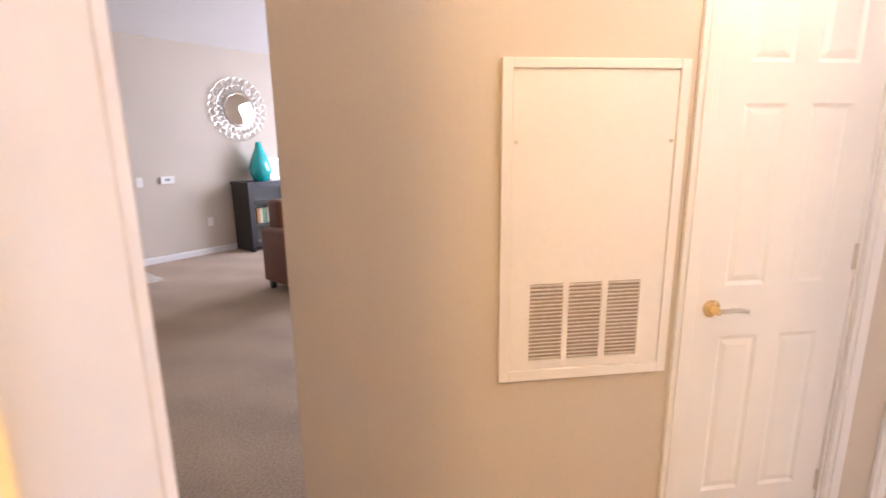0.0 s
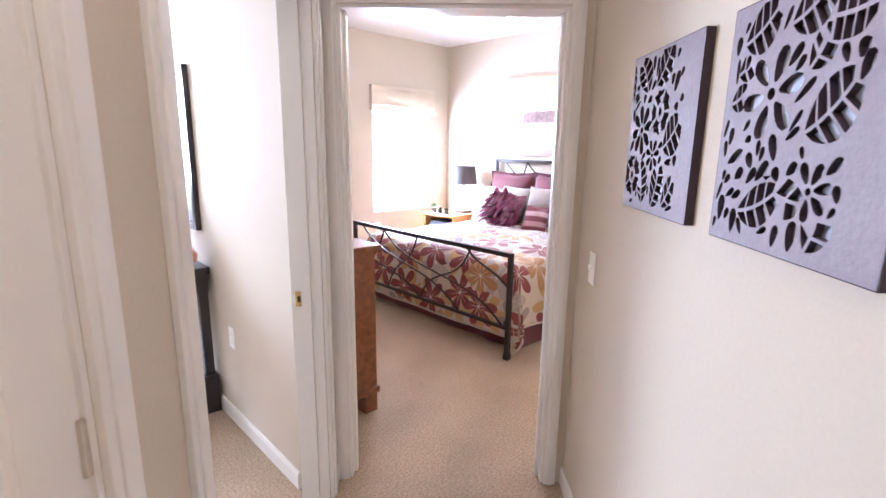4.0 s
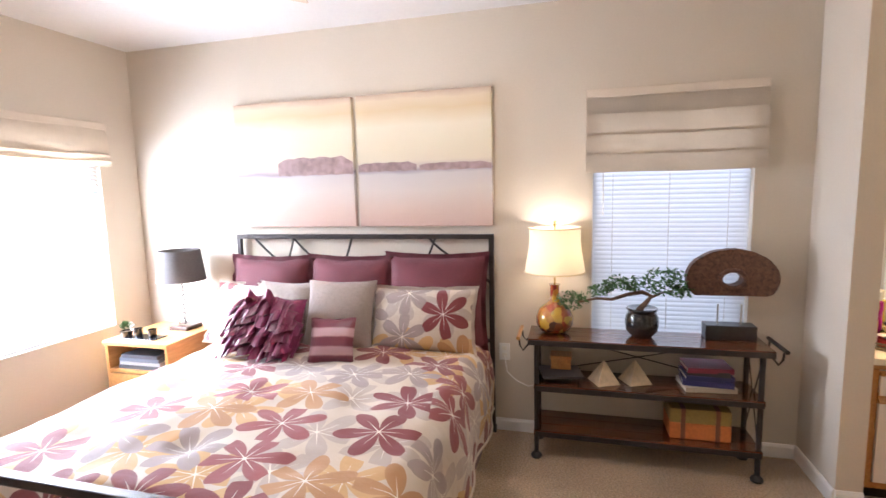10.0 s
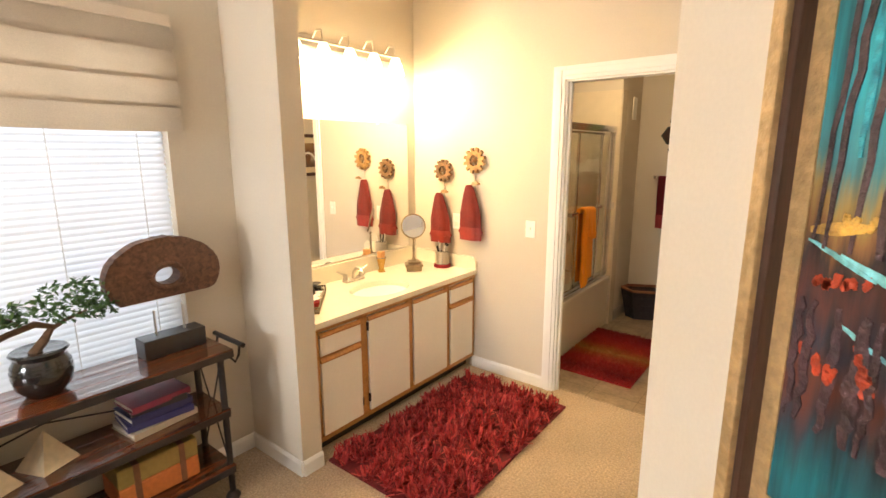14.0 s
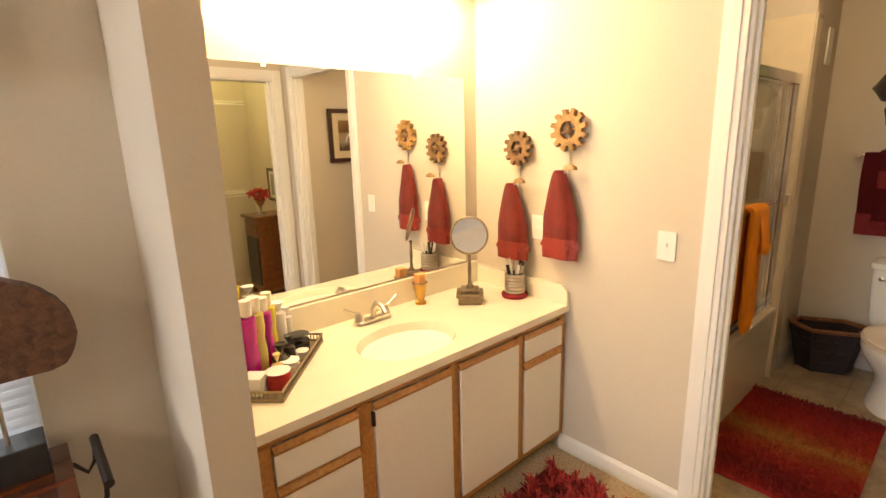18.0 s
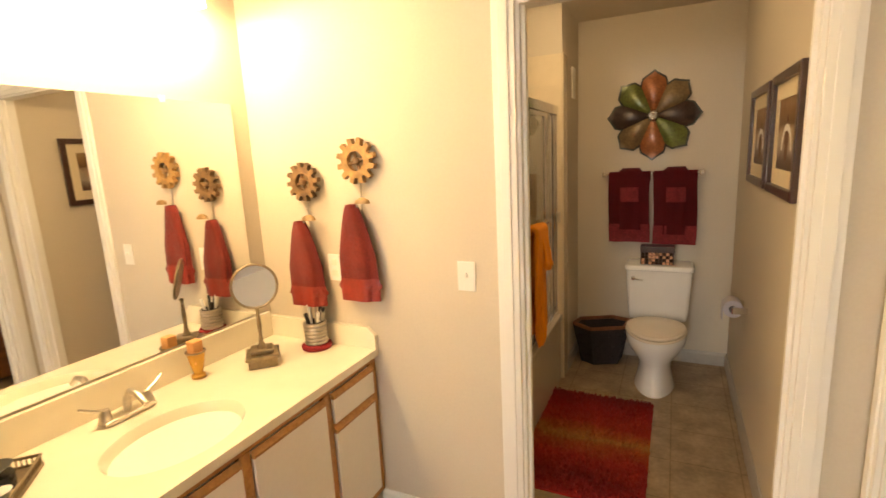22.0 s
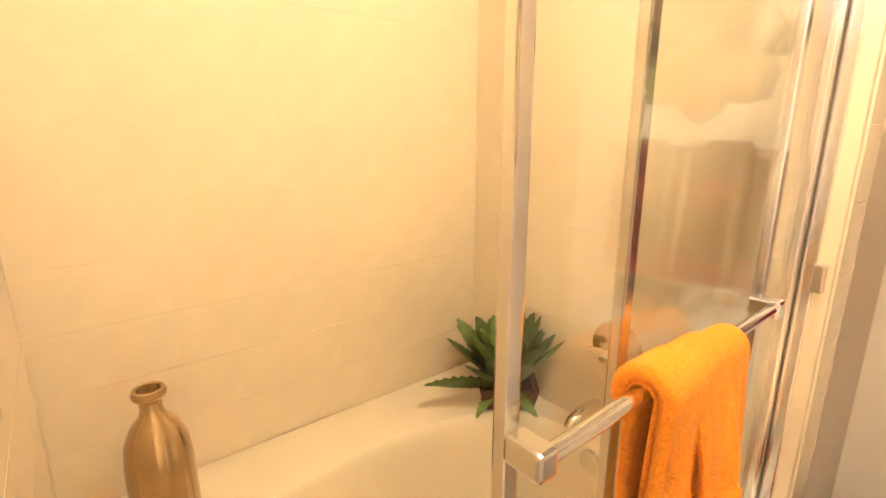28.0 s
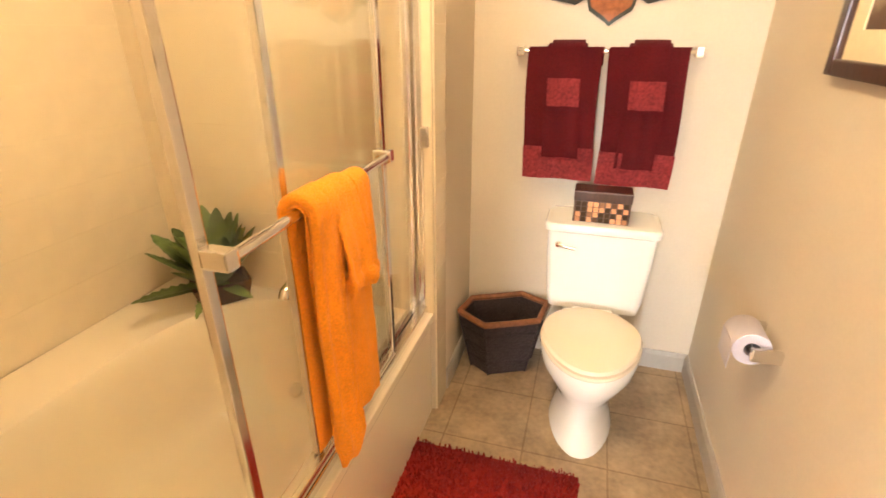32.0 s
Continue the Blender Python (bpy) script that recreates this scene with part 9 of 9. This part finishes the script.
part("woven_side", loft([hex_ring(0.0, 0.64), hex_ring(0.004, flare(0)), hex_ring(0.10, flare(0.10)), hex_ring(0.20, flare(0.20)), hex_ring(BH, 1.0), hex_ring(BH, 0.95), hex_ring(0.16, 0.80), hex_ring(0.012, 0.62)]), M_WICKER, bk, "", True)
for z in (0.075, 0.15, 0.225):
    ring = hex_ring(z, flare(z) + 0.006)
    part("band", tube(bmesh.new(), ring + [ring[0]], 0.0045, 5), M_WICKER, bk, "", True)
for k in range(6):
    (ax_, ay_) = HEX[k]
    part("corner_rib", tube(bmesh.new(), [(ax_ * flare(z), ay_ * flare(z), z) for z in (0.004, 0.1, 0.2, BH)], 0.006, 6), M_WICKER, bk, "", True)
ring = [(x, y, z + 0.012 * (abs(x) / 0.205) ** 4) for x, y, z in hex_ring(BH, 0.985)]
part("rim", tube(bmesh.new(), ring + [ring[0]], 0.014, 8), M_RIM, bk, "padded brown rim", True)

# towels on the back wall
M_BURG = mat("burgundy_terry", (0.15, 0.005, 0.010), 0.95, 0, 0.15, 200, 0.1, 8, 0.6, 220, sheen=0.05)
M_BURG2 = mat("burgundy_jacquard", (0.34, 0.035, 0.04), 0.85, 0, 0.3, 90, 0.15, 12, 0.6, 60)
rk = thing("towel_rack", pose(0, BACK, 1.372), "chrome towel bar on the bathroom wall", "towel bar")
part("bar", tube(bmesh.new(), [(3.83, 0.06, 0), (4.45, 0.06, 0)], 0.008, 10), M_CHROME, rk, "", True)
for x in (3.83, 4.45):
    part("bar_post", boxed(x - 0.014, 0, -0.018, x + 0.014, 0.07, 0.018, 0.004), M_CHROME, rk)


def wall_towel(x0, x1, L, off, seed, label, name="bath_towel", material=None, band=0.0):
    t = thing(name, pose(0, BACK + 0.06, 1.372), label, "towel", "burgundy towels")

    def at(u, v):
        wv = 0.006 * math.sin(u * 9 + seed)
        x = x0 + (x1 - x0) * u
        s = v * (L + 0.12)
        if s < L:
            d = L - s
            return (x + 0.006 * math.sin(d * 8 + seed), 0.012 + off + wv * min(1, d * 4), 0.010 - d)
        a = min(math.pi, (s - L) / 0.03 * math.pi / 2)
        d = max(0, s - L - 0.06)
        return (x, (0.012 + off) * math.cos(a), 0.010 + (0.006 + off * 0.6) * math.sin(a) - d)
    bm = grid_sheet(bmesh.new(), 14, 30, at)
    bmesh.ops.solidify(bm, geom=bm.faces[:], thickness=0.008)
    part("cloth", bm, material or M_BURG, t, "", True)
    if band:
        def at2(u, v):
            d = L - band * v
            return (x0 - 0.002 + (x1 - x0 + 0.004) * u + 0.006 * math.sin(d * 8 + seed), 0.022 + off + 0.006 * math.sin(u * 9 + seed), 0.010 - d)
        bm = grid_sheet(bmesh.new(), 14, 6, at2)
        bmesh.ops.solidify(bm, geom=bm.faces[:], thickness=0.004)
        part("woven_band", bm, M_BURG2, t, "ribbed red decorative band", True)


wall_towel(4.145, 4.415, 0.49, 0.0, 0.5, "burgundy bath towel with a ribbed band", band=0.13)
wall_towel(3.855, 4.125, 0.50, 0.0, 2.0, "burgundy bath towel with a ribbed band", band=0.13)
wall_towel(4.205, 4.345, 0.40, 0.020, 1.0, "narrow burgundy hand towel folded over another", "hand_towel")
wall_towel(3.920, 4.060, 0.43, 0.020, 3.0, "narrow burgundy hand towel folded over another", "hand_towel")
wall_towel(4.215, 4.330, 0.20, 0.040, 1.4, "small burgundy washcloth with a patterned end", "washcloth", band=0.10)
wall_towel(3.930, 4.045, 0.205, 0.040, 2.6, "small burgundy washcloth with a patterned end", "washcloth", band=0.10)

# metal flower
fw = thing("metal_flower", pose(4.142, BACK, 1.757, 0, 0, 180), "eight-petalled painted metal flower wall sculpture", "wall sculpture")
cols_ = [(0.30, 0.10, 0.035), (0.12, 0.14, 0.035), (0.045, 0.026, 0.02), (0.17, 0.11, 0.05), (0.30, 0.10, 0.035), (0.12, 0.14, 0.035), (0.045, 0.026, 0.02), (0.17, 0.11, 0.05)]
M_PET = [mat("petal_enamel_%d" % k, c, 0.3, 0.35, 0.25, 60, 0.15, 10, 0.35, 90, coat=0.3) for k, c in enumerate(cols_[:4])]
M_EDGE = mat("petal_edge", (0.06, 0.065, 0.055), 0.4, 0.5, 0.1, 40)
for k in range(8):
    a = math.pi / 2 + 2 * math.pi * k / 8

    def pet_at(u, v, sc=1.0, dy=0.0):
        s = v
        w = 0.078 * (math.sin(math.pi * min(1, 0.08 + s * 0.74)) ** 0.9) * (1 - max(0, s - 0.82) / 0.18 * 0.98) if s > 0.82 else 0.078 * math.sin(math.pi * min(1, 0.08 + s * 0.74)) ** 0.9
        w *= sc
        b = (2 * u - 1)
        r = 0.035 + s * (0.252 + (sc - 1) * 0.12)
        return (b * w, -0.02 - 0.03 * (1 - b * b) * math.sin(math.pi * min(1, s + 0.1)) + dy, r)
    kk = {0: 0, 1: 1, 2: 2, 3: 3}[k % 4]
    bm = grid_sheet(bmesh.new(), 8, 16, pet_at)
    pp = part("petal", bm, M_PET[kk], fw, "", True, pose(0, 0, 0, 0, 90 - math.degrees(a)))
    bm = grid_sheet(bmesh.new(), 8, 16, lambda u, v: pet_at(u, v, 1.12, 0.008))
    part("petal_edge", bm, M_EDGE, pp, "", True)
part("centre", lathe(bmesh.new(), [(0, 0.06), (0.025, 0.055), (0.04, 0.035), (0.042, 0.015), (0, 0.015)], 24), mat("hammered_silver", (0.55, 0.50, 0.42), 0.25, 0.9, 0.3, 90, 0, 1, 0.8, 90), fw, "hammered silver centre", True, pose(0, 0, 0, 90))

# pictures on the side wall
M_ARTB = banded("arch_print", [(0.0, (0.06, 0.03, 0.02)), (0.14, (0.10, 0.05, 0.03)), (0.3, (0.34, 0.28, 0.22)), (0.5, (0.38, 0.28, 0.18)), (0.62, (0.12, 0.055, 0.02)), (0.78, (0.20, 0.10, 0.04)), (1.0, (0.30, 0.20, 0.10))], "Z", 0.09, 0.38, 0.10, 9, 0.5)
M_MATB = mat("ivory_mat", (0.70, 0.60, 0.42), 0.8, 0, 0.03, 60)
for y, w in ((-0.37, 0.555), (0.265, 0.53)):
    t = picture_frame("framed_print", w, 0.46, 0.036, 0.026, M_BROWNFRAME, M_MATB, pose(3.62, y, 1.345, 0, 0, 90), "dark mahogany-framed brown print with ivory mat", 0.062, M_ARTB, "paired bathroom prints")
    ab = bmesh.new()
    crescent(ab, w * 0.52, 0.17, 0.085, 0.012, 0.0, math.pi, -0.0075, -0.0090, 14)
    part("painted_arch", ab, INKS["white"], t)
    ab = bmesh.new()
    petal(ab, w * 0.52, 0.13, 0.17, 0.035, math.pi / 2, -0.0075, -0.0085)
    part("painted_urn", ab, mat("urn_ink", (0.12, 0.045, 0.015), 0.6, 0, 0.2, 30), t)
tp = thing("paper_holder", pose(3.62, -0.235, 0.668), "chrome toilet paper holder with a white roll", "paper holder")
for y in (-0.075, 0.075):
    part("post", boxed(0, y - 0.01, -0.018, 0.075, y + 0.01, 0.018, 0.005), M_CHROME, tp)
part("roller", tube(bmesh.new(), [(0.065, -0.07, 0), (0.065, 0.07, 0)], 0.008, 8), M_CHROME, tp)
rl = bmesh.new()
lathe(rl, [(0.02, -0.052), (0.047, -0.052), (0.048, -0.05), (0.048, 0.05), (0.047, 0.052), (0.02, 0.052), (0.02, -0.052)], 28)
part("paper_roll", rl, M_WHITE, tp, "", True, pose(0.065, 0, 0, 90))
part("paper_tail", boxed(0.112, -0.05, -0.07, 0.1135, 0.05, 0.008), M_WHITE, tp)
vn = thing("wall_vent", pose(4.645, -0.77, 1.90, 0, 0, -90), "small white ventilation cover high on the wall", "vent")
part("plate", boxed(-0.05, -0.010, 0, 0.05, 0, 0.20, 0.003), M_PLASTIC, vn)
for z in (0.05, 0.15):
    part("screw", lathe(bmesh.new(), [(0, 0), (0.006, 0), (0, 0.003)], 10), M_NICKEL, vn, "", False, pose(0, -0.010, z, 90))

# bath rug
M_RUG = banded("dyed_rug", [(0.0, (0.20, 0.006, 0.006)), (0.18, (0.34, 0.012, 0.008)), (0.36, (0.40, 0.03, 0.008)), (0.46, (0.42, 0.10, 0.015)), (0.51, (0.44, 0.17, 0.035)), (0.56, (0.42, 0.09, 0.015)), (0.70, (0.38, 0.02, 0.008)), (0.86, (0.22, 0.006, 0.006)), (1.0, (0.34, 0.012, 0.01))], "Y", -0.495, 0.495, 0.05, 5, 0.95)
rg = thing("bath_rug", pose(4.362, 0.262, 0.006), "red bath rug with an orange stripe across", "rug")
part("backing", boxed(-0.30, -0.495, 0, 0.30, 0.495, 0.010, 0.004), M_RUG, rg)
vs, fs = [], []
for _ in range(9000):
    x, y = gr.uniform(-0.30, 0.30), gr.uniform(-0.495, 0.495)
    a, lean, w, L = gr.uniform(0, 6.28), gr.uniform(0.0, 0.7), gr.uniform(0.002, 0.0035), gr.uniform(0.012, 0.02)
    s0 = len(vs)
    dx, dy = math.cos(a), math.sin(a)
    for t in (0.0, 1.0):
        r, z = L * math.sin(lean) * t, 0.009 + L * math.cos(lean) * t
        vs += [(x + dx * r - dy * w, y + dy * r + dx * w, z), (x + dx * r + dy * w, y + dy * r - dx * w, z)]
    fs += [(s0, s0 + 1, s0 + 3, s0 + 2)]
me = bpy.data.meshes.new("pile")
me.from_pydata(vs, [], fs)
me.materials.append(M_RUG)
pile = new("pile", me)
pile.parent = rg
tagged(pile, "short dense red pile", "", "", "stuff")


# ---- added ceiling fixtures: unseen glowing domes to go with the room lamps ----
M_DOME = glow("frosted_dome", (1.0, 0.85, 0.62), 2.5)
for m in (HALL @ pose(2.35, 1.18, CEIL), HALL @ pose(0.8, -0.6, CEIL), pose(4.60, 0.10, BCEIL), pose(2.7, 1.6, CEIL)):
    cl_ = thing("ceiling_light", m, "added round frosted flush ceiling light, not seen", "ceiling light", "flush ceiling lights")
    part("pan", lathe(bmesh.new(), [(0, 0), (0.14, 0), (0.14, -0.018), (0, -0.018)], 28), M_TRIM, cl_)
    part("diffuser", lathe(bmesh.new(), [(0.13, -0.018), (0.12, -0.035), (0.08, -0.052), (0, -0.06)], 28), M_DOME, cl_, "", True)
